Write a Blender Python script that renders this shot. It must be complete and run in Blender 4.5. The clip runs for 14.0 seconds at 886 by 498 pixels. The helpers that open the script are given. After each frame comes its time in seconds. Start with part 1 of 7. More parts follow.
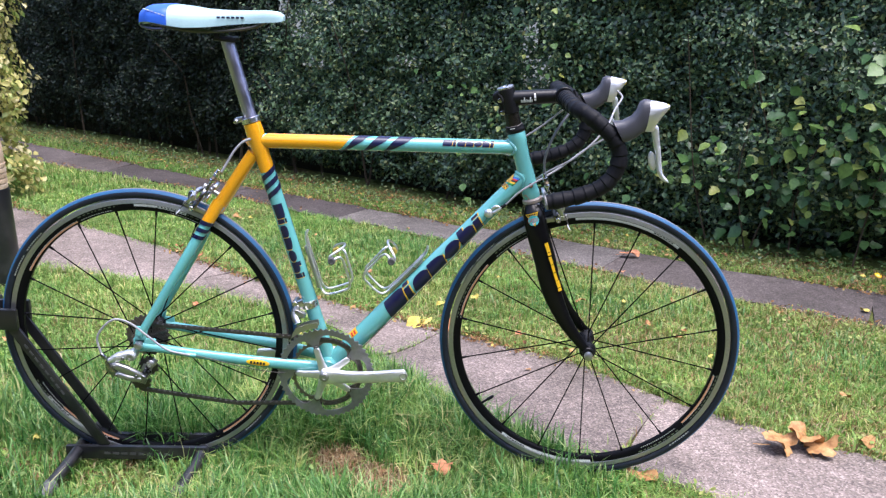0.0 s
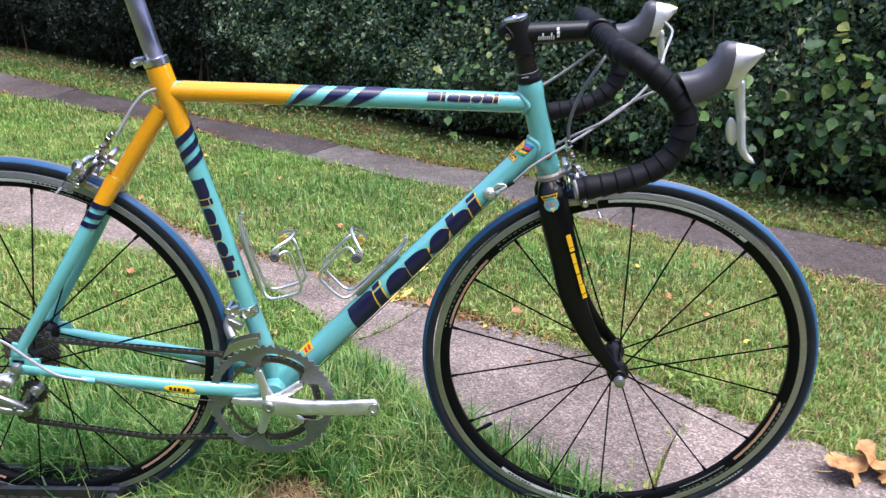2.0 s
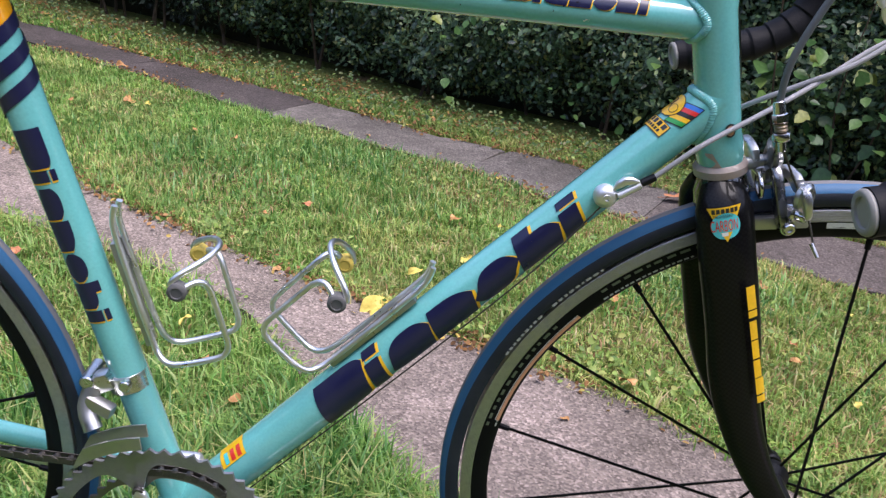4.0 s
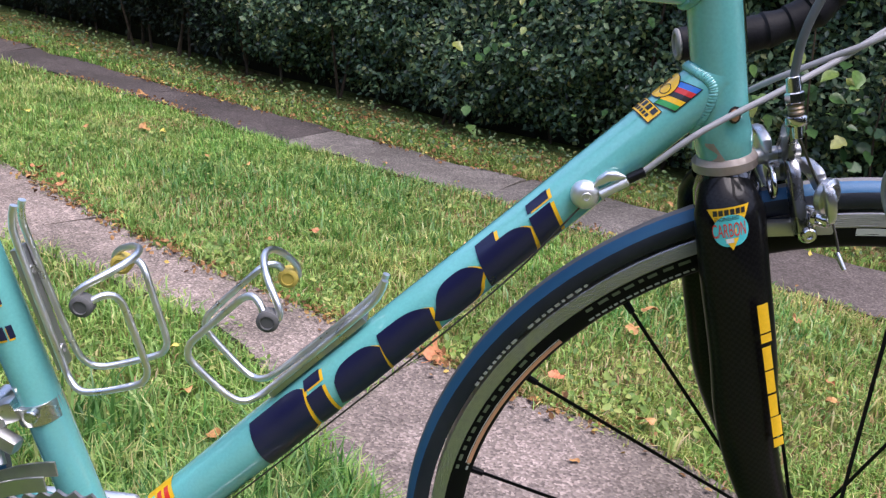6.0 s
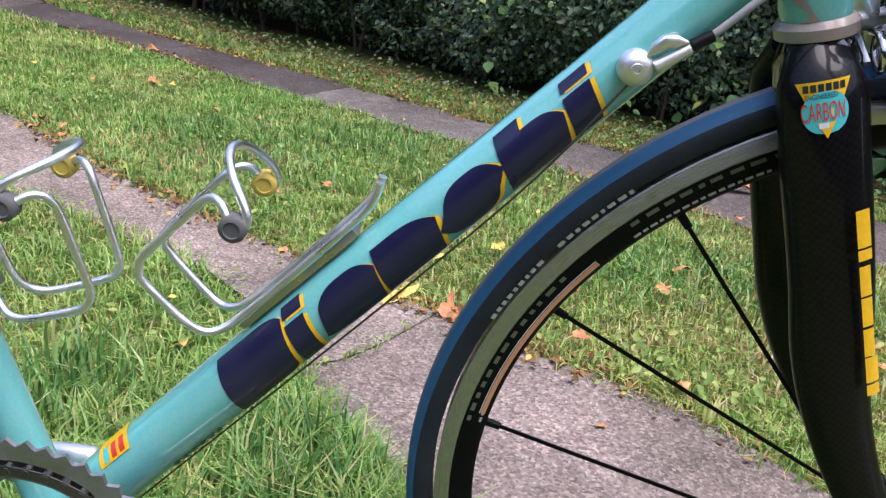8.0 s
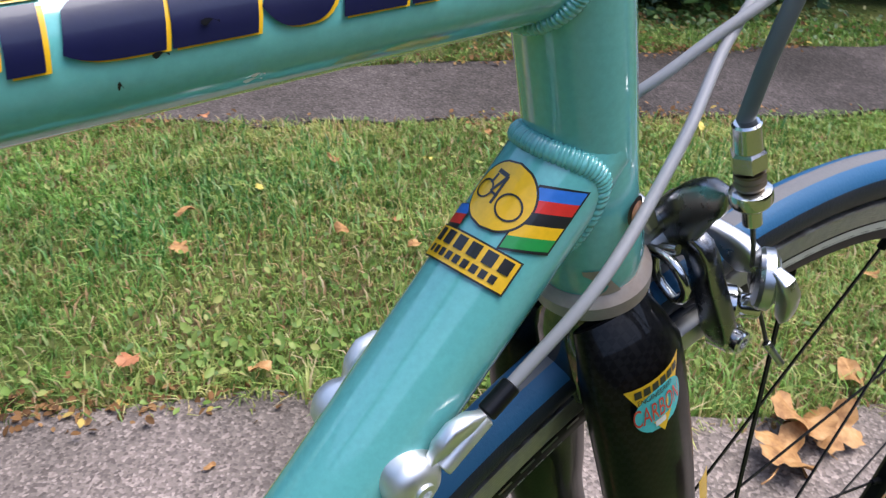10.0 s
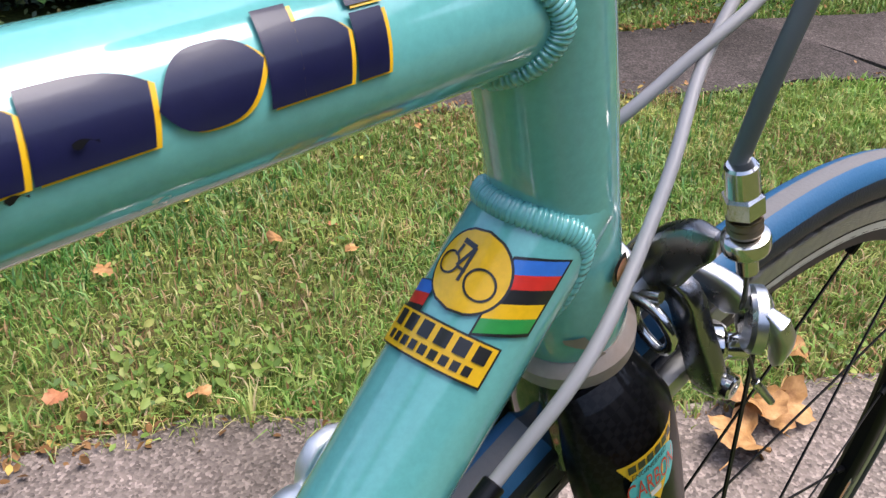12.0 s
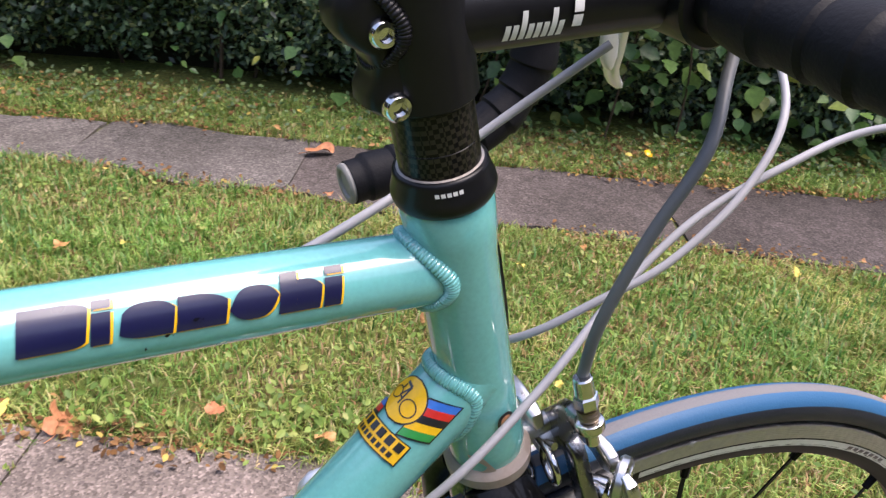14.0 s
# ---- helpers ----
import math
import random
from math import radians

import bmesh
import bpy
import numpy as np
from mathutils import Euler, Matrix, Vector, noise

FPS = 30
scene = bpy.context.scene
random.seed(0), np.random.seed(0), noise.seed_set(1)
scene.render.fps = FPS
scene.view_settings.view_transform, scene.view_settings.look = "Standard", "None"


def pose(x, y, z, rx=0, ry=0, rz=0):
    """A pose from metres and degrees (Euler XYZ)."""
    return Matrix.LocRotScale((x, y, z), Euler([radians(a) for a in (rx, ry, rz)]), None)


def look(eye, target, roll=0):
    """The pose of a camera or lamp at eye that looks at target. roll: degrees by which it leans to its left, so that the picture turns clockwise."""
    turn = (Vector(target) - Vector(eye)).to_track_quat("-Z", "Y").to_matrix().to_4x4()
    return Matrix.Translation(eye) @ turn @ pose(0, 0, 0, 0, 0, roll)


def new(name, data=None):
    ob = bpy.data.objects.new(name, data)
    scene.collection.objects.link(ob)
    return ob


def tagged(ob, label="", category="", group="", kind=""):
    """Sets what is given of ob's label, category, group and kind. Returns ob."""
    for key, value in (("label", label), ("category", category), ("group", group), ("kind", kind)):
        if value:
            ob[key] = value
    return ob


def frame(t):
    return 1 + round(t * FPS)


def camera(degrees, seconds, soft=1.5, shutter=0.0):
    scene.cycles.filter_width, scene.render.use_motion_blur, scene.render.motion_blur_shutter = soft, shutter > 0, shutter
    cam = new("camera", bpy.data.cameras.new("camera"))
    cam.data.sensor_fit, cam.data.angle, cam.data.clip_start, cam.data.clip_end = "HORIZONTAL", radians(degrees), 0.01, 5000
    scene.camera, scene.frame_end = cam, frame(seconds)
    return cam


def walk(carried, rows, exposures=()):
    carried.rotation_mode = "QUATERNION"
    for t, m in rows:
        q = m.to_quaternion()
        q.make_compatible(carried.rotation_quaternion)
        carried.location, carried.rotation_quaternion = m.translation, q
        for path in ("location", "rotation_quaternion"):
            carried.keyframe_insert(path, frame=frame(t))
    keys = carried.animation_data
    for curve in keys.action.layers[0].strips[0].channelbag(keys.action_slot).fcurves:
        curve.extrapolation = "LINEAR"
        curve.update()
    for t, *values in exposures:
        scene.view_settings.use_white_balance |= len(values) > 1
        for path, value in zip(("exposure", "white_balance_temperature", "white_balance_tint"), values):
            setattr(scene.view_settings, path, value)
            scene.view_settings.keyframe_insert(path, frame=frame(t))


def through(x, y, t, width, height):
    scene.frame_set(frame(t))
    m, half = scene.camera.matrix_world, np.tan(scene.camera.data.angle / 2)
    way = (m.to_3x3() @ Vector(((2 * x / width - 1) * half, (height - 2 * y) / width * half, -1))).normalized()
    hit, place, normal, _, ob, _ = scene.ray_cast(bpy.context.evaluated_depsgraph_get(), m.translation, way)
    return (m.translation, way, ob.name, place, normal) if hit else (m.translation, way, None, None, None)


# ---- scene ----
cam = camera(55.5, 14.0, soft=1.3, shutter=0.3)
PATH = [
    (0, (0.674, -1.76, 1.104), (0.658, 0.147, 0.504), 1.5),
    (0.5, (0.688, -1.737, 1.107), (0.629, 0.159, 0.475), 1.7),
    (1, (0.723, -1.647, 1.111), (0.627, 0.224, 0.411), 1.6),
    (1.5, (0.671, -1.444, 1.107), (0.667, 0.421, 0.385), 1.9),
    (2, (0.663, -1.26, 1.07), (0.696, 0.58, 0.288), 2.2),
    (2.5, (0.62, -1.044, 1.01), (0.64, 0.77, 0.167), 3.6),
    (3, (0.571, -0.879, 0.96), (0.696, 0.916, 0.088), 6.0),
    (3.2, (0.562, -0.817, 0.939), (0.719, 0.979, 0.073), 7.0),
    (5.3, (0.65, -0.56, 0.815), (0.68, 1.282, 0.035), 6.7),
    (5.5, (0.65, -0.558, 0.814), (0.681, 1.287, 0.042), 6.6),
    (6, (0.657, -0.555, 0.812), (0.683, 1.292, 0.045), 6.1),
    (6.5, (0.661, -0.535, 0.788), (0.666, 1.301, -0.003), 5.5),
    (7, (0.665, -0.505, 0.759), (0.645, 1.325, -0.048), 5.4),
    (7.5, (0.669, -0.481, 0.736), (0.653, 1.346, -0.078), 6.1),
    (8, (0.67, -0.462, 0.725), (0.653, 1.359, -0.103), 6.2),
    (8.3, (0.694, -0.449, 0.783), (0.662, 1.367, -0.053), 5.1),
    (8.5, (0.687, -0.417, 0.841), (0.778, 1.375, -0.043), 3.6),
    (9, (0.655, -0.312, 0.884), (1.208, 1.371, -0.045), 5.3),
    (9.2, (0.639, -0.265, 0.87), (1.405, 1.313, -0.091), 6.4),
    (11.3, (0.661, -0.113, 0.823), (1.864, 0.988, -0.333), 2.6),
    (11.5, (0.66, -0.112, 0.827), (1.864, 0.997, -0.322), 2.5),
    (12, (0.671, -0.112, 0.834), (1.877, 1.022, -0.289), 2.7),
    (12.5, (0.678, -0.123, 0.845), (1.887, 1.061, -0.221), 3.7),
    (13, (0.666, -0.158, 0.892), (1.806, 1.16, -0.089), 5.4),
    (13.5, (0.657, -0.208, 0.935), (1.695, 1.206, -0.027), 7.3),
    (14, (0.656, -0.251, 0.951), (1.56, 1.242, -0.026), 7.6),
]
EXPOSURES = [
    (0.0, 1.55, 6050, 18), (1.5, 1.51, 6050, 18), (2.2, 1.5, 6100, 18), (3.0, 1.24, 6250, 19), (5.5, 1.29, 6250, 20), (7.0, 1.36, 6250, 20), (8.0, 1.38, 6250, 20), (8.5, 1.36, 6200, 18),
    (9.0, 1.13, 6100, 13), (11.5, 1.18, 6450, 12), (12.0, 1.22, 6600, 14), (12.5, 1.08, 6700, 16), (13.0, 1.0, 6800, 18), (13.5, 1.33, 6800, 22), (14.0, 1.4, 6750, 20),
]
walk(cam, [(t, look(eye, target, roll)) for t, eye, target, roll in PATH], EXPOSURES)

# ---- light: bright hazy daylight, sun high behind thin cloud ----
SUN_UP, SUN_TURN = 73.0, 125.0
world = bpy.data.worlds.new("sky")
scene.world = world
world.use_nodes = True
wn = world.node_tree.nodes
wl = world.node_tree.links
sky = wn.new("ShaderNodeTexSky")
sky.sky_type = "NISHITA"
sky.sun_disc = False
sky.sun_elevation = radians(SUN_UP)
sky.sun_rotation = radians(SUN_TURN)
sky.air_density, sky.dust_density, sky.ozone_density = 1.0, 3.0, 1.0
haze = wn.new("ShaderNodeHueSaturation")
haze.inputs["Saturation"].default_value = 0.98
wl.new(sky.outputs["Color"], haze.inputs["Color"])
wl.new(haze.outputs["Color"], wn["Background"].inputs["Color"])
wn["Background"].inputs["Strength"].default_value = 0.15

sun = new("sun", bpy.data.lights.new("sun", "SUN"))
sun.data.energy = 1.5
sun.data.angle = radians(42)
sun.data.color = (1.0, 0.98, 0.965)
sa, se = radians(SUN_TURN), radians(SUN_UP)
SUN_DIR = Vector((math.sin(sa) * math.cos(se), math.cos(sa) * math.cos(se), math.sin(se)))
sun.matrix_world = look(SUN_DIR * 20, (0, 0, 0))
scene.view_settings.exposure = 1.3

# ---- materials ----
def nodes_of(name, rough=0.5, metal=0.0, colour=(0.5, 0.5, 0.5), coat=0.0, spec=0.5):
    m = bpy.data.materials.new(name)
    m.use_nodes = True
    b = m.node_tree.nodes["Principled BSDF"]
    b.inputs["Base Color"].default_value = (*colour, 1)
    b.inputs["Roughness"].default_value = rough
    b.inputs["Metallic"].default_value = metal
    b.inputs["Coat Weight"].default_value = coat
    b.inputs["Coat Roughness"].default_value = 0.03
    b.inputs["Specular IOR Level"].default_value = spec
    return m, m.node_tree.nodes, m.node_tree.links, b


def noise_node(n, l, scale, detail=4, coord="Object", rough=0.6):
    tc = n.new("ShaderNodeTexCoord")
    t = n.new("ShaderNodeTexNoise")
    t.inputs["Scale"].default_value = scale
    t.inputs["Detail"].default_value = detail
    t.inputs["Roughness"].default_value = rough
    l.new(tc.outputs[coord], t.inputs["Vector"])
    return t


def ramp(n, l, source, stops):
    r = n.new("ShaderNodeValToRGB")
    while len(r.color_ramp.elements) < len(stops):
        r.color_ramp.elements.new(0.5)
    for e, (p, c) in zip(r.color_ramp.elements, stops):
        e.position, e.color = p, (*c, 1)
    l.new(source, r.inputs["Fac"])
    return r


def mixed(n, l, fac, a, b, how="MIX"):
    x = n.new("ShaderNodeMix")
    x.data_type, x.blend_type = "RGBA", how
    for sock, v in ((x.inputs["Factor"], fac), (x.inputs["A"], a), (x.inputs["B"], b)):
        if isinstance(v, (int, float)):
            sock.default_value = v
        elif isinstance(v, tuple):
            sock.default_value = (*v, 1)
        else:
            l.new(v, sock)
    return x.outputs["Result"]


def bumped(n, l, b, height, strength, dist):
    k = n.new("ShaderNodeBump")
    k.inputs["Strength"].default_value = strength
    k.inputs["Distance"].default_value = dist
    l.new(height, k.inputs["Height"])
    l.new(k.outputs["Normal"], b.inputs["Normal"])


def paint(name, colour, rough=0.28, coat=1.0, wear=0.06, dust=(0.35, 0.33, 0.28), gloss=1.5):
    """Lacquer with slight dust and uneven gloss."""
    m, n, l, b = nodes_of(name, rough, 0.0, colour, coat)
    b.inputs["Coat IOR"].default_value = gloss
    big = noise_node(n, l, 14, 5)
    fine = noise_node(n, l, 420, 3)
    f = ramp(n, l, big.outputs["Fac"], [(0.45, (0, 0, 0)), (0.75, (wear, wear, wear))])
    tone = ramp(n, l, fine.outputs["Fac"], [(0.3, (0.92, 0.92, 0.92)), (0.7, (1.04, 1.04, 1.04))])
    c = mixed(n, l, f.outputs["Color"], colour, dust)
    l.new(mixed(n, l, 1.0, c, tone.outputs["Color"], "MULTIPLY"), b.inputs["Base Color"])
    r = ramp(n, l, big.outputs["Fac"], [(0.3, (rough * 0.8,) * 3), (0.8, (rough * 1.5,) * 3)])
    l.new(r.outputs["Color"], b.inputs["Roughness"])
    bumped(n, l, b, fine.outputs["Fac"], 0.03, 0.001)
    return m


def metal_of(name, colour, rough, brushed=60.0, amount=0.12):
    m, n, l, b = nodes_of(name, rough, 1.0, colour)
    a = noise_node(n, l, brushed, 5)
    f = noise_node(n, l, brushed * 12, 2)
    l.new(ramp(n, l, a.outputs["Fac"], [(0.3, (rough * 0.7,) * 3), (0.75, (rough * 1.6,) * 3)]).outputs["Color"], b.inputs["Roughness"])
    l.new(mixed(n, l, ramp(n, l, a.outputs["Fac"], [(0.4, (0, 0, 0)), (0.8, (amount,) * 3)]).outputs["Color"], colour, (0.12, 0.11, 0.1)), b.inputs["Base Color"])
    bumped(n, l, b, f.outputs["Fac"], 0.04, 0.0006)
    return m


def rubber_of(name, colour, rough=0.7, scale=300, bump=0.25, dusty=0.25, spec=0.35):
    m, n, l, b = nodes_of(name, rough, 0.0, colour, 0.0, spec)
    a = noise_node(n, l, 25, 5)
    f = noise_node(n, l, scale, 3)
    grey = tuple(0.6 * c + 0.05 for c in colour)
    l.new(mixed(n, l, ramp(n, l, a.outputs["Fac"], [(0.45, (0, 0, 0)), (0.8, (dusty,) * 3)]).outputs["Color"], colour, grey), b.inputs["Base Color"])
    bumped(n, l, b, f.outputs["Fac"], bump, 0.001)
    return m


def carbon_of(name, light=(0.006, 0.006, 0.0065), scale=420):
    m, n, l, b = nodes_of(name, 0.35, 0.0, (0.005, 0.005, 0.006), 0.25, 0.1)
    tc = n.new("ShaderNodeTexCoord")
    ch = n.new("ShaderNodeTexChecker")
    ch.inputs["Scale"].default_value = scale
    mp = n.new("ShaderNodeMapping")
    mp.inputs["Rotation"].default_value = (0.0, 0.35, 0.0)
    l.new(tc.outputs["Object"], mp.inputs["Vector"])
    l.new(mp.outputs["Vector"], ch.inputs["Vector"])
    ch.inputs["Color1"].default_value = (0.0025, 0.0025, 0.003, 1)
    ch.inputs["Color2"].default_value = (*light, 1)
    l.new(ch.outputs["Color"], b.inputs["Base Color"])
    return m


CELESTE = paint("celeste_paint", (0.15, 0.5, 0.48), 0.16, gloss=1.62)
ORANGE = paint("orange_paint", (0.84, 0.37, 0.006), 0.18, wear=0.04)
NAVY = paint("navy_decal", (0.008, 0.009, 0.045), 0.3, 0.25, 0.02)
YELLOW = paint("yellow_decal", (0.86, 0.5, 0.01), 0.35, 0.4, 0.03)
WHITE = paint("white_print", (0.75, 0.75, 0.73), 0.4, 0.3, 0.05)
CYAN = paint("cyan_decal", (0.06, 0.55, 0.58), 0.35, 0.6)
RED = paint("red_decal", (0.65, 0.03, 0.02), 0.35, 0.6)
BLUE = paint("blue_decal", (0.03, 0.17, 0.62), 0.35, 0.6)
GREEN = paint("green_decal", (0.02, 0.3, 0.06), 0.35, 0.6)
INK = paint("black_print", (0.012, 0.012, 0.013), 0.4, 0.5, 0.03)
SILVERPRINT = paint("silver_print", (0.62, 0.63, 0.6), 0.35, 0.3, 0.05)
PALE = paint("pale_print", (0.38, 0.4, 0.36), 0.5, 0.2, 0.05)
PRINTGREEN = paint("dull_green_print", (0.1, 0.125, 0.075), 0.5, 0.2, 0.05)
COPPER = paint("copper_print", (0.62, 0.3, 0.16), 0.4, 0.4, 0.05)
GLOSSBLACK = paint("black_lacquer", (0.005, 0.005, 0.008), 0.12, 1.0, 0.02, gloss=1.7)
SATIN = paint("satin_black_anodised", (0.006, 0.006, 0.007), 0.36, 0.12, 0.05, (0.06, 0.06, 0.065))
SATIN.node_tree.nodes["Principled BSDF"].inputs["Specular IOR Level"].default_value = 0.22
CARBON = carbon_of("carbon_weave")
WEAVE = carbon_of("open_carbon_weave", (0.026, 0.023, 0.017), 520)
ALLOY = metal_of("polished_alloy", (0.64, 0.64, 0.645), 0.27)
WIRE = metal_of("pale_alloy_wire", (0.86, 0.86, 0.85), 0.34)
GUNMETAL = metal_of("gunmetal_alloy", (0.3, 0.3, 0.31), 0.24)
CAST = metal_of("satin_cast_alloy", (0.86, 0.86, 0.86), 0.46)
GREYPRINT = paint("grey_print", (0.06, 0.06, 0.06), 0.5, 0.1, 0.05)
CUPWORN = paint("worn_cup_finish", (0.36, 0.33, 0.3), 0.4, 0.3, 0.7, (0.28, 0.14, 0.07))
BRASS = metal_of("brown_thread", (0.3, 0.23, 0.16), 0.45)
STEEL = metal_of("bright_steel", (0.68, 0.67, 0.66), 0.15)
DULL = metal_of("dull_alloy", (0.5, 0.5, 0.49), 0.38)
ANOD = metal_of("grey_anodised", (0.33, 0.33, 0.345), 0.5)
SPROCKET = metal_of("worn_sprocket_steel", (0.24, 0.21, 0.19), 0.42, 90, 0.3)
TRACK = metal_of("machined_rim", (0.5, 0.49, 0.5), 0.4, 200)
DARKSTEEL = metal_of("dark_chain_steel", (0.13, 0.12, 0.11), 0.45, 160, 0.4)
POSTGREY = metal_of("seatpost_grey", (0.42, 0.42, 0.56), 0.36, 30, 0.03)
TYREBLUE = rubber_of("blue_tyre_rubber", (0.022, 0.105, 0.225), 0.5, 700, 0.2, 0.15)
TYREBLACK = rubber_of("black_tyre_wall", (0.012, 0.016, 0.026), 0.5, 700, 0.2, 0.3)
TYREGREY = rubber_of("worn_tyre_tread", (0.17, 0.165, 0.17), 0.8, 500, 0.3)
TAPE = rubber_of("black_cork_tape", (0.006, 0.006, 0.008), 0.6, 420, 0.3, 0.12, 0.2)
HOOD = rubber_of("grey_black_hood_rubber", (0.058, 0.057, 0.068), 0.4, 600, 0.2, 0.3, 0.5)
PLUGGREY = rubber_of("grey_plug_plastic", (0.3, 0.29, 0.27), 0.5, 500, 0.1, 0.3)
RIMBLACK = nodes_of("black_rim", 0.42, 0.0, (0.004, 0.004, 0.005), 0.0, 0.12)[0]
HOUSING = rubber_of("grey_cable_housing", (0.35, 0.345, 0.36), 0.42, 200, 0.05, 0.2)
HOUSINGDARK = rubber_of("slate_cable_housing", (0.13, 0.14, 0.15), 0.42, 200, 0.05, 0.2)
SADDLE = paint("pale_celeste_saddle", (0.42, 0.62, 0.64), 0.45, 0.2, 0.05)
SADDLEBLUE = paint("blue_saddle_patch", (0.03, 0.13, 0.62), 0.45, 0.2, 0.05)
STANDBLACK = paint("black_stand_enamel", (0.011, 0.011, 0.013), 0.35, 0.2, 0.25, (0.1, 0.1, 0.09))
GREYPLASTIC = rubber_of("grey_rubber_cap", (0.1, 0.1, 0.1), 0.6, 200, 0.1)
YELLOWCAP = rubber_of("yellowed_cap", (0.55, 0.42, 0.08), 0.5, 200, 0.1)


def island_leaf(name, stops, rough=0.45, through=0.25, scale=40.0, spec=0.5, patches=0.0):
    """Leaf tissue: colour differs from leaf to leaf and a little within each."""
    m, n, l, b = nodes_of(name, rough, 0.0, (0.1, 0.2, 0.05), 0.0, spec)
    g = n.new("ShaderNodeNewGeometry")
    base = ramp(n, l, g.outputs["Random Per Island"], stops)
    a = noise_node(n, l, scale, 3)
    tone = ramp(n, l, a.outputs["Fac"], [(0.3, (0.72, 0.74, 0.7)), (0.7, (1.15, 1.13, 1.05))])
    c = mixed(n, l, 1.0, base.outputs["Color"], tone.outputs["Color"], "MULTIPLY")
    if patches:
        p = noise_node(n, l, 2.3, 5)
        q = noise_node(n, l, 21.0, 4)
        straw = ramp(n, l, p.outputs["Fac"], [(0.36, (0.85, 1.0, 0.9)), (0.5, (1.08, 1.05, 1.05)), (0.66, (1.6, 1.25, 1.6))])
        tuft = ramp(n, l, q.outputs["Fac"], [(0.35, (0.7, 0.76, 0.72)), (0.62, (1.28, 1.25, 1.22))])
        c = mixed(n, l, patches, c, straw.outputs["Color"], "MULTIPLY")
        c = mixed(n, l, patches, c, tuft.outputs["Color"], "MULTIPLY")
    l.new(c, b.inputs["Base Color"])
    tr = n.new("ShaderNodeBsdfTranslucent")
    l.new(c, tr.inputs["Color"])
    mx = n.new("ShaderNodeMixShader")
    mx.inputs["Fac"].default_value = through
    l.new(b.outputs["BSDF"], mx.inputs[1])
    l.new(tr.outputs["BSDF"], mx.inputs[2])
    l.new(mx.outputs["Shader"], n["Material Output"].inputs["Surface"])
    return m


GRASS = island_leaf("grass_blades", [(0.0, (0.105, 0.22, 0.045)), (0.4, (0.2, 0.37, 0.085)), (0.78, (0.325, 0.46, 0.135)), (0.92, (0.43, 0.45, 0.17)), (1.0, (0.56, 0.48, 0.24))], 0.45, 0.35, 3.0, 0.35, 0.8)
PALEGRASS = island_leaf("pale_grass_blades", [(0.0, (0.17, 0.24, 0.055)), (0.4, (0.27, 0.35, 0.09)), (0.75, (0.38, 0.42, 0.14)), (0.9, (0.47, 0.45, 0.2)), (1.0, (0.55, 0.46, 0.28))], 0.5, 0.35, 3.0, 0.3, 0.7)
LONGGRASS = island_leaf("long_grass_blades", [(0.0, (0.045, 0.148, 0.034)), (0.45, (0.112, 0.285, 0.066)), (0.8, (0.24, 0.43, 0.13)), (1.0, (0.47, 0.5, 0.22))], 0.38, 0.4, 5.0, 0.45, 0.5)
DRYGRASS = island_leaf("dry_grass", [(0.0, (0.24, 0.13, 0.06)), (0.6, (0.42, 0.28, 0.15)), (1.0, (0.52, 0.42, 0.27))], 0.6, 0.2, 20.0, 0.2)
HEDGELEAF = island_leaf("privet_leaves", [(0.0, (0.014, 0.036, 0.022)), (0.4, (0.05, 0.108, 0.056)), (0.75, (0.13, 0.22, 0.105)), (0.92, (0.22, 0.3, 0.12)), (1.0, (0.36, 0.36, 0.14))], 0.42, 0.14, 60.0, 0.55)
# leaf colours darkened to paint the shade on the hedge's left end
SHADELEAF = island_leaf("privet_leaves_in_shade", [(0.0, (0.004, 0.009, 0.005)), (0.5, (0.01, 0.022, 0.012)), (0.85, (0.024, 0.04, 0.024)), (1.0, (0.07, 0.085, 0.045))], 0.5, 0.08, 60.0, 0.3)
VARIEGATED = island_leaf("variegated_leaves", [(0.0, (0.18, 0.28, 0.06)), (0.35, (0.5, 0.5, 0.16)), (0.75, (0.66, 0.58, 0.22)), (1.0, (0.74, 0.66, 0.4))], 0.45, 0.3, 30.0)
LAWNLEAF = island_leaf("lawn_leaves", [(0.0, (0.09, 0.17, 0.035)), (0.5, (0.18, 0.29, 0.06)), (0.85, (0.29, 0.39, 0.1)), (1.0, (0.42, 0.43, 0.14))], 0.5, 0.3, 25.0, 0.35)
WEED = island_leaf("verge_leaves", [(0.0, (0.035, 0.08, 0.022)), (0.5, (0.09, 0.17, 0.045)), (0.82, (0.18, 0.26, 0.075)), (1.0, (0.26, 0.22, 0.09))], 0.5, 0.3, 30.0)


def ground_mat(name):
    m, n, l, b = nodes_of(name, 0.95, 0.0, (0.1, 0.1, 0.05), 0.0, 0.2)
    a, f = noise_node(n, l, 3.5, 6), noise_node(n, l, 70, 5)
    c1 = ramp(n, l, a.outputs["Fac"], [(0.35, (0.085, 0.12, 0.03)), (0.58, (0.12, 0.135, 0.042)), (0.7, (0.15, 0.105, 0.06))])
    c2 = ramp(n, l, f.outputs["Fac"], [(0.3, (0.5, 0.5, 0.45)), (0.7, (1.3, 1.25, 1.1))])
    l.new(mixed(n, l, 1.0, c1.outputs["Color"], c2.outputs["Color"], "MULTIPLY"), b.inputs["Base Color"])
    bumped(n, l, b, f.outputs["Fac"], 0.6, 0.02)
    return m


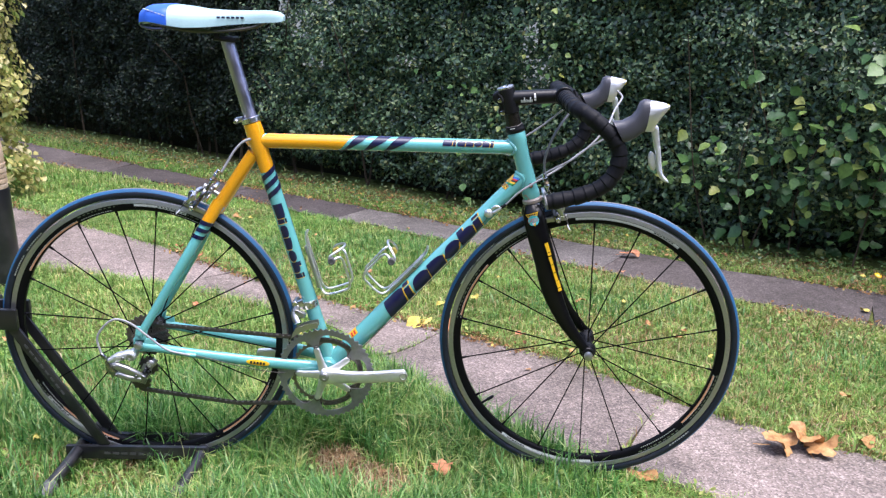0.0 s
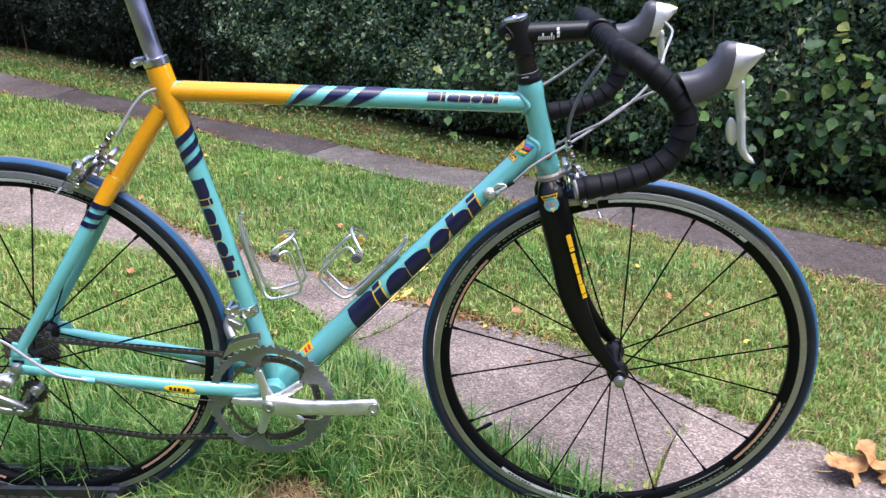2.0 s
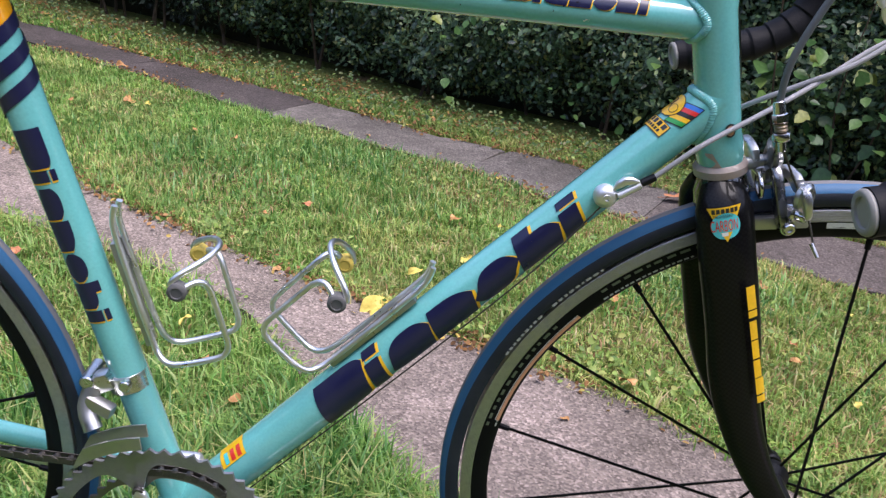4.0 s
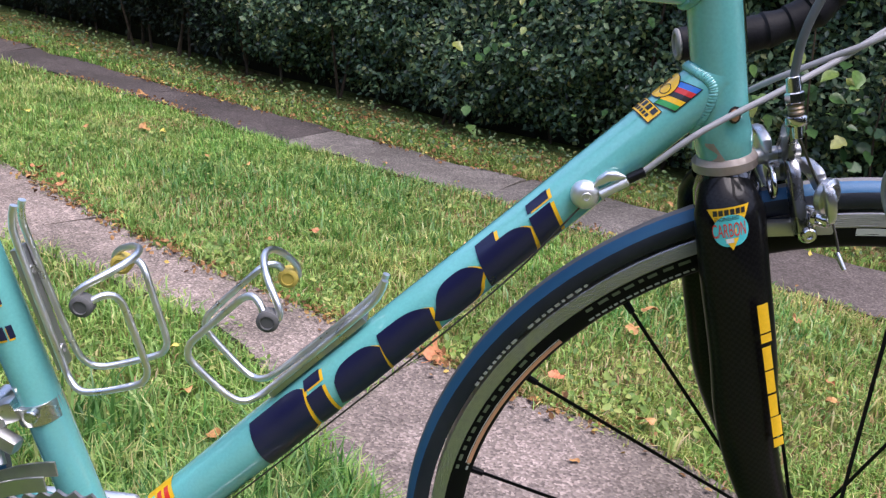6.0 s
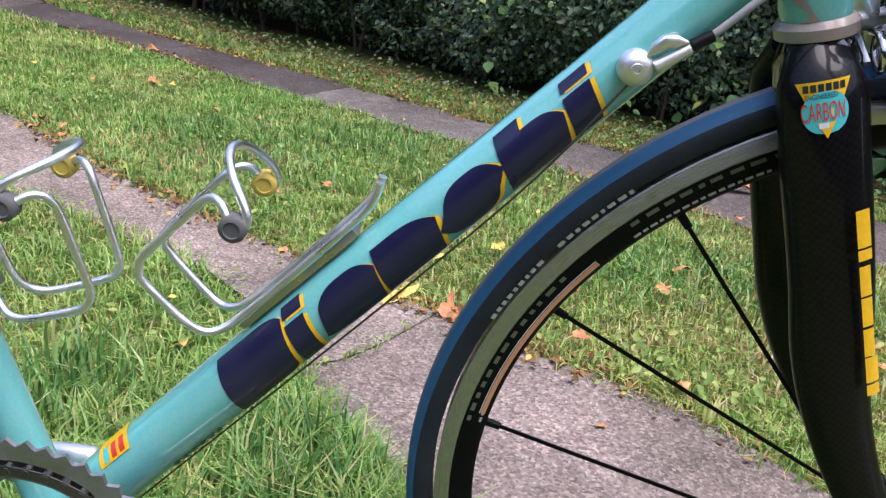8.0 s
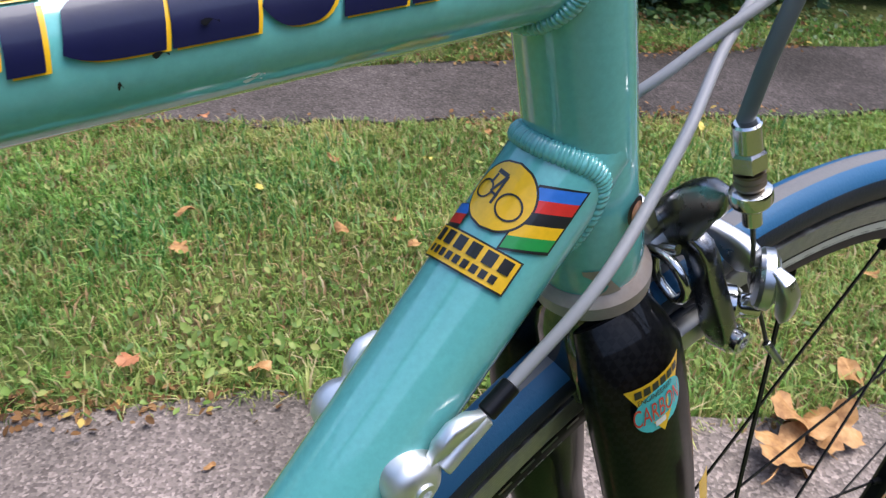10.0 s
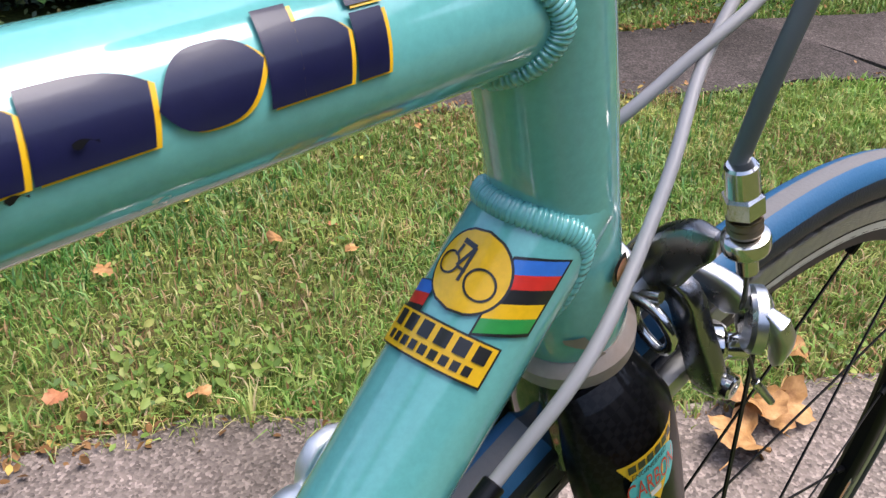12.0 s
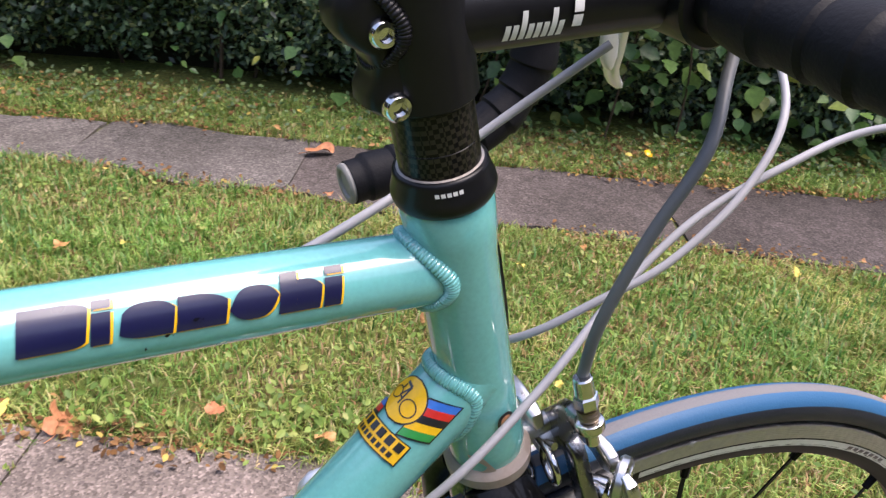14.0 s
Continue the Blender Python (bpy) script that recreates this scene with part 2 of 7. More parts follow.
def slab_mat(name, tone):
    """Worn concrete with aggregate showing."""
    m, n, l, b = nodes_of(name, 0.9, 0.0, (0.3, 0.28, 0.26), 0.0, 0.25)
    big, mid = noise_node(n, l, 2.6, 6), noise_node(n, l, 22, 6, rough=0.7)
    tc = n.new("ShaderNodeTexCoord")
    v = n.new("ShaderNodeTexVoronoi")
    v.inputs["Scale"].default_value = 230
    l.new(tc.outputs["Object"], v.inputs["Vector"])
    sep = n.new("ShaderNodeSeparateColor")
    l.new(v.outputs["Color"], sep.inputs["Color"])
    stone = ramp(n, l, sep.outputs["Red"], [(0.0, tuple(t * 0.55 for t in tone)), (0.35, tuple(t * 0.9 for t in tone)), (0.7, tuple(t * 1.1 for t in tone)), (0.84, tuple(t * 1.35 for t in tone)), (0.97, tuple(min(0.75, t * 1.7) for t in tone))])
    wash = ramp(n, l, mid.outputs["Fac"], [(0.3, (0.72, 0.72, 0.7)), (0.7, (1.2, 1.18, 1.15))])
    stain = ramp(n, l, big.outputs["Fac"], [(0.35, (0.62, 0.62, 0.6)), (0.65, (1.1, 1.08, 1.08))])
    oi = n.new("ShaderNodeObjectInfo")
    each = ramp(n, l, oi.outputs["Random"], [(0.0, (0.78, 0.78, 0.78)), (1.0, (1.2, 1.19, 1.17))])
    c = mixed(n, l, 1.0, stone.outputs["Color"], wash.outputs["Color"], "MULTIPLY")
    c = mixed(n, l, 1.0, c, stain.outputs["Color"], "MULTIPLY")
    c = mixed(n, l, 1.0, c, each.outputs["Color"], "MULTIPLY")
    l.new(c, b.inputs["Base Color"])
    bumped(n, l, b, v.outputs["Distance"], 0.5, 0.003)
    return m


def litter_mat(name, stops):
    m, n, l, b = nodes_of(name, 0.6, 0.0, (0.4, 0.2, 0.08), 0.0, 0.3)
    a = noise_node(n, l, 45, 5)
    base = ramp(n, l, a.outputs["Fac"], stops)
    l.new(base.outputs["Color"], b.inputs["Base Color"])
    bumped(n, l, b, a.outputs["Fac"], 0.4, 0.003)
    return m


CRUMB = island_leaf("leaf_crumbs", [(0.0, (0.09, 0.045, 0.02)), (0.5, (0.22, 0.11, 0.045)), (0.85, (0.36, 0.2, 0.09)), (1.0, (0.5, 0.38, 0.1))], 0.7, 0.1, 40.0, 0.2)
SOIL = ground_mat("lawn_soil")
SLAB = slab_mat("worn_concrete", (0.22, 0.184, 0.168))
SLABPALE = slab_mat("pale_worn_concrete", (0.135, 0.124, 0.12))
SLABDARK = slab_mat("dark_worn_concrete", (0.095, 0.082, 0.081))
DRYLEAF = litter_mat("dry_brown_leaf", [(0.3, (0.22, 0.1, 0.035)), (0.55, (0.48, 0.26, 0.1)), (0.75, (0.6, 0.38, 0.18))])
ORANGELEAF = litter_mat("orange_leaf", [(0.3, (0.3, 0.11, 0.05)), (0.7, (0.6, 0.27, 0.13))])
YELLOWLEAF = litter_mat("yellow_leaf", [(0.3, (0.42, 0.34, 0.06)), (0.7, (0.75, 0.6, 0.16))])
BARK = litter_mat("twig_bark", [(0.3, (0.035, 0.024, 0.015)), (0.7, (0.09, 0.065, 0.045))])
# near-black stands in for shade inside the hedge; the unseen walls share it
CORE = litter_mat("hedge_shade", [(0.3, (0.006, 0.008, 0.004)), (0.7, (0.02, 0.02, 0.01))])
WOOD = litter_mat("weathered_timber", [(0.3, (0.3, 0.2, 0.12)), (0.5, (0.46, 0.34, 0.22)), (0.75, (0.58, 0.46, 0.33))])
RENDERWALL = litter_mat("pale_render", [(0.3, (0.62, 0.62, 0.6)), (0.7, (0.75, 0.75, 0.72))])

# ---- mesh tools ----
def part(name, bm, material, parent=None, label="", smooth=40.0):
    me = bpy.data.meshes.new(name)
    bm.normal_update()
    bm.to_mesh(me)
    bm.free()
    for mt in material if isinstance(material, (list, tuple)) else (material,):
        me.materials.append(mt)
    me.shade_smooth()
    me.set_sharp_from_angle(angle=radians(smooth))
    ob = new(name, me)
    ob.parent = parent
    return tagged(ob, label)


def V(*a):
    return Vector(a)


def smooth_path(pts, step=0.006):
    """Catmull-Rom through the points, resampled."""
    pts = [Vector(p) for p in pts]
    ext = [2 * pts[0] - pts[1], *pts, 2 * pts[-1] - pts[-2]]
    out = []
    for i in range(1, len(ext) - 2):
        p0, p1, p2, p3 = ext[i - 1:i + 3]
        k = max(2, int((p2 - p1).length / step))
        for j in range(k):
            t = j / k
            out.append(0.5 * (2 * p1 + (p2 - p0) * t + (2 * p0 - 5 * p1 + 4 * p2 - p3) * t * t + (3 * p1 - p0 - 3 * p2 + p3) * t ** 3))
    out.append(pts[-1])
    return out


def sweep(bm, pts, radius, seg=12, flat=None, caps=True, mat=0, up=(0, 1, 0)):
    """Tube along pts. radius: number or f(share along). flat: width across 'up' axis as a factor f(share) or number."""
    pts = [Vector(p) for p in pts]
    n = len(pts)
    rings = []
    side = Vector(up)
    total = sum((pts[i + 1] - pts[i]).length for i in range(n - 1))
    run = 0.0
    for i, p in enumerate(pts):
        if i:
            run += (p - pts[i - 1]).length
        d = (pts[min(i + 1, n - 1)] - pts[max(i - 1, 0)]).normalized()
        e1 = side - d * side.dot(d)
        e1 = e1.normalized() if e1.length > 1e-5 else d.orthogonal().normalized()
        e2 = d.cross(e1)
        side = e1
        s = run / total if total else 0
        r = radius(s) if callable(radius) else radius
        k = flat(s) if callable(flat) else (1.0 if flat is None else flat)
        rings.append([bm.verts.new(p + e1 * (r * k * math.cos(a)) + e2 * (r * math.sin(a))) for a in (2 * math.pi * j / seg for j in range(seg))])
    for a, b in zip(rings, rings[1:]):
        for j in range(seg):
            f = bm.faces.new((a[j], a[(j + 1) % seg], b[(j + 1) % seg], b[j]))
            f.material_index = mat
    if caps:
        for ring, flip in ((rings[0], True), (rings[-1], False)):
            f = bm.faces.new(ring[::-1] if flip else ring)
            f.material_index = mat
    return rings


def loft(bm, secs, seg=20, power=0.7):
    """Rounded bars and cast shapes through cross sections (centre, half axis, half thickness across)."""
    rings = []
    def soft(v):
        return math.copysign(abs(v) ** power, v)
    for c, a, b in secs:
        c, a, b = Vector(c), Vector(a), Vector(b)
        rings.append([bm.verts.new(c + a * soft(math.cos(q)) + b * soft(math.sin(q))) for q in (2 * math.pi * j / seg for j in range(seg))])
    for r0, r1 in zip(rings, rings[1:]):
        for j in range(seg):
            bm.faces.new((r0[j], r0[(j + 1) % seg], r1[(j + 1) % seg], r1[j]))
    bm.faces.new(rings[0][::-1])
    bm.faces.new(rings[-1])
    bmesh.ops.recalc_face_normals(bm, faces=bm.faces)


def forged(bm, pts, half, thick, out, seg=18, power=0.7):
    """A flat bar along pts: half its width at each share along, thick its half thickness along the direction out."""
    pts = smooth_path(pts, 0.004)
    out = Vector(out).normalized()
    n = len(pts)
    secs = []
    for i, p in enumerate(pts):
        s = i / (n - 1)
        d = (pts[min(i + 1, n - 1)] - pts[max(i - 1, 0)]).normalized()
        k = math.sqrt(max(0.02, 1 - max(0.0, 1 - min(s, 1 - s) * n / 2.2) ** 2))
        secs.append((p, d.cross(out).normalized() * (float(np.interp(s, [i / (len(half) - 1) for i in range(len(half))], half)) * k), out * (float(np.interp(s, [i / (len(thick) - 1) for i in range(len(thick))], thick)) * (0.5 + 0.5 * k))))
    loft(bm, secs, seg, power)


def lathe(bm, profile, origin, axis, seg=32, mats=None, closed=False):
    """Turn a profile of (along, radius) round an axis. mats: one index for each span."""
    axis = Vector(axis).normalized()
    e1 = axis.orthogonal().normalized()
    e2 = axis.cross(e1)
    o = Vector(origin)
    rings = []
    for h, r in profile:
        rings.append([bm.verts.new(o + axis * h + (e1 * math.cos(a) + e2 * math.sin(a)) * max(r, 1e-5)) for a in (2 * math.pi * j / seg for j in range(seg))])
    spans = list(zip(rings, rings[1:])) + ([(rings[-1], rings[0])] if closed else [])
    for i, (a, b) in enumerate(spans):
        for j in range(seg):
            f = bm.faces.new((a[j], a[(j + 1) % seg], b[(j + 1) % seg], b[j]))
            if mats:
                f.material_index = mats[i]
    if not closed:
        bm.faces.new(rings[0][::-1])
        bm.faces.new(rings[-1])
    bmesh.ops.recalc_face_normals(bm, faces=bm.faces)


def block(bm, m, size, bevel=0.002, seg=2):
    r = bmesh.ops.create_cube(bm, size=1.0, matrix=m @ Matrix.Diagonal((*size, 1)))
    if bevel:
        edges = list({e for v in r["verts"] for e in v.link_edges})
        bmesh.ops.bevel(bm, geom=edges, offset=bevel, segments=seg, affect="EDGES", profile=0.6)


def along(p0, p1, up=(0, 1, 0)):
    """A frame at p0 whose x runs to p1 and whose y is near up."""
    p0, p1 = Vector(p0), Vector(p1)
    x = (p1 - p0).normalized()
    y = Vector(up)
    y = (y - x * y.dot(x)).normalized()
    z = x.cross(y)
    return Matrix((x, y, z)).transposed().to_4x4().to_4x4(), (p1 - p0).length


def bar(bm, p0, p1, w, h, bevel=0.0015, up=(0, 1, 0)):
    m, length = along(p0, p1, up)
    m.translation = (Vector(p0) + Vector(p1)) / 2
    block(bm, m, (length, w, h), bevel)


def rod(bm, p0, p1, r0, r1=None, seg=16, rim=0.0):
    """Cylinder with slightly rounded ends."""
    p0, p1 = Vector(p0), Vector(p1)
    r1 = r0 if r1 is None else r1
    L = (p1 - p0).length
    c = rim or min(r0, r1) * 0.15
    lathe(bm, [(0, r0 - c), (c, r0), (L - c, r1), (L, r1 - c)], p0, p1 - p0, seg)


def bolt(bm, p, axis, r=0.004, h=0.004):
    """Socket-head bolt."""
    lathe(bm, [(0, r), (h * 0.8, r), (h, r * 0.85), (h, r * 0.5), (h * 0.45, r * 0.45), (h * 0.4, 1e-4)], p, axis, 28)


class Skin:
    """A round tube's surface for decals: s metres along, t metres round from the side that faces -y, upwards."""

    def __init__(self, p0, p1, r0, r1=None, lift=0.0005, around=(0, -1, 0)):
        self.p0, self.p1 = Vector(p0), Vector(p1)
        self.d = (self.p1 - self.p0).normalized()
        self.L = (self.p1 - self.p0).length
        f = Vector(around)
        self.f = (f - self.d * f.dot(self.d)).normalized()
        self.u = self.f.cross(self.d) * -1
        if self.u.z < 0 or (abs(self.u.z) < 1e-6 and self.u.x < 0):
            self.u.negate()
        self.r0, self.r1, self.lift = r0, r0 if r1 is None else r1, lift
        self.tapers = callable(r0)

    def at(self, s, t, lift=0.0):
        r = self.r0(s) if self.tapers else self.r0 + (self.r1 - self.r0) * s / self.L
        a = t / r
        return self.p0 + self.d * s + (self.f * math.cos(a) + self.u * math.sin(a)) * (r + self.lift + lift)

    def patch(self, bm, s0, s1, lo, hi, cols=8, rows=5, lift=0.0, mat=0):
        """A shape from s0 to s1 between the edges lo(share) and hi(share)."""
        lo_f = lo if callable(lo) else (lambda k: lo)
        hi_f = hi if callable(hi) else (lambda k: hi)
        s0_f = s0 if callable(s0) else (lambda q: s0)
        s1_f = s1 if callable(s1) else (lambda q: s1)
        grid = []
        for i in range(cols + 1):
            k = i / cols
            a, b = lo_f(k), hi_f(k)
            line = []
            for j in range(rows + 1):
                q = j / rows
                s = s0_f(q) + (s1_f(q) - s0_f(q)) * k
                line.append(bm.verts.new(self.at(s, a + (b - a) * q, lift)))
            grid.append(line)
        for a, b in zip(grid, grid[1:]):
            for j in range(rows):
                vs = (a[j], b[j], b[j + 1], a[j + 1])
                if (vs[0].co - vs[2].co).length < 1e-7:
                    continue
                f = bm.faces.new(vs)
                f.material_index = mat
        return grid

    def disc(self, bm, s, t, r, lift=0.0, mat=0, cols=16, ry=None):
        e = ry or r
        def half(k):
            return e * math.sqrt(max(0.0, 1 - (2 * k - 1) ** 2)) + 1e-6
        self.patch(bm, s - r, s + r, lambda k: t - half(k), lambda k: t + half(k), cols, 4, lift, mat)


def leaf_cloud(name, places, normals, spins, sizes, material, shape, parent=None):
    """Many leaves in one mesh. shape: local points (x along, y across, z up) and faces."""
    pts, faces = np.array(shape[0], float), shape[1]
    n, k = len(places), len(pts)
    nz = normals / (np.linalg.norm(normals, axis=1, keepdims=True) + 1e-9)
    ref = np.where(np.abs(nz[:, 2:3]) < 0.9, np.array([[0, 0, 1.0]]), np.array([[1.0, 0, 0]]))
    ex = np.cross(ref, nz)
    ex /= np.linalg.norm(ex, axis=1, keepdims=True)
    ey = np.cross(nz, ex)
    c, s = np.cos(spins)[:, None], np.sin(spins)[:, None]
    ax, ay = ex * c + ey * s, ey * c - ex * s
    sz = sizes[:, None, None]
    co = places[:, None, :] + sz * (pts[None, :, 0:1] * ax[:, None, :] + pts[None, :, 1:2] * ay[:, None, :] + pts[None, :, 2:3] * nz[:, None, :])
    return cloud_mesh(name, co.reshape(-1, 3), faces, n, k, material, parent)


def cloud_mesh(name, co, faces, n, k, material, parent=None):
    me = bpy.data.meshes.new(name)
    sizes = [len(f) for f in faces]
    flat = np.concatenate([np.array(f) for f in faces])
    loops = (flat[None, :] + (np.arange(n) * k)[:, None]).ravel()
    counts = np.tile(np.array(sizes), n)
    starts = np.concatenate([[0], np.cumsum(counts)[:-1]])
    me.vertices.add(len(co))
    me.vertices.foreach_set("co", co.astype(np.float32).ravel())
    me.loops.add(len(loops))
    me.loops.foreach_set("vertex_index", loops.astype(np.int32))
    me.polygons.add(len(counts))
    me.polygons.foreach_set("loop_start", starts.astype(np.int32))
    me.update(calc_edges=True)
    me.validate()
    me.materials.append(material)
    ob = new(name, me)
    ob.parent = parent
    return ob

# ---- the ground, the two paths, lawn, hedge ----
rng = np.random.default_rng(7)
GZ = -0.012


def rise(x, y):
    """Gentle unevenness of the lawn."""
    return GZ - 0.028 * np.clip(y, 0.0, 3.2) + 0.006 * np.sin(1.3 * x + 0.7) * np.cos(1.1 * y) + 0.003 * np.sin(4.1 * x + 2.0 * y)


def edge_y(pts, x):
    xs, ys = zip(*pts)
    return np.interp(x, xs, ys)


# Edges of the paths as (x, y): the near path crosses behind the bicycle, the far one follows the hedge
NEAR_A = [(-8, 6.2), (-3, 2.9), (-1.6, 1.85), (-1.1, 1.5), (-0.51, 1.33), (-0.13, 1.16), (0.2, 0.98), (0.37, 0.78), (0.5, 0.56), (0.62, 0.41), (0.7, 0.3), (0.84, 0.17), (1.21, -0.03), (1.7, -0.38), (3, -1.2), (8, -4.4)]
NEAR_B = [(-8, 6.87), (-3, 3.46), (-1.4, 2.35), (-0.69, 1.88), (-0.07, 1.38), (0.36, 1.09), (0.74, 0.86), (1.04, 0.68), (1.2, 0.52), (1.34, 0.39), (1.53, 0.23), (1.78, 0.09), (3, -0.71), (8, -3.9)]
FAR_A = [(-8, 7.25), (-2.36, 3.89), (-1.6, 3.44), (-0.65, 2.94), (0.1, 2.44), (0.72, 2.06), (1.38, 1.61), (1.83, 1.31), (2.25, 1.07), (2.67, 0.79), (4, -0.05), (8, -2.55)]
FAR_B = [(-8, 7.95), (-2.66, 4.5), (-1.3, 3.62), (0.0, 2.87), (0.68, 2.42), (1.2, 2.19), (1.6, 1.93), (2.1, 1.62), (2.55, 1.39), (3.2, 1.08), (4, 0.56), (8, -1.92)]
HEDGE = [(-8, 8.38), (-2.78, 4.88), (-1.4, 4.07), (-0.06, 3.23), (0.67, 2.76), (1.24, 2.48), (1.74, 2.2), (2.3, 1.8), (2.75, 1.59), (4, 0.91), (8, -1.4)]


def build_ground():
    bm = bmesh.new()
    xs = [-400, -120, -40, -14, *np.arange(-6, 6.01, 0.25), 14, 40, 120, 400]
    ys = [-400, -120, -40, -14, *np.arange(-4, 8.01, 0.25), 14, 40, 120, 400]
    grid = [[bm.verts.new((x, y, float(rise(x, y)) if abs(x) < 7 and abs(y) < 9 else GZ - (0.09 if y > 0 else 0.0))) for y in ys] for x in xs]
    for a, b in zip(grid, grid[1:]):
        for j in range(len(ys) - 1):
            bm.faces.new((a[j], b[j], b[j + 1], a[j + 1]))
    tagged(part("ground", bm, SOIL), "thin lawn over dark soil, worn in places", "ground", kind="structure")


build_ground()


def build_path(name, low, high, cuts, material, label, top, wild=1.0, pale=None):
    """A path of cast slabs with open joints; the slabs are its pieces."""
    root = tagged(new(name), label, "path", kind="structure")
    for x0, x1, skew in cuts:
        bm = bmesh.new()
        k = max(3, int((x1 - x0) / 0.06))
        grid = []
        for i in range(k + 1):
            x = x0 + 0.0015 + (x1 - x0 - 0.003) * i / k
            row = []
            for j in range(7):
                q = j / 6
                xx = x + skew * (q - 0.5)
                ya, yb = float(edge_y(low, xx)), float(edge_y(high, xx))
                wob = wild * (0.03 * noise.noise((xx * 5, q * 3, 4.0)) + 0.016 * noise.noise((xx * 17, q * 3, 9.0))) if j in (0, 6) else 0.0
                y = ya + (yb - ya) * q + wob
                row.append(bm.verts.new((xx, y, top + float(rise(xx, y)) + 0.0025 * noise.noise((xx * 5, y * 5, 1.0)))))
            grid.append(row)
        for a, b in zip(grid, grid[1:]):
            for j in range(6):
                bm.faces.new((a[j], b[j], b[j + 1], a[j + 1]))
        rim = [e for e in bm.edges if e.is_boundary]
        ext = bmesh.ops.extrude_edge_only(bm, edges=rim)
        for v in (g for g in ext["geom"] if isinstance(g, bmesh.types.BMVert)):
            v.co.z -= 0.05
        bmesh.ops.recalc_face_normals(bm, faces=bm.faces)
        part("slab", bm, pale if pale and x0 in (0.14, 0.877) else material, root, smooth=30)
    return root


near_cuts = [(-7.8, -6.4, 0.2), (-6.4, -5.0, 0.2), (-5.0, -3.4, 0.2), (-3.4, -2.2, 0.2), (-2.2, -1.15, 0.2), (-1.15, -0.3, 0.2), (-0.3, 0.55, 0.22), (0.55, 1.2, 0.22), (1.2, 2.1, 0.2), (2.1, 3.2, 0.2), (3.2, 4.6, 0.2), (4.6, 6.1, 0.2), (6.1, 7.7, 0.2)]
far_cuts = [(-7.8, -6.4, 0.1), (-6.4, -5.0, 0.1), (-5.0, -3.6, 0.1), (-3.6, -2.3, 0.1), (-2.3, -1.5, 0.1), (-1.5, -0.6, 0.14), (-0.6, 0.14, 0.16), (0.14, 0.877, 0.17), (0.877, 1.407, 0.2), (1.407, 2.3, 0.2), (2.3, 3.2, 0.16), (3.2, 4.2, 0.1), (4.2, 5.6, 0.1), (5.6, 6.8, 0.1), (6.8, 7.8, 0.1)]
build_path("pavement_near", NEAR_A, NEAR_B, near_cuts, SLAB, "worn grey concrete garden path crossing the lawn", 0.011)
build_path("pavement_far", FAR_A, FAR_B, far_cuts, SLABDARK, "dark worn concrete path along the hedge with two paler slabs", 0.009, 2.0, SLABPALE)


def between(x, y, low, high, grow=0.0):
    return (y > edge_y(low, x) - grow) & (y < edge_y(high, x) + grow)


def lumps(x, y, f, seed):
    """Smooth pseudo-noise in 0..1 for patches."""
    return 0.5 + 0.25 * (np.sin(f * x * 1.7 + seed + 1.3 * np.sin(f * y)) + np.sin(f * 1.3 * y - 0.6 * seed + 1.1 * np.sin(f * 0.8 * x + seed)))


def blades(name, n, box, height, width, material, keep, label, lean=0.6):
    x = rng.uniform(box[0], box[1], n)
    y = rng.uniform(box[2], box[3], n)
    ok = keep(x, y)
    x, y = x[ok], y[ok]
    n = len(x)
    h = height(x, y) * rng.uniform(0.55, 1.25, n)
    w = width * rng.uniform(0.6, 1.3, n)
    a = rng.uniform(0, 2 * np.pi, n)
    bend = rng.uniform(0.15, 1.0, n) * lean
    dx, dy = np.cos(a), np.sin(a)
    px, py = -dy, dx
    z = rise(x, y)
    base = np.stack([x, y, z], 1)
    out = np.stack([dx, dy, np.zeros(n)], 1)
    side = np.stack([px, py, np.zeros(n)], 1)
    up = np.array([[0, 0, 1.0]])
    w, h, bend = w[:, None], h[:, None], bend[:, None]
    mid = base + up * h * 0.55 + out * h * bend * 0.25
    tip = base + up * h * (1 - 0.35 * bend) + out * h * bend * 0.85
    co = np.stack([base - side * w * 0.5, base + side * w * 0.5, mid + side * w * 0.42, mid - side * w * 0.42, tip], 1)
    ob = cloud_mesh(name, co.reshape(-1, 3), [(0, 1, 2, 3), (3, 2, 4)], n, 5, material)
    return tagged(ob, label, "grass", kind="stuff")


def on_lawn(x, y):
    jit = rng.normal(0, 0.03, len(x))
    off = between(x, y, NEAR_A, NEAR_B, 0.012) & ~((np.abs(y - edge_y(NEAR_A, x)) < np.abs(jit)) | (np.abs(y - edge_y(NEAR_B, x)) < np.abs(jit) * 0.7))
    q = (y - edge_y(NEAR_A, x)) / (edge_y(NEAR_B, x) - edge_y(NEAR_A, x))
    crack = np.abs(x - 1.2 - 0.22 * (q - 0.5)) < 0.012 * lumps(x, y, 14.0, 1.0)
    crack |= np.abs(x - 0.55 - 0.22 * (q - 0.5)) < 0.004
    off &= ~crack
    off |= between(x, y, FAR_A, FAR_B, -0.005)
    off |= y > edge_y(HEDGE, x) + 0.1
    return ~off


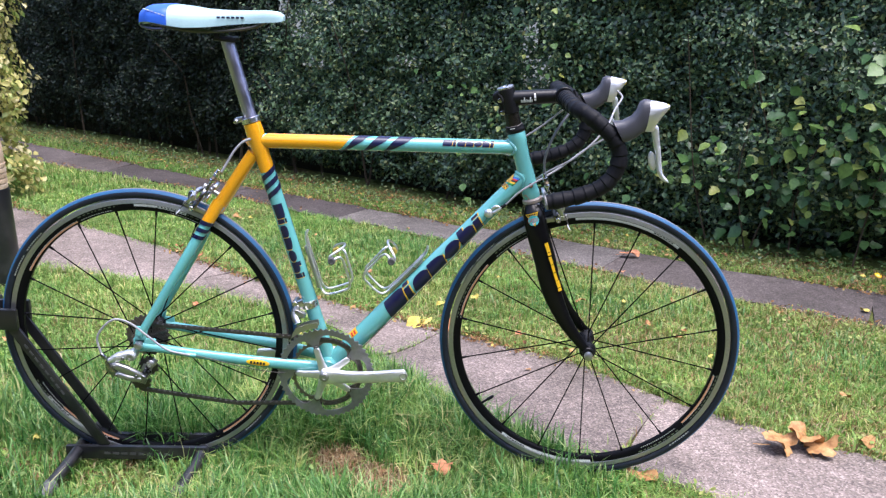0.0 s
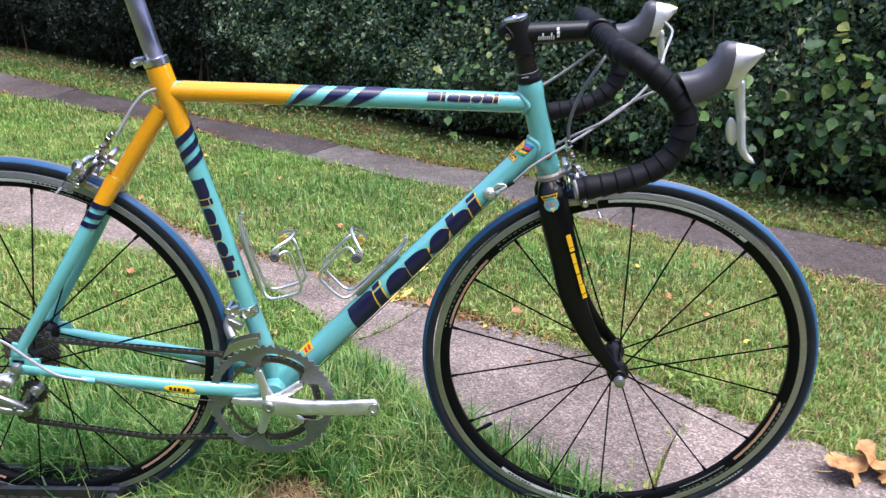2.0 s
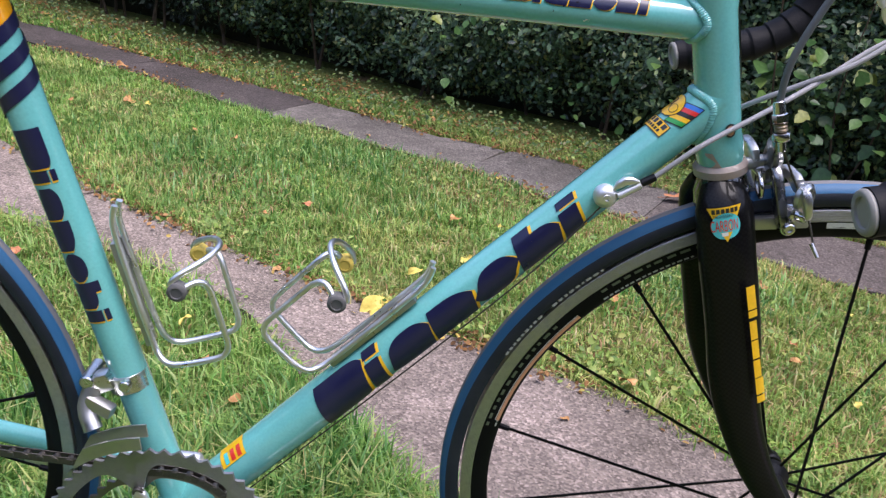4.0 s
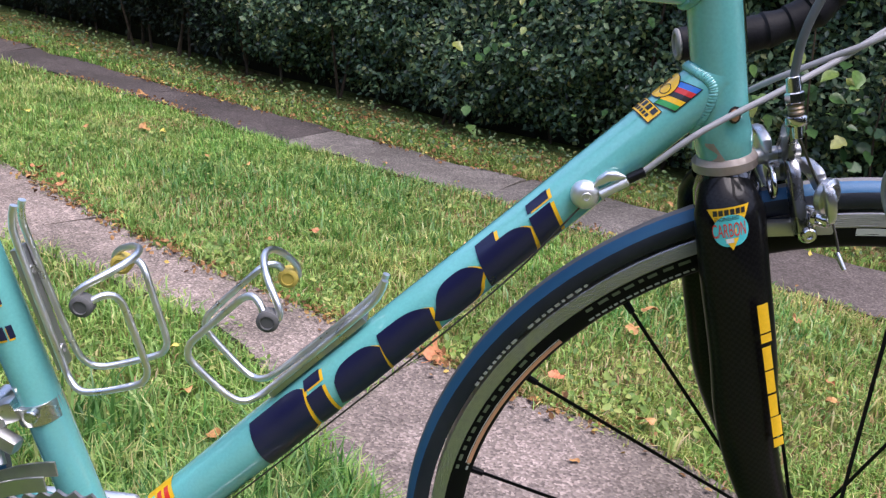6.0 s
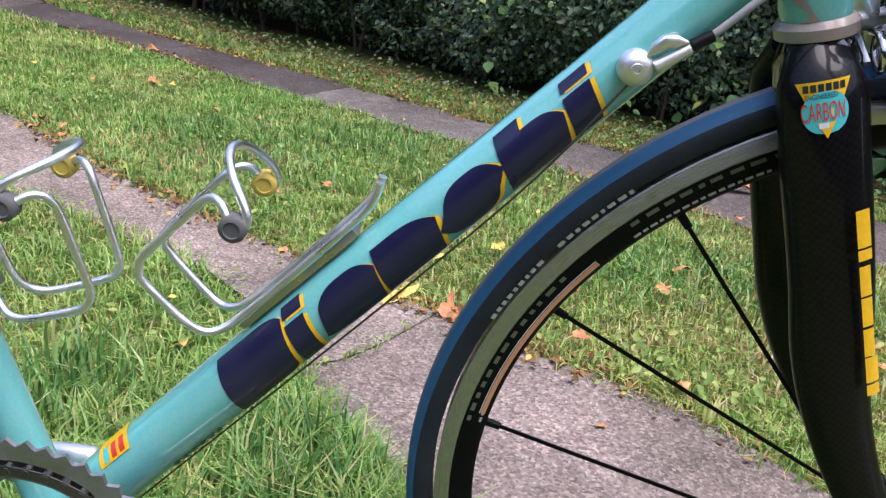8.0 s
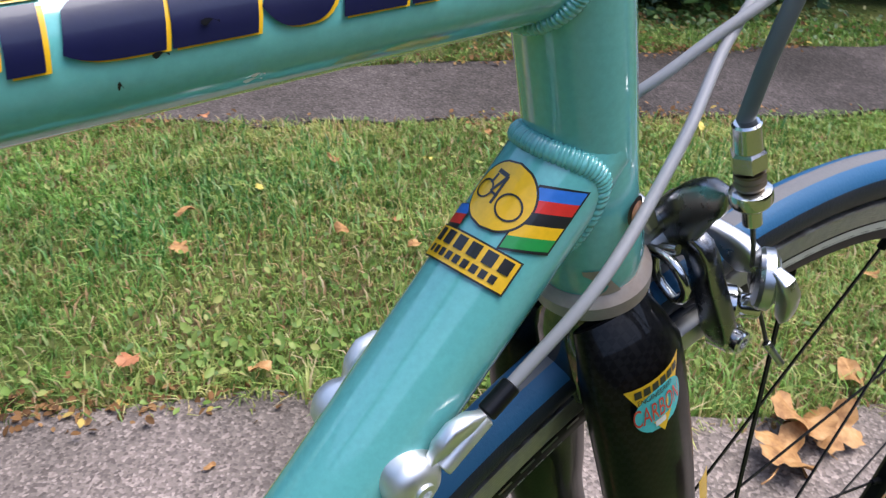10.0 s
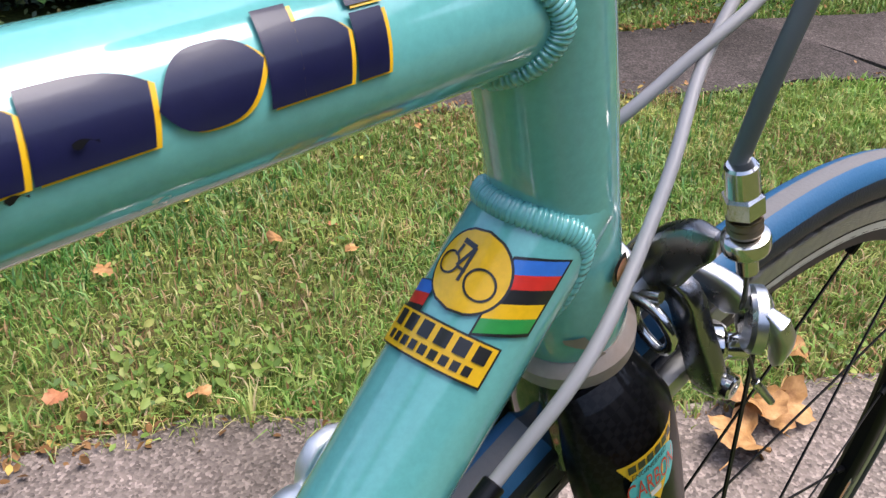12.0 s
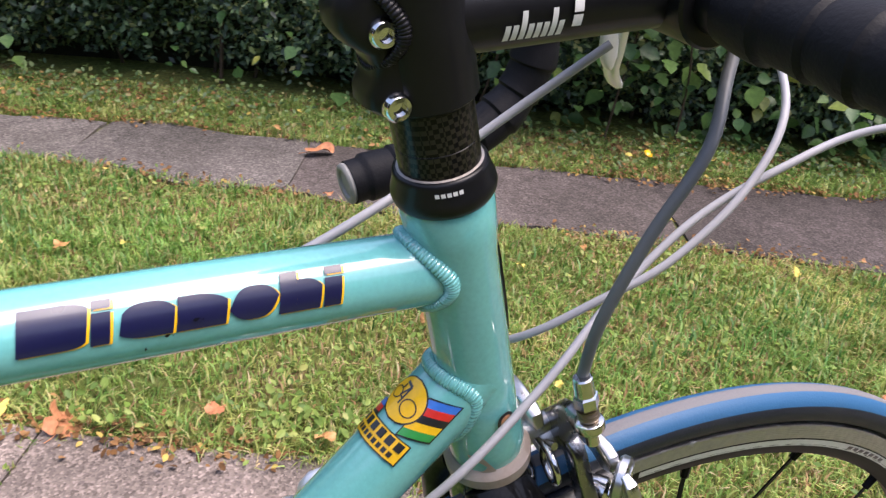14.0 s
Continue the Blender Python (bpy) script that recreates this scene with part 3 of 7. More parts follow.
def lawn_height(x, y):
    tall = np.exp(-(((x - 0.32) / 0.48) ** 2 + ((y - 0.12) / 0.3) ** 2)) * 0.085 * (1 - 0.85 * np.exp(-(((x + 0.06) / 0.2) ** 2 + ((y + 0.06) / 0.13) ** 2)))
    tall = tall * (1 - 0.8 * np.exp(-(((x - 0.47) / 0.14) ** 2 + ((y + 0.07) / 0.16) ** 2) ** 2))
    edge = np.exp(-(((y - edge_y(NEAR_A, x)) + 0.1) / 0.16) ** 2) * 0.02 * (y < edge_y(NEAR_A, x)) + np.exp(-((y - edge_y(NEAR_B, x)) / 0.07) ** 2) * 0.03 * lumps(x, y, 12.0, 4.0)
    return (0.019 + 0.032 * lumps(x, y, 5.0, 2.0) * lumps(x, y, 31.0, 7.0) + tall + edge) * (0.75 + 0.5 * lumps(x, y, 43.0, 3.0))


def thick(x, y):
    bare = 1.2 * np.exp(-(((x - 0.42) / 0.07) ** 2 + ((y - 0.005) / 0.075) ** 2) ** 2) + 1.2 * np.exp(-(((x - 0.53) / 0.07) ** 2 + ((y + 0.1) / 0.08) ** 2) ** 2) + 0.9 * np.exp(-(((x + 0.12) / 0.12) ** 2 + ((y - 0.28) / 0.1) ** 2))
    bare = bare + 0.6 * np.exp(-(((x + 0.42) / 0.25) ** 2 + ((y + 0.1) / 0.25) ** 2))
    return on_lawn(x, y) & (rng.uniform(0, 1, len(x)) > bare * 0.85) & (rng.uniform(0, 1, len(x)) < 0.45 + 0.75 * lumps(x, y, 6.0, 5.0))


def long_zone(x, y):
    """Where the lawn is left long: round the rear wheel and the stand."""
    d = ((x - 0.2) / 0.72) ** 2 + ((y + 0.06) / 0.5) ** 2
    ok = on_lawn(x, y) & (rng.uniform(0, 1, len(x)) < np.exp(-d * 1.4)) & (y < edge_y(NEAR_A, x) - 0.02)
    bare = 1.3 * np.exp(-(((x - 0.42) / 0.09) ** 2 + ((y + 0.01) / 0.1) ** 2) ** 2) + 1.3 * np.exp(-(((x - 0.53) / 0.09) ** 2 + ((y + 0.12) / 0.11) ** 2) ** 2) + np.exp(-(((x + 0.12) / 0.1) ** 2 + ((y - 0.28) / 0.09) ** 2))
    bare = bare + 0.85 * ((x > -0.32) & (x < 0.17) & (y > -0.2) & (y < 0.03))
    return ok & (rng.uniform(0, 1, len(x)) > bare * 1.1) & (lumps(x, y, 15.0, 2.0) + rng.normal(0, 0.2, len(x)) > 0.4)


def pale_share(x, y):
    return np.clip((x - 0.1) / 1.1, 0.0, 0.55) * (y > edge_y(NEAR_A, x)) * np.clip(0.25 + 1.5 * lumps(x, y, 3.7, 6.0), 0, 1.6)


blades("long_grass", 120000, (-0.7, 1.1, -0.55, 0.6), lambda x, y: 0.055 + 0.075 * lumps(x, y, 9.0, 1.0), 0.0045, LONGGRASS, long_zone, "long bright green grass round the stand", 0.9)
blades("grass", 220000, (-0.2, 2.9, -0.55, 2.9), lawn_height, 0.0032, PALEGRASS, lambda x, y: thick(x, y) & (rng.uniform(0, 1, len(x)) < pale_share(x, y)), "pale yellowish lawn grass", 1.35)
blades("grass", 430000, (-1.6, 2.9, -0.55, 2.9), lawn_height, 0.0033, GRASS, lambda x, y: thick(x, y) & (rng.uniform(0, 1, len(x)) > pale_share(x, y) * 0.8), "green lawn grass, longer round the bicycle", 1.25)
blades("grass", 420000, (-4.0, 4.0, -0.7, 5.2), lambda x, y: 0.024 + 0.018 * lumps(x, y, 5.0, 2.0), 0.0055, GRASS, lambda x, y: on_lawn(x, y) & ((x < -1.5) | (x > 2.8) | (y > 2.8)) & (y > -2.2 - 0.9 * x) & (y < edge_y(FAR_B, x) + 0.3), "green lawn grass further off", 1.1)
def lush(x, y):
    """Fresh green patches of the lawn between the paths."""
    k = 0.95 * np.exp(-(((x - 1.3) / 0.3) ** 2 + ((y - 1.22) / 0.17) ** 2)) + 0.6 * np.exp(-(((x - 0.35) / 0.6) ** 2 + ((y - 1.9) / 0.35) ** 2)) + 0.4 * np.exp(-(((x - 2.1) / 0.35) ** 2 + ((y - 0.75) / 0.2) ** 2))
    return on_lawn(x, y) & (y > edge_y(NEAR_B, x)) & (rng.uniform(0, 1, len(x)) < k * (0.3 + 0.9 * lumps(x, y, 7.0, 8.0)))


blades("long_grass", 130000, (-0.6, 2.6, 0.5, 2.6), lambda x, y: 0.034 + 0.02 * lumps(x, y, 11.0, 3.0), 0.004, LONGGRASS, lush, "lush bright green patches in the lawn", 1.1)
blades("dry_grass", 70000, (-1.0, 2.6, -0.5, 2.6), lambda x, y: 0.028 + 0 * x, 0.0034, DRYGRASS, lambda x, y: on_lawn(x, y) & (rng.uniform(0, 1, len(x)) < 0.12 + 0.4 * np.clip((x - 0.6) / 0.7, 0, 1) + 0.6 * (lumps(x, y, 3.3, 9.0) > 0.68) + 2 * np.exp(-(((x - 0.42) / 0.07) ** 2 + ((y - 0.02) / 0.055) ** 2)) + 2 * np.exp(-(((x - 0.52) / 0.07) ** 2 + ((y + 0.08) / 0.06) ** 2)) + 0.7 * np.exp(-(((x - 1.75) / 0.1) ** 2 + ((y - 0.75) / 0.1) ** 2))), "dry straw-coloured grass among the lawn", 1.4)



def worn(x, y):
    """Two worn spots beside the pedals where only straw is left, and one by the rear wheel."""
    k = np.exp(-(((x - 0.42) / 0.06) ** 2 + ((y - 0.02) / 0.05) ** 2)) + np.exp(-(((x - 0.52) / 0.06) ** 2 + ((y + 0.08) / 0.055) ** 2)) + 0.8 * np.exp(-(((x + 0.33) / 0.07) ** 2 + ((y - 0.36) / 0.08) ** 2))
    return rng.uniform(0, 1, len(x)) < k


blades("dry_straw", 48000, (-0.5, 0.75, -0.25, 0.55), lambda x, y: 0.036 + 0 * x, 0.0026, DRYGRASS, worn, "matted brown straw on worn spots of the lawn", 2.0)

LEAF4 = ([(0, 0, 0), (0.45, 0.27, 0.06), (1, 0, -0.03), (0.45, -0.27, 0.06)], [(0, 1, 2), (0, 2, 3)])
LEAF8 = ([(0, 0, 0), (0.25, 0.24, 0.05), (0.6, 0.3, 0.05), (1, 0, -0.08), (0.6, -0.3, 0.05), (0.25, -0.24, 0.05), (0.45, 0, -0.03)],
         [(0, 1, 6), (1, 2, 6), (2, 3, 6), (3, 4, 6), (4, 5, 6), (5, 0, 6)])


def hedge_front(x, z):
    return edge_y(HEDGE, x) + 0.05 * np.sin(2.1 * x + 1.7 * z) + 0.05 * np.sin(5.3 * x - 3.1 * z + 1) - 0.05 * np.sin(3.0 * z + 2 * x) + 0.1 * np.exp(-z / 0.12)


# thin spots of the hedge: along, height, half width, half height
GAPS = [(-0.44, 0.95, 0.025, 0.06), (-0.3, 0.84, 0.016, 0.08), (-0.24, 0.6, 0.016, 0.03), (-0.17, 1.0, 0.025, 0.03), (1.1, 0.86, 0.014, 0.07), (1.13, 0.66, 0.012, 0.04), (0.42, 0.66, 0.016, 0.02)]


def build_hedge():
    root = tagged(new("hedge"), "tall dense clipped green privet hedge, its left leaves coloured near-black for shade", "hedge")
    n = 480000
    x = rng.uniform(-5.2, 5.0, n)
    z = rng.uniform(-0.06, 2.1, n)
    depth = np.abs(rng.normal(0, 1, n)) ** 1.3 * 0.12 + rng.uniform(-0.03, 0.03, n)
    clump = lumps(x, z, 9.0, 3.0) * 0.6 + lumps(x, z, 23.0, 1.0) * 0.4
    depth = depth + 0.2 * (1 - clump)
    y = hedge_front(x, z) + depth * 1.15
    keep = rng.uniform(0, 1, n) < np.clip(0.55 + z / 0.4, 0, 1)
    for gx, gz, gr, gh in GAPS:
        keep &= rng.uniform(0, 1, n) > 0.93 * np.exp(-(((x - gx) / gr) ** 2 + ((z - gz) / gh) ** 2) ** 2)
    x, y, z, depth = x[keep], y[keep], z[keep], depth[keep]
    n = len(x)
    nrm = np.stack([-0.5 + rng.normal(0, 0.6, n), -0.85 + rng.normal(0, 0.6, n), 0.5 + rng.normal(0, 0.6, n)], 1)
    # leaves further left take the near-black colours that stand for shade there
    shade_end = x + 0.25 * np.sin(3.0 * z) + rng.normal(0, 0.15, n) < -0.35
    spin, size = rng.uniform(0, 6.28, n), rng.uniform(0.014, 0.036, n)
    for pick, mt in ((~shade_end, HEDGELEAF), (shade_end & (rng.uniform(0, 1, n) < 0.7), SHADELEAF)):
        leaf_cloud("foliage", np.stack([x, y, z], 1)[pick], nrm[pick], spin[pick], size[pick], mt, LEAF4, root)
    bm = bmesh.new()
    r = random.Random(5)
    for i in range(46):
        px = r.uniform(-3.5, 3.2)
        py = float(edge_y(HEDGE, px)) + r.uniform(0.2, 0.38)
        h = r.uniform(0.5, 1.7)
        a, b = r.uniform(-0.3, 0.3), r.uniform(-0.15, 0.1)
        pts = [(px, py, -0.13), (px + a * 0.3, py + b * 0.3, h * 0.35), (px + a * 0.4 + r.uniform(-0.05, 0.05), py + b * 0.7, h * 0.7), (px + a, py + b, h)]
        sweep(bm, smooth_path(pts, 0.08), lambda s: 0.007 * (1 - 0.75 * s) + 0.001, 6, caps=False)
    tagged(part("stem_tangle", bm, BARK, root, "bare brown stems"), kind="stuff")
    # backing sheet behind the leaves, its dark colour painted as the hedge's inner shade
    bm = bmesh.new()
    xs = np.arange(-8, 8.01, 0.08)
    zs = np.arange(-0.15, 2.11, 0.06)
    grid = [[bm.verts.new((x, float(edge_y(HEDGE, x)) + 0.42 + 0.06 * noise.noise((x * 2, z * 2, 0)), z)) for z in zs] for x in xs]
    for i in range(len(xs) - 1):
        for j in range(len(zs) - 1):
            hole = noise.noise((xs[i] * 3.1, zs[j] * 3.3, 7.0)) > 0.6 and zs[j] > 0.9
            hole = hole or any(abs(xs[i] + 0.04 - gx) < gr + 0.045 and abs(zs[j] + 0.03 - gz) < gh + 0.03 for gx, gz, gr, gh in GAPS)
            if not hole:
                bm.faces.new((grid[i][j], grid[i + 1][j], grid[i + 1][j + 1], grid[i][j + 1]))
    part("shade_backing", bm, CORE, root, "near-black backing sheet painted as the shade inside the hedge")


build_hedge()

# Pale wall beyond, glimpsed through thin spots of the hedge
bm = bmesh.new()
wa, wb = V(-8, 11.0, 0), V(8, 1.4, 0)
bar(bm, wa + V(0, 0, 1.1), wb + V(0, 0, 1.1), 0.2, 2.4, 0.0)
tagged(part("wall_beyond", bm, RENDERWALL), "pale rendered wall behind the hedge", "wall", kind="structure")

# Unseen dark walls added behind and beside the viewer to block low sky light
for name, p, q, high in (("wall_unseen_back", V(-9, -6.2, 0), V(9, -6.2, 0), 4.4), ("wall_unseen_east", V(8.4, -6, 0), V(8.4, -1.6, 0), 5.0), ("wall_unseen_west", V(-8.4, -6, 0), V(-8.4, 8, 0), 5.0)):
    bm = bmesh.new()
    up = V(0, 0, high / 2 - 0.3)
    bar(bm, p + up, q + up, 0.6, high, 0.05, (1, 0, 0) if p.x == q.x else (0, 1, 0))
    tagged(part(name, bm, CORE), "unseen dark wall added to block low sky light and darken reflections", "hedge wall", kind="structure")

# ---- the bicycle: x forwards, rear axle over the origin, chain side towards -y ----
R_AX = V(0, 0, 0.334)
F_AX = V(0.9895, 0, 0.3365)
BB = V(0.405, 0, 0.27)
SEAT = V(0.251, 0, 0.816)
HT_T, HT_B = V(0.8058, 0, 0.8116), V(0.8465, 0, 0.6729)
TT_A, TT_B = V(0.262, 0, 0.7792), V(0.812, 0, 0.7794)
DT_A, DT_B = V(0.4095, 0, 0.2658), V(0.832, 0, 0.7238)
ST_B = V(0.4085, 0, 0.27)
STEER = (HT_T - HT_B).normalized()
R_HT, R_TT, R_DT, R_ST = 0.0174, 0.0153, 0.0176, 0.0162
TURNED = -5.0
bicycle = tagged(new("bicycle"), "celeste and orange road racing bicycle with blue tyres", "bicycle")


def on_steer(z):
    return HT_B + STEER * ((z - HT_B.z) / STEER.z)


def down_radius(s):
    """The down tube tapers towards the head."""
    return float(np.interp(s, (0.0, 0.2, 0.36, 0.48, 0.7), (0.0212, 0.0212, 0.0196, 0.0178, 0.0176)))


def lerp(a, b, k):
    return Vector(a) + (Vector(b) - Vector(a)) * k


def build_frame():
    bm = bmesh.new()
    sweep(bm, [lerp(TT_A, TT_B, s / 20) for s in range(21)], R_TT, 32)
    tt = part("top_tube", bm, [CELESTE], bicycle, "celeste top tube fading from orange with navy slashes")
    bm = bmesh.new()
    sweep(bm, [lerp(DT_A, DT_B, s / 60) for s in range(61)], lambda s: down_radius(s * (DT_B - DT_A).length), 40)
    dt = part("down_tube", bm, CELESTE, bicycle, "celeste down tube with navy and yellow lettering blocks")
    bm = bmesh.new()
    lathe(bm, [(-0.001, R_HT + 0.0005), (0.006, R_HT + 0.0016), (0.016, R_HT + 0.0012), (0.024, R_HT), (0.118, R_HT), (0.128, R_HT + 0.0012), (0.142, R_HT + 0.0016), (0.1446, R_HT + 0.0005)], HT_B, STEER, 40)
    ht = part("head_tube", bm, CELESTE, bicycle)
    bm = bmesh.new()
    split = lerp(SEAT, ST_B, 0.187)
    rod(bm, SEAT, split, R_ST + 0.0004, R_ST, 32, 0.0004)
    part("seat_tube_upper", bm, ORANGE, bicycle, "orange upper seat tube")
    bm = bmesh.new()
    rod(bm, split, ST_B, R_ST, R_ST, 32, 0.0002)
    st = part("seat_tube", bm, CELESTE, bicycle, "celeste seat tube with navy stripes")
    bm = bmesh.new()
    lathe(bm, [(-0.036, 0.0185), (-0.034, 0.0205), (-0.01, 0.0215), (0.01, 0.0215), (0.034, 0.0205), (0.036, 0.0185)], BB, (0, 1, 0), 32)
    part("bottom_bracket_shell", bm, CELESTE, bicycle)
    # stays
    mono_a, mono_b = V(0.252, 0, 0.752), V(0.158, 0, 0.612)
    bm = bmesh.new()
    sweep(bm, [lerp(mono_a, mono_b, s / 10) for s in range(10)], lambda s: 0.0135 + 0.002 * s, 24, lambda s: 1.0 + 0.5 * s)
    part("wishbone_stay", bm, ORANGE, bicycle, "orange upper seat stay")
    for side in (-1, 1):
        bm = bmesh.new()
        pts = smooth_path([V(0.178, side * 0.016, 0.641), V(0.15, side * 0.028, 0.6), V(0.09, side * 0.048, 0.5), V(0.0, side * 0.062, 0.352)], 0.012)
        sweep(bm, pts, lambda s: 0.0125 - 0.0035 * s, 20)
        ss = part("seat_stay", bm, CELESTE, bicycle, "celeste seat stay with navy stripes")
        bm = bmesh.new()
        pts = smooth_path([V(0.0, side * 0.063, 0.327), V(0.12, side * 0.06, 0.31), V(0.27, side * 0.05, 0.29), V(0.4, side * 0.03, 0.272)], 0.012)
        sweep(bm, pts, lambda s: 0.0095 + 0.0045 * s, 20, lambda s: 0.9 - 0.2 * s)
        cs = part("chain_stay", bm, CELESTE, bicycle)
        bm = bmesh.new()
        bar(bm, V(-0.016, side * 0.064, 0.33), V(0.034, side * 0.064, 0.329), 0.006, 0.032, 0.003)
        bar(bm, V(-0.002, side * 0.064, 0.334), V(0.006, side * 0.064, 0.372), 0.006, 0.026, 0.003)
        part("dropout", bm, CELESTE, bicycle)
        # slashes at the top of each stay
        sk = Skin(V(0.158, side * 0.026, 0.613), V(0.09, side * 0.048, 0.5), 0.0123, 0.0112, 0.0006, (0, side, 0))
        bm = bmesh.new()
        sk.patch(bm, lambda q: -0.04 + 0.0 * q, lambda q: 0.001 + 0.014 * q, -0.036, 0.036, 8, 24, 0.0008)
        part("orange_band", bm, ORANGE, ss)
        for i in range(3):
            bm = bmesh.new()
            s0 = 0.002 + i * 0.017
            sk.patch(bm, lambda q, s0=s0: s0 + 0.014 * q, lambda q, s0=s0: s0 + 0.009 + 0.014 * q, -0.03, 0.034, 3, 20, 0.0009)
            part("stripe", bm, NAVY, ss)
    bm = bmesh.new()
    rod(bm, V(0.135, -0.03, 0.583), V(0.135, 0.03, 0.583), 0.007)
    part("brake_bridge", bm, CELESTE, bicycle)
    # lug swelling at the seat cluster
    bm = bmesh.new()
    d = (SEAT - BB).normalized()
    lathe(bm, [(-0.07, 0.0165), (-0.05, 0.0185), (-0.02, 0.019), (0.0, 0.0183), (0.0005, 0.015)], SEAT, d, 32)
    part("seat_lug", bm, ORANGE, bicycle)
    return tt, dt, ht, st


top_tube, down_tube, head_tube, seat_tube = build_frame()


def weld(p, d, r, cyl_p, cyl_d, cyl_r, bead, name, material=None, parent=None, label="rippled celeste weld bead"):
    """Rippled bead where one round tube meets another."""
    d = Vector(d).normalized()
    cd = Vector(cyl_d).normalized()
    e1 = V(0, 1, 0)
    e2 = d.cross(e1)
    pts = []
    n = 480
    for i in range(n):
        a = 2 * math.pi * i / n
        q = Vector(p) + e1 * (math.cos(a) * min(r + bead * 0.2, cyl_r * 0.95)) + e2 * (math.sin(a) * (r + bead * 0.2))
        w = q - Vector(cyl_p)
        wp, dp = w - cd * w.dot(cd), d - cd * d.dot(cd)
        A, B, C = dp.dot(dp), 2 * wp.dot(dp), wp.dot(wp) - (cyl_r + bead * 0.2) ** 2
        disc = max(0.0, B * B - 4 * A * C)
        s = (-B - math.sqrt(disc)) / (2 * A)
        pts.append(q + d * (s - bead * 0.55))
    bm = bmesh.new()
    rings = []
    for i, c in enumerate(pts):
        t = (pts[(i + 1) % n] - pts[i - 1]).normalized()
        near = Vector(p) + d * (c - Vector(p)).dot(d)
        o = (c - near).normalized()
        b = t.cross(o).normalized()
        rad = bead * (0.8 + 0.24 * abs(math.sin(math.pi * (i / 6.0 + 0.12 * math.sin(i * 0.37)))) ** 0.7)
        rings.append([bm.verts.new(c + o * (rad * 0.75 * math.cos(a)) + b * (rad * 1.15 * math.sin(a))) for a in (2 * math.pi * j / 10 for j in range(10))])
    for i in range(n):
        a, b = rings[i], rings[(i + 1) % n]
        for j in range(10):
            bm.faces.new((a[j], a[(j + 1) % 10], b[(j + 1) % 10], b[j]))
    bmesh.ops.recalc_face_normals(bm, faces=bm.faces)
    return part(name, bm, material or CELESTE, parent or bicycle, label, 60)


weld(TT_A, TT_B - TT_A, R_TT, HT_B, STEER, R_HT, 0.003, "weld")
weld(DT_A, DT_B - DT_A, R_DT, HT_B, STEER, R_HT, 0.0031, "weld")

# ---- lettering blocks: seven plain shapes in navy with yellow edges ----
BLOCKS = [(0.0, 0.19, 0.0, 1.0), (0.2007, 0.2564, 0.0, 1.0), (0.285, 0.4427, 0.0, 0.8), (0.453, 0.607, 0.0, 0.8), (0.622, 0.774, 0.0, 0.8), (0.782, 0.925, 0.0, 1.0), (0.938, 1.0, 0.0, 1.0)]


def word_blocks(skin, s0, s1, t0, t1, parent, edge=True, slant=0.0, ink=None):
    """Plain navy blocks the size of a word's letters, on a yellow shadow. t0, t1: lower and upper edge at both ends."""
    L = s1 - s0
    for i, (a, b, lo, hi) in enumerate(BLOCKS):
        k = (a + b) / 2
        base, H = t0[0] + (t0[1] - t0[0]) * k, (t1[0] - t0[0]) * (1 - k) + (t1[1] - t0[1]) * k
        pieces = [(a, b, lo, hi)]
        if i in (1, 6):
            pieces = [(a, b, 0.0, 0.72), (a, b, 0.8, 1.0)]
        if i == 5:
            pieces = [(a, a + 0.058, 0.0, 1.0), (a + 0.058, b, 0.0, 0.78)]
        layers = [(0.0, 0.0, ink or NAVY, 0.0003, "letter_block")]
        if edge:
            layers.insert(0, (0.0085, -0.03, YELLOW, 0.0, "letter_edge"))
        for dx, dy, mt, lift, nm in layers:
            bm = bmesh.new()
            for pa, pb, plo, phi in pieces:
                def top(k, phi=phi, i=i, first=pa == a):
                    drop = 0.0
                    if i in (2, 4):
                        drop = (0.3 if i == 4 else 0.2) * abs(2 * k - 1) ** 3
                    elif i == 0:
                        drop = 0.14 * k ** 9
                    elif i == 3 or (i == 5 and not first):
                        drop = 0.22 * k ** 4
                    return base + (phi - drop + dy) * H
                def bottom(k, plo=plo, i=i):
                    up = 0.3 * abs(2 * k - 1) ** 3 if i == 4 else (0.12 * k ** 9 if i == 0 else (0.14 * (1 - k) ** 5 if i == 2 else 0.0))
                    return base + (plo + up + dy) * H
                la, lb = s0 + (pa + dx) * L, s0 + (pb + dx) * L
                skin.patch(bm, lambda q, la=la, plo=plo, phi=phi: la + slant * H * (plo + (phi - plo) * q - 0.5), lambda q, lb=lb, plo=plo, phi=phi: lb + slant * H * (plo + (phi - plo) * q - 0.5), bottom, top, 14, 8, lift)
            part(nm, bm, mt, parent)


dt_skin = Skin(DT_A, DT_B, down_radius)
word_blocks(dt_skin, 0.1925, 0.485, (-0.0218, -0.0135), (0.0225, 0.0185), down_tube, True, 0.3)
tt_skin = Skin(TT_A, TT_B, R_TT)
word_blocks(tt_skin, 0.3915, 0.4975, (0.0018, 0.0012), (0.016, 0.0152), top_tube, True, 0.15)
st_skin = Skin(SEAT, ST_B, R_ST)


def band(skin, s0, s1, lean, material, parent, name, lift=0.0, lo=-0.05, hi=0.05, rows=26):
    bm = bmesh.new()
    skin.patch(bm, lambda q: s0 + lean * (q - 0.5), lambda q: s1 + lean * (q - 0.5), lo, hi, 6, rows, lift)
    part(name, bm, material, parent)


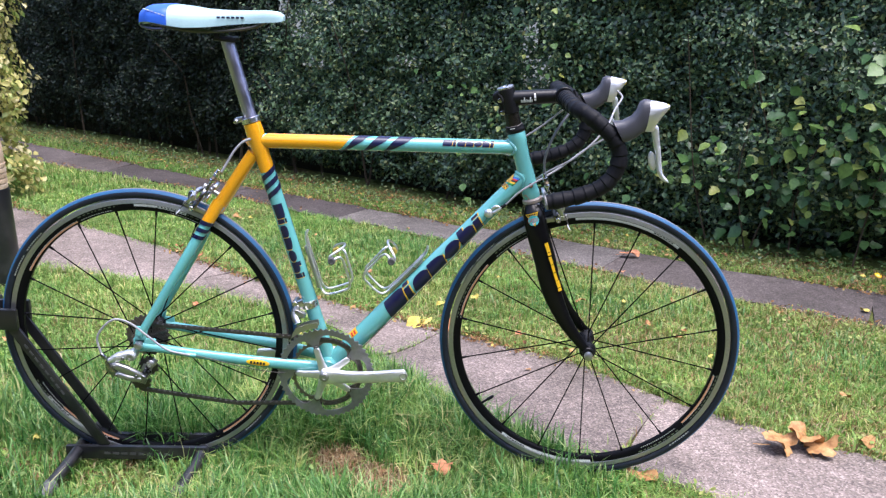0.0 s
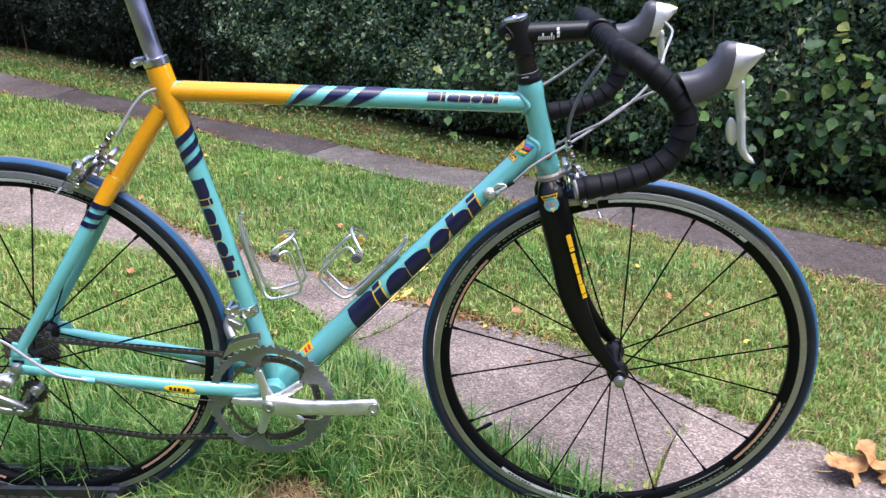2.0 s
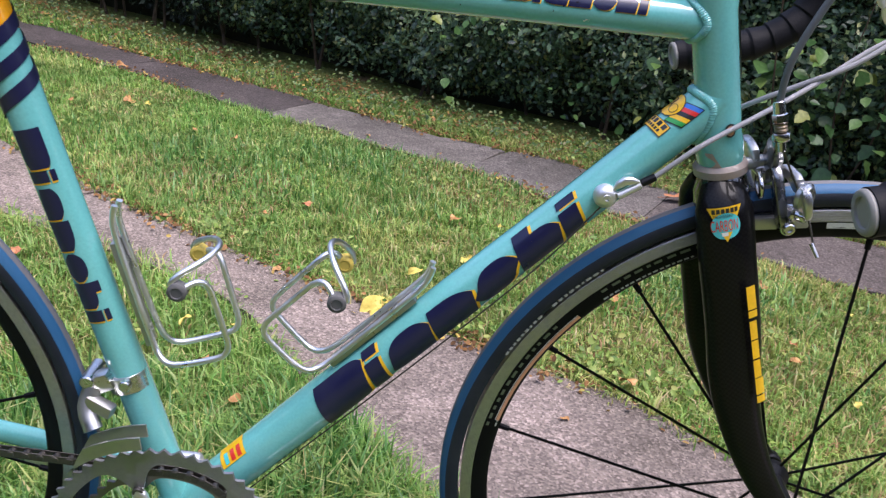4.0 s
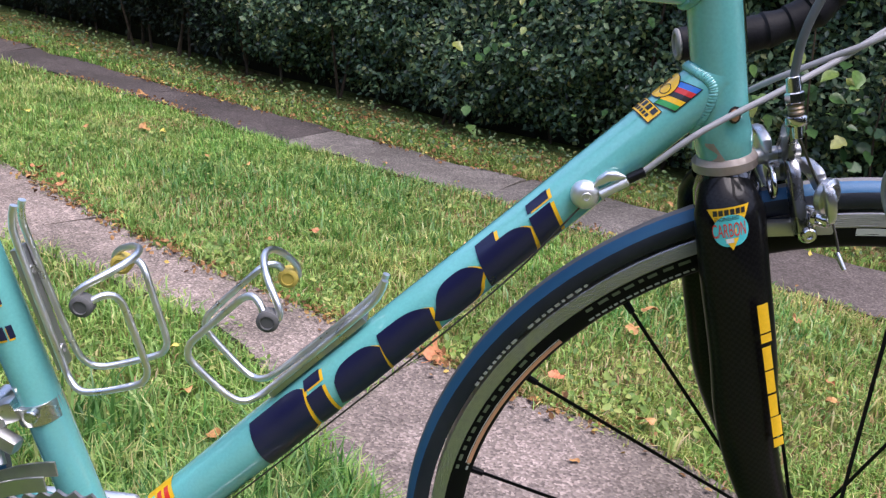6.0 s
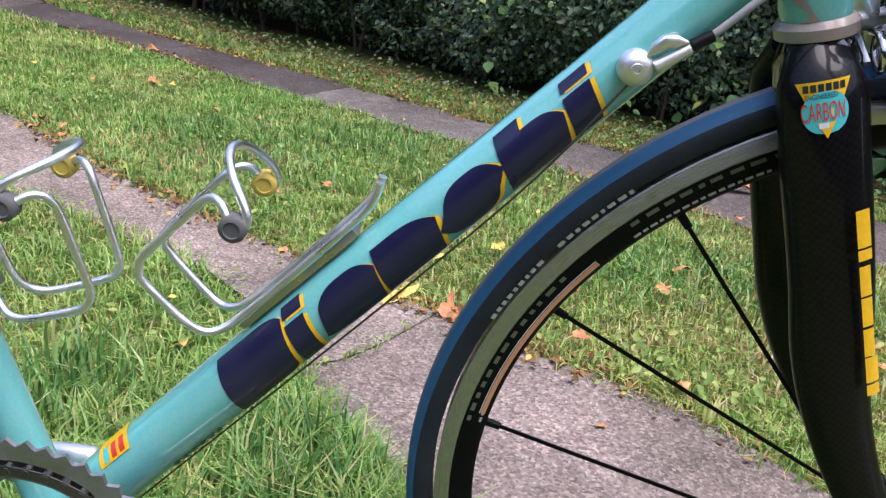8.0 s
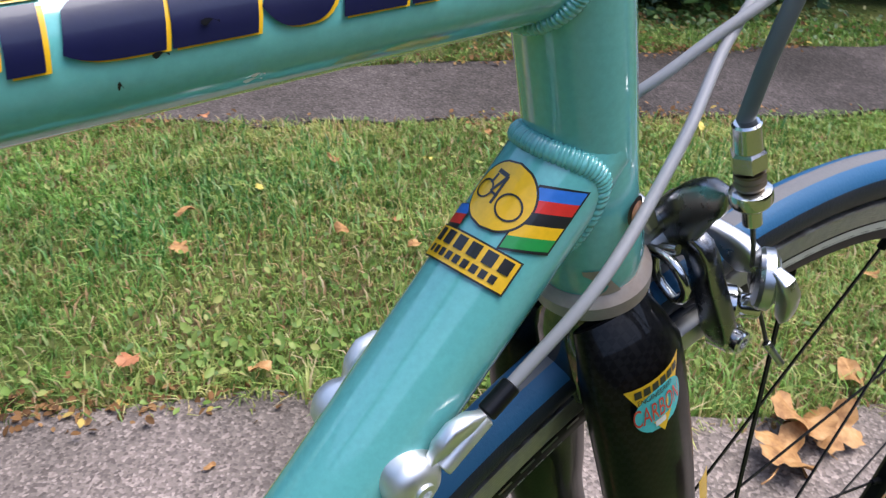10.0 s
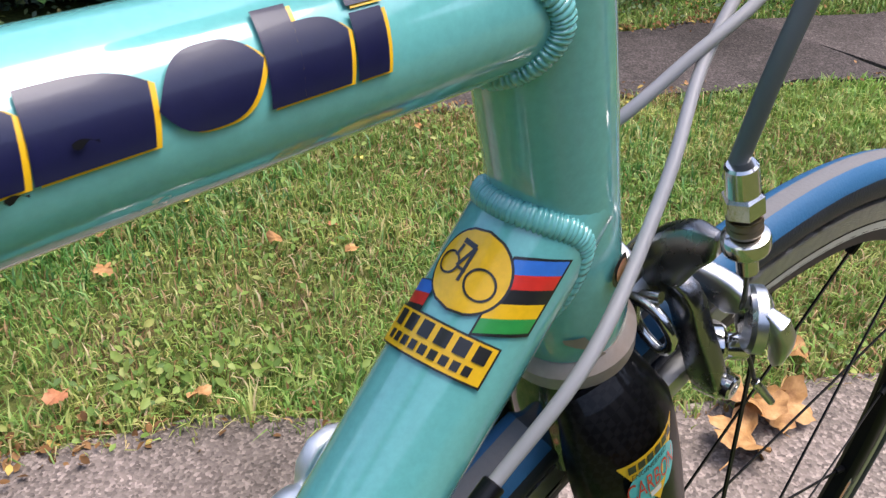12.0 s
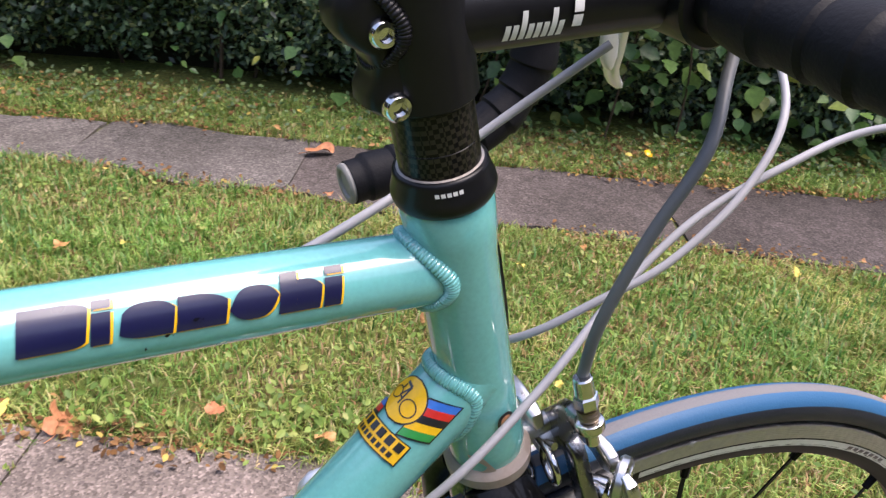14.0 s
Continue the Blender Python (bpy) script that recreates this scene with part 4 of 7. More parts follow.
# top tube: orange rear part, then three slanting navy slashes
band(tt_skin, 0.004, 0.1865, 0.08, ORANGE, top_tube, "orange_section", 0.0, -0.0478, 0.0478, 40)
for i in range(3):
    bm = bmesh.new()
    def claw(q, b=0.195 + 0.0425 * i):
        return b + 0.085 * (q - 0.5) + 0.02 * (q - 0.5) * abs(q - 0.5)
    def claw_end(q, b=0.0225 + 0.0045 * i):
        return claw(q) + b * min(1.0, max(0.06, (q - 0.24) / 0.34))
    tt_skin.patch(bm, claw, claw_end, -0.0478, 0.0478, 6, 40, 0.0005)
    part("stripe", bm, NAVY, top_tube)
# seat tube: three navy rings, word blocks running down
for i in range(3):
    band(st_skin, 0.1065 + 0.0205 * i, 0.118 + 0.0205 * i, -0.05, NAVY, seat_tube, "stripe", 0.0005, -0.05, 0.05, 30)
word_blocks(st_skin, 0.178, 0.35, (-0.0105, -0.0105), (0.0105, 0.0105), seat_tube, True, 0.0)

# chipped and scratched lacquer on the top tube
for s0, t0, ln, ht, mt in [(0.4345, 0.001, 0.003, 0.0005, SATIN), (0.444, 0.0046, 0.0035, 0.0006, SATIN), (0.428, -0.003, 0.001, 0.001, SATIN), (0.4515, -0.0074, 0.004, 0.0004, WHITE), (0.453, -0.0064, 0.003, 0.0004, WHITE), (0.31, -0.002, 0.0014, 0.001, SATIN), (0.36, -0.006, 0.001, 0.0012, SATIN)]:
    bm = bmesh.new()
    tt_skin.patch(bm, s0, s0 + ln, lambda k, t0=t0: t0 - 0.0004 * math.sin(7 * k), lambda k, t0=t0, ht=ht: t0 + ht * math.sin(math.pi * min(1, 0.15 + k)) + 0.0002, 6, 2, 0.0009)
    part("chip", bm, mt, top_tube, "chipped lacquer")
bm = bmesh.new()
Skin(HT_B, HT_T, R_HT, None, 0.0018).patch(bm, 0.0, 0.012, lambda k: -0.012 + 0.004 * math.sin(5 * k), lambda k: -0.004 - 0.006 * k, 6, 4, 0.0)
part("rust_mark", bm, CUPWORN, head_tube, "rusty chipped patch")

# ---- wheels ----
def build_wheel(axle, name, label, spokes, phase, rear):
    wheel = new(name)
    wheel.parent = bicycle
    tagged(wheel, label)
    ax = (0, 1, 0)
    c = Vector(axle)
    # tyre: grey worn centre, blue shoulders, black walls
    bm = bmesh.new()
    r0, w = 0.3225, 0.0115
    prof, mats = [], []
    n = 28
    for i in range(n + 1):
        a = math.radians(-128 + 256 * i / n)
        prof.append((w * math.sin(a), r0 + w * math.cos(a)))
        mid = abs(-128 + 256 * (i + 0.5) / n)
        mats.append(2 if mid < 22 else (0 if mid < 68 else 1))
    lathe(bm, prof, c, ax, 128, mats[:-1] + [1], True)
    part("tyre", bm, [TYREBLUE, TYREBLACK, TYREGREY], wheel, "blue-shouldered black racing tyre with worn grey tread", 50)
    bm = bmesh.new()
    near = [(-0.0098 + (0.00022 if k % 2 else 0.0), 0.3118 - 0.00072 * k) for k in range(14)]
    far = [(-y, q) for y, q in reversed(near)]
    lathe(bm, [(-0.0093, 0.3128), *near, (-0.0092, 0.302), (0.0092, 0.302), *far, (0.0093, 0.3128)], c, ax, 128, closed=True)
    part("brake_track", bm, TRACK, wheel, "machined grey brake track", 30)
    bm = bmesh.new()
    lathe(bm, [(-0.0091, 0.3022), (-0.0088, 0.297), (-0.0072, 0.289), (-0.004, 0.286), (0.004, 0.286), (0.0072, 0.289), (0.0088, 0.297), (0.0091, 0.3022)], c, ax, 128, closed=True)
    rim = part("rim", bm, RIMBLACK, wheel, "black aero rim with pale and copper print")
    # print on the rim's flank and on the tyre wall: plain bars
    def arc(a0, a1, ra, rb, y, mt, nm, k=0):
        b2 = bmesh.new()
        k = k or max(2, int(abs(a1 - a0) / 0.04))
        rows = [[b2.verts.new(c + V(r * math.cos(a), yy, r * math.sin(a))) for r, yy in ((ra, y[0]), (rb, y[1]))] for a in (a0 + (a1 - a0) * i / k for i in range(k + 1))]
        for p, q in zip(rows, rows[1:]):
            b2.faces.new((p[0], q[0], q[1], p[1]))
        part(nm, b2, mt, rim)
    flank = (-0.0094, -0.0083)
    r = random.Random(17)
    rad = math.radians
    spans = ((118, 137), (146, 170), (298, 318), (326, 349)) if not rear else ((60, 76), (100, 116), (205, 224), (320, 338))
    for d0, d1 in spans:
        a0 = rad(d0)
        while a0 < rad(d1):
            w = r.uniform(0.012, 0.03)
            arc(a0, a0 + w, 0.2998, 0.2948, flank, PRINTGREEN, "print_bar", 3)
            a0 += w + r.uniform(0.01, 0.018)
        a0 = rad(d0 + 2)
        while a0 < rad(d1):
            w = r.uniform(0.008, 0.016)
            arc(a0, a0 + w, 0.2915, 0.2898, (-0.008, -0.0076), PALE, "print_bar", 2)
            a0 += w + 0.006
    for d0, d1 in ((142, 169), (322, 349)) if not rear else ((118, 151), (222, 251), (302, 335)):
        arc(rad(d0), rad(d1), 0.2925, 0.2893, (-0.00835, -0.0075), COPPER, "print_bar")
        arc(rad(d0), rad(d1), 0.2934, 0.2929, (-0.0085, -0.0084), WHITE, "print_line")
    for base in ((54, 99), (233, 276)) if not rear else ((70, 92), (214, 246)):
        arc(rad(base[0]), rad(base[1]), 0.3013, 0.2958, (-0.0095, -0.0086), SILVERPRINT, "print_band")
        for i in range(7):
            a0 = rad(base[0] + 3) + i * 0.024
            arc(a0, a0 + 0.017, 0.3002, 0.2975, (-0.0098, -0.0092), INK, "print_bar", 2)
    for base in (rad(133.5), rad(146), rad(-49)):
        a0 = base
        for i in range(9):
            w = r.uniform(0.008, 0.018)
            arc(a0, a0 + w, 0.3178, 0.3152, (-0.0115, -0.0108), PALE, "wall_print", 2)
            a0 += w + 0.007
    if not rear:
        bm = bmesh.new()
        va = math.radians(216)
        e = V(math.cos(va), 0, math.sin(va))
        rod(bm, c + e * 0.29, c + e * 0.268, 0.003, 0.003, 12)
        rod(bm, c + e * 0.269, c + e * 0.252, 0.0042, 0.0034, 12)
        part("valve", bm, SATIN, wheel, "black valve stem with cap")
    # hub
    bm = bmesh.new()
    half = 0.065 if rear else 0.05
    lathe(bm, [(-half, 0.008), (-half + 0.006, 0.0085), (-half + 0.012, 0.018), (-half + 0.02, 0.019), (-half + 0.026, 0.0115), (half - 0.026, 0.0115), (half - 0.02, 0.019), (half - 0.012, 0.018), (half - 0.006, 0.0085), (half, 0.008)], c, ax, 32)
    part("hub", bm, SATIN, wheel, "black hub")
    bm = bmesh.new()
    lathe(bm, [(-half - 0.022, 0.0045), (-half - 0.02, 0.0085), (-half - 0.011, 0.0095), (-half - 0.009, 0.006), (half + 0.01, 0.006), (half + 0.012, 0.0095), (half + 0.02, 0.009), (half + 0.022, 0.005)], c, ax, 20)
    part("skewer", bm, DULL, wheel, "silver quick-release skewer")
    for i in range(spokes):
        a = phase + 2 * math.pi * i / spokes
        side = -1 if i % 2 == 0 else 1
        fl = side * (half - 0.02)
        skew = (0.5 * (1 if (i // 2) % 2 else -1)) if rear and side < 0 else 0.0
        p0 = c + V(0.016 * math.cos(a + skew * 2.4), fl, 0.016 * math.sin(a + skew * 2.4))
        p1 = c + V(0.288 * math.cos(a), side * 0.001, 0.288 * math.sin(a))
        bm = bmesh.new()
        m, length = along(p0, p1)
        m.translation = (p0 + p1) / 2
        block(bm, m, (length, 0.0011, 0.0027), 0.0)
        rod(bm, lerp(p0, p1, 0.955), lerp(p0, p1, 1.0), 0.0026, 0.003, 8)
        part("spoke", bm, RIMBLACK, wheel)
    return wheel


front_wheel = build_wheel(F_AX, "front_wheel", "front wheel with blue tyre and black bladed spokes", 18, math.radians(91), False)
front_wheel.matrix_basis = Matrix.Translation(HT_B) @ Matrix.Rotation(radians(TURNED), 4, STEER) @ Matrix.Translation(-HT_B)
rear_wheel = build_wheel(R_AX, "rear_wheel", "rear wheel with blue tyre and black bladed spokes", 20, math.radians(83), True)


# ---- fork ----
def build_fork():
    fork = new("fork")
    fork.parent = bicycle
    tagged(fork, "black carbon fork with curved blades")
    bm = bmesh.new()
    base = on_steer(0.662)
    lathe(bm, [(-0.05, 0.014), (-0.048, 0.021), (-0.03, 0.0232), (-0.012, 0.0225), (-0.003, 0.0192), (0.0, 0.0178)], base, STEER, 32)
    part("crown", bm, GLOSSBLACK, fork, "glossy black fork crown")
    for side in (-1, 1):
        bm = bmesh.new()
        c0 = on_steer(0.655)
        pts = smooth_path([c0 + V(-0.003, side * 0.012, 0), on_steer(0.64) + V(-0.005, side * 0.022, 0), on_steer(0.6) + V(-0.006, side * 0.029, 0), on_steer(0.54) + V(-0.005, side * 0.034, 0), V(0.8995 + 0.006 * (side > 0), side * 0.041, 0.47), V(0.932 + 0.01 * (side > 0), side * 0.0465, 0.405), V(0.971 + 0.014 * (side > 0), side * 0.052, 0.354), V(0.984 + 0.016 * (side > 0), side * 0.054, 0.34)], 0.01)
        sweep(bm, pts, lambda s: (0.0238 - 0.001 * s) * min(1.0, 0.72 + 5 * s) if s < 0.45 else 0.02335 - 0.026 * (s - 0.45), 24, lambda s: 0.62 - 0.1 * s)
        blade = part("blade", bm, [CARBON], fork, "black carbon fork blade")
        bm = bmesh.new()
        rod(bm, V(0.984 + 0.016 * (side > 0), side * 0.047, 0.338), V(0.984 + 0.016 * (side > 0), side * 0.0585, 0.338), 0.0125)
        part("tip", bm, SATIN, fork)
    bm = bmesh.new()
    lathe(bm, [(0.0, 0.0185), (0.001, 0.0212), (0.007, 0.0216), (0.0095, 0.0196), (0.0105, 0.0185)], on_steer(0.6625), STEER, 40)
    part("lower_cup", bm, CUPWORN, fork, "worn silver lower headset cup")
    return fork


fork = build_fork()


# ---- stem, headset and bars ----
def build_cockpit():
    bm = bmesh.new()
    lathe(bm, [(0.0004, 0.0178), (0.0012, 0.0192), (0.003, 0.0203), (0.0052, 0.0207), (0.0075, 0.0204), (0.0105, 0.0193), (0.0132, 0.0187), (0.0148, 0.0184), (0.0156, 0.0176), (0.0158, 0.016)], on_steer(0.8115), STEER, 48)
    part("headset_cap", bm, SATIN, bicycle, "black rubber-lipped headset cover")
    bm = bmesh.new()
    lathe(bm, [(0.0148, 0.0168), (0.0158, 0.0168), (0.016, 0.0165), (0.016, 0.0156)], on_steer(0.8115), STEER, 48)
    part("cap_ring", bm, CUPWORN, bicycle, "pale worn ring")
    bm = bmesh.new()
    lathe(bm, [(0.0, 0.0155), (0.0002, 0.0158), (0.0098, 0.0158), (0.01, 0.0156), (0.0102, 0.0158), (0.0315, 0.0158)], on_steer(0.8265), STEER, 40)
    part("spacer", bm, WEAVE, bicycle, "carbon weave headset spacers")
    stem = new("stem")
    stem.parent = bicycle
    tagged(stem, "matt black stem with white print")
    z0, z1 = 0.852, 0.902
    a, b = on_steer(z0), on_steer(z1)
    bm = bmesh.new()
    rod(bm, a, b, 0.0182, 0.0182, 36, 0.0012)
    back = V(-STEER.z, 0, STEER.x)
    ears = [(0.853, 0.016), (0.8545, 0.0225), (0.858, 0.026), (0.8625, 0.0255), (0.867, 0.0222), (0.8715, 0.0212), (0.876, 0.023), (0.881, 0.0285), (0.886, 0.031), (0.891, 0.0308), (0.8965, 0.028), (0.9, 0.022), (0.9015, 0.016)]
    loft(bm, [(on_steer(z) + back * (reach / 2), back * (reach / 2), V(0, 0.0118, 0)) for z, reach in ears], 24, 0.55)
    part("steerer_clamp", bm, SATIN, stem)
    for z in (0.858, 0.883):
        bm = bmesh.new()
        lathe(bm, [(-0.006, 0.0052), (0.0, 0.0052), (0.0024, 0.005), (0.0034, 0.0042), (0.0036, 0.0026), (0.0012, 0.0023), (0.0012, 1e-4)], on_steer(z) + back * 0.0172 + V(0, -0.0112, 0), (0, -1, 0), 32)
        part("bolt", bm, STEEL, stem, "bright socket-head bolt")
    clamp = V(0.9, 0, 0.8905)
    root = on_steer(0.881)
    bm = bmesh.new()
    sweep(bm, [lerp(root, clamp, s / 12) for s in range(13)], lambda s: 0.0158 - 0.0012 * s, 32, 0.96)
    part("extension", bm, SATIN, stem)
    weld(root, clamp - root, 0.0152, on_steer(0.86), STEER, 0.0182, 0.0022, "stem_weld", SATIN, stem, "rippled black weld")
    bm = bmesh.new()
    rod(bm, clamp + V(0, -0.0215, 0), clamp + V(0, 0.0215, 0), 0.0192, 0.0192, 36, 0.0012)
    m, length = along(clamp, clamp + V(0.02, 0, 0.006))
    m.translation = clamp + V(0.017, 0, 0.004)
    block(bm, m, (0.014, 0.036, 0.02), 0.003)
    part("bar_clamp", bm, SATIN, stem)
    bm = bmesh.new()
    lathe(bm, [(0, 0.0175), (0.003, 0.0175), (0.0042, 0.016), (0.0044, 0.005), (0.003, 0.004), (0.003, 1e-4)], b, STEER, 32)
    part("top_cap", bm, ALLOY, stem, "silver top cap")
    d = (clamp - root).normalized()
    # print on the stem: plain white bars
    sk = Skin(root, clamp, 0.0158, 0.0146)
    for i in range(8):
        bm = bmesh.new()
        q = 0.0258 + i * 0.0031
        sk.patch(bm, q, q + 0.0022, -0.0085, 0.002 if i in (2, 6) else -0.0025, 3, 5)
        part("print_bar", bm, WHITE, stem)
    for i in range(3):
        bm = bmesh.new()
        sk.patch(bm, 0.0532, 0.0572, -0.0055 + i * 0.0052, -0.0012 + i * 0.0052, 3, 4)
        part("print_bar", bm, WHITE, stem)
    sk = Skin(on_steer(0.82), on_steer(0.825), 0.0197, 0.019)
    for i in range(5):
        bm = bmesh.new()
        q = -0.0115 + i * 0.0022
        sk.patch(bm, 0.0022, 0.0038, q, q + 0.0016, 2, 3)
        part("print_bar", bm, WHITE, bicycle)
    # handlebar
    hb = new("handlebar")
    hb.parent = bicycle
    tagged(hb, "black taped drop handlebar")
    bm = bmesh.new()
    rod(bm, clamp + V(0, -0.05, 0), clamp + V(0, 0.05, 0), 0.0131, 0.0131, 24)
    part("bar", bm, SATIN, hb)
    for side in (-1, 1):
        y = 0.207 * side
        pts = smooth_path([clamp + V(0, side * 0.03, 0), clamp + V(0.0, side * 0.1, 0), V(0.904, side * 0.165, 0.887), V(0.925, side * 0.198, 0.8785), V(0.9525, y, 0.857), V(0.971, y, 0.8405), V(0.9845, y, 0.812), V(0.9805, y, 0.7785), V(0.9595, y, 0.7495), V(0.918, y, 0.729), V(0.856, y, 0.7135)], 0.0022)
        bm = bmesh.new()
        total = sum((q - p).length for p, q in zip(pts, pts[1:]))
        sweep(bm, pts, lambda s: 0.0145 + 0.0019 * ((s * total / 0.021) % 1.0) + 0.0006 * math.sin(s * 61), 22)
        part("tape", bm, TAPE, hb, "black cork tape wound in overlaps")
        bm = bmesh.new()
        lathe(bm, [(0, 0.0135), (0.002, 0.014), (0.0035, 0.0132), (0.0042, 0.0115), (0.0036, 0.0095), (0.002, 0.009), (0.002, 1e-4)], pts[-1], (-1, 0, -0.24), 24)
        part("end_plug", bm, PLUGGREY, hb, "worn grey-rimmed bar end plug")
        lever = new("brake_lever")
        lever.parent = bicycle
        tagged(lever, "silver brake and shift lever in a black rubber hood")
        bm = bmesh.new()
        def sec(x, z, ax, az, w):
            return (V(x, y, z), V(ax, 0, az), V(0, w, 0))
        loft(bm, [sec(0.9775, 0.8513, -0.0112, 0.0196, 0.0172), sec(0.9918, 0.8543, -0.0067, 0.0194, 0.0172), sec(1.0065, 0.8625, -0.0055, 0.02, 0.0166), sec(1.0142, 0.871, -0.0048, 0.023, 0.0164), sec(1.0183, 0.88, -0.0043, 0.0285, 0.0168), sec(1.0241, 0.883, -0.002, 0.03, 0.0172), sec(1.029, 0.883, 0.0025, 0.0295, 0.017)], 24, 0.8)
        part("hood", bm, HOOD, lever, "worn grey-black rubber hood", 70)
        bm = bmesh.new()
        loft(bm, [sec(1.028, 0.8825, 0.0028, 0.0288, 0.0166), sec(1.036, 0.8818, 0.0025, 0.0288, 0.017), sec(1.0433, 0.8818, 0.0018, 0.0278, 0.0165), sec(1.0515, 0.89, 0.0035, 0.018, 0.015), sec(1.0598, 0.8955, 0.0022, 0.0105, 0.0125), sec(1.067, 0.9, 0.001, 0.004, 0.008)], 24, 0.75)
        part("lever_body", bm, CAST, lever, "silver lever body", 60)
        bm = bmesh.new()
        lathe(bm, [(0, 0.006), (0.002, 0.0058), (0.003, 0.004), (0.0032, 1e-4)], V(1.064, y - 0.004, 0.9), (1, -0.5, 0.2), 16)
        part("lever_cap", bm, YELLOWCAP, lever, "yellowed cap")
        bm = bmesh.new()
        forged(bm, [V(1.044, y, 0.868), V(1.0485, y, 0.845), V(1.0545, y + side * 0.002, 0.819), V(1.058, y + side * 0.005, 0.795), V(1.061, y + side * 0.009, 0.778), V(1.068, y + side * 0.011, 0.7685), V(1.077, y + side * 0.014, 0.7625)], (0.0075, 0.0064, 0.0056, 0.0048, 0.0046, 0.0046, 0.0038), (0.008, 0.0075, 0.007, 0.006), (0, 1, 0))
        part("lever_blade", bm, CAST, lever, "polished curved lever blade", 60)
        bm = bmesh.new()
        loft(bm, [sec(1.0465 + q * 0.004, 0.799 - q * 0.0175, 0.0078 * math.sqrt(1.02 - q * q), 0.0015 * math.sqrt(1.02 - q * q), 0.0035) for q in (-1.0, -0.85, -0.5, 0.0, 0.5, 0.85, 1.0)], 16, 0.9)
        part("shift_paddle", bm, CAST, lever, "small polished shift paddle", 60)

build_cockpit()

# ---- seat post, saddle ----
def build_seat():
    post_top = V(0.2075, 0, 0.985)
    d = (SEAT - BB).normalized()
    bm = bmesh.new()
    rod(bm, SEAT - d * 0.02, post_top, 0.0136, 0.0136, 28)
    part("seat_post", bm, POSTGREY, bicycle, "violet-grey alloy seat post")
    bm = bmesh.new()
    lathe(bm, [(0, 0.0175), (0.001, 0.0192), (0.011, 0.0192), (0.012, 0.0175)], SEAT + d * 0.0005, d, 32)
    bar(bm, SEAT + V(-0.034, -0.004, 0.004), SEAT + V(-0.016, -0.004, 0.009), 0.016, 0.011, 0.003)
    rod(bm, SEAT + V(-0.029, -0.022, 0.004), SEAT + V(-0.029, 0.012, 0.004), 0.0045)
    part("seat_clamp", bm, ALLOY, bicycle, "silver seat clamp")
    bm = bmesh.new()
    bar(bm, post_top + V(-0.026, 0, 0.004), post_top + V(0.022, 0, 0.0), 0.034, 0.011, 0.004)
    rod(bm, post_top + V(-0.016, -0.021, 0.009), post_top + V(-0.016, 0.021, 0.009), 0.006)
    part("saddle_cradle", bm, SATIN, bicycle, "dark saddle cradle")
    saddle = new("saddle")
    saddle.parent = bicycle
    tagged(saddle, "pale celeste racing saddle with blue tail")
    # shell: cross sections from tail to nose (x, half width, top, drop of the skirt)
    secs = [(0.043, 0.038, 1.03, 0.018), (0.05, 0.055, 1.043, 0.026), (0.07, 0.066, 1.0525, 0.034), (0.1, 0.068, 1.054, 0.04), (0.135, 0.06, 1.051, 0.042), (0.175, 0.042, 1.046, 0.036),
            (0.215, 0.028, 1.0445, 0.03), (0.255, 0.021, 1.045, 0.027), (0.295, 0.018, 1.046, 0.025), (0.316, 0.0155, 1.044, 0.022), (0.326, 0.009, 1.037, 0.012)]
    def shell(bm, lift, x_from, x_to, skirt=1.0, low=0.0):
        rows = []
        for i in range(45):
            x = 0.043 + (0.326 - 0.043) * i / 44
            if x < x_from or x > x_to:
                continue
            w, top, dr = (float(np.interp(x, [q[0] for q in secs], [q[k] for q in secs])) for k in (1, 2, 3))
            row = []
            for j in range(17):
                a = -1 + 2 * j / 16
                flatness = abs(a)
                yy = (w + lift) * math.sin(a * math.pi / 2) * (1.0 if flatness < 0.9 else 0.985)
                zz = top + lift - dr * skirt * (flatness ** 3.2) - 0.002 * (1 - flatness)
                row.append(bm.verts.new((x, yy, zz)))
            rows.append(row)
        for a, b in zip(rows, rows[1:]):
            for j in range(16):
                bm.faces.new((a[j], b[j], b[j + 1], a[j + 1]))
        return rows
    bm = bmesh.new()
    rows = shell(bm, 0.0, 0.0, 1.0)
    bm.faces.new(rows[0])
    bm.faces.new(rows[-1][::-1])
    for a, b in zip(rows, rows[1:]):
        bm.faces.new((a[0], a[16], b[16], b[0]))
    part("cover", bm, SADDLE, saddle, "pale celeste leather cover")
    bm = bmesh.new()
    shell(bm, 0.0009, 0.0, 0.112)
    part("tail_patch", bm, SADDLEBLUE, saddle, "royal blue tail patch")
    bm = bmesh.new()
    pts = []
    for i in range(20):
        a = math.radians(-100 + 200 * i / 19)
        pts.append(V(0.088 - 0.05 * math.cos(a), 0.064 * math.sin(a), 1.018 - 0.012 * abs(math.sin(a))))
    sweep(bm, smooth_path(pts, 0.006), 0.0032, 8)
    part("edge_trim", bm, NAVY, saddle, "dark trim round the tail")
    for i in range(6):
        bm = bmesh.new()
        x = 0.198 + i * 0.009
        w = float(np.interp(x, [q[0] for q in secs], [q[1] for q in secs])) + 0.0012
        bar(bm, V(x, -w * 0.985, 1.0295), V(x + 0.0065, -w * 0.975, 1.0295), 0.0008, 0.004, 0.0)
        part("print_bar", bm, NAVY, saddle)
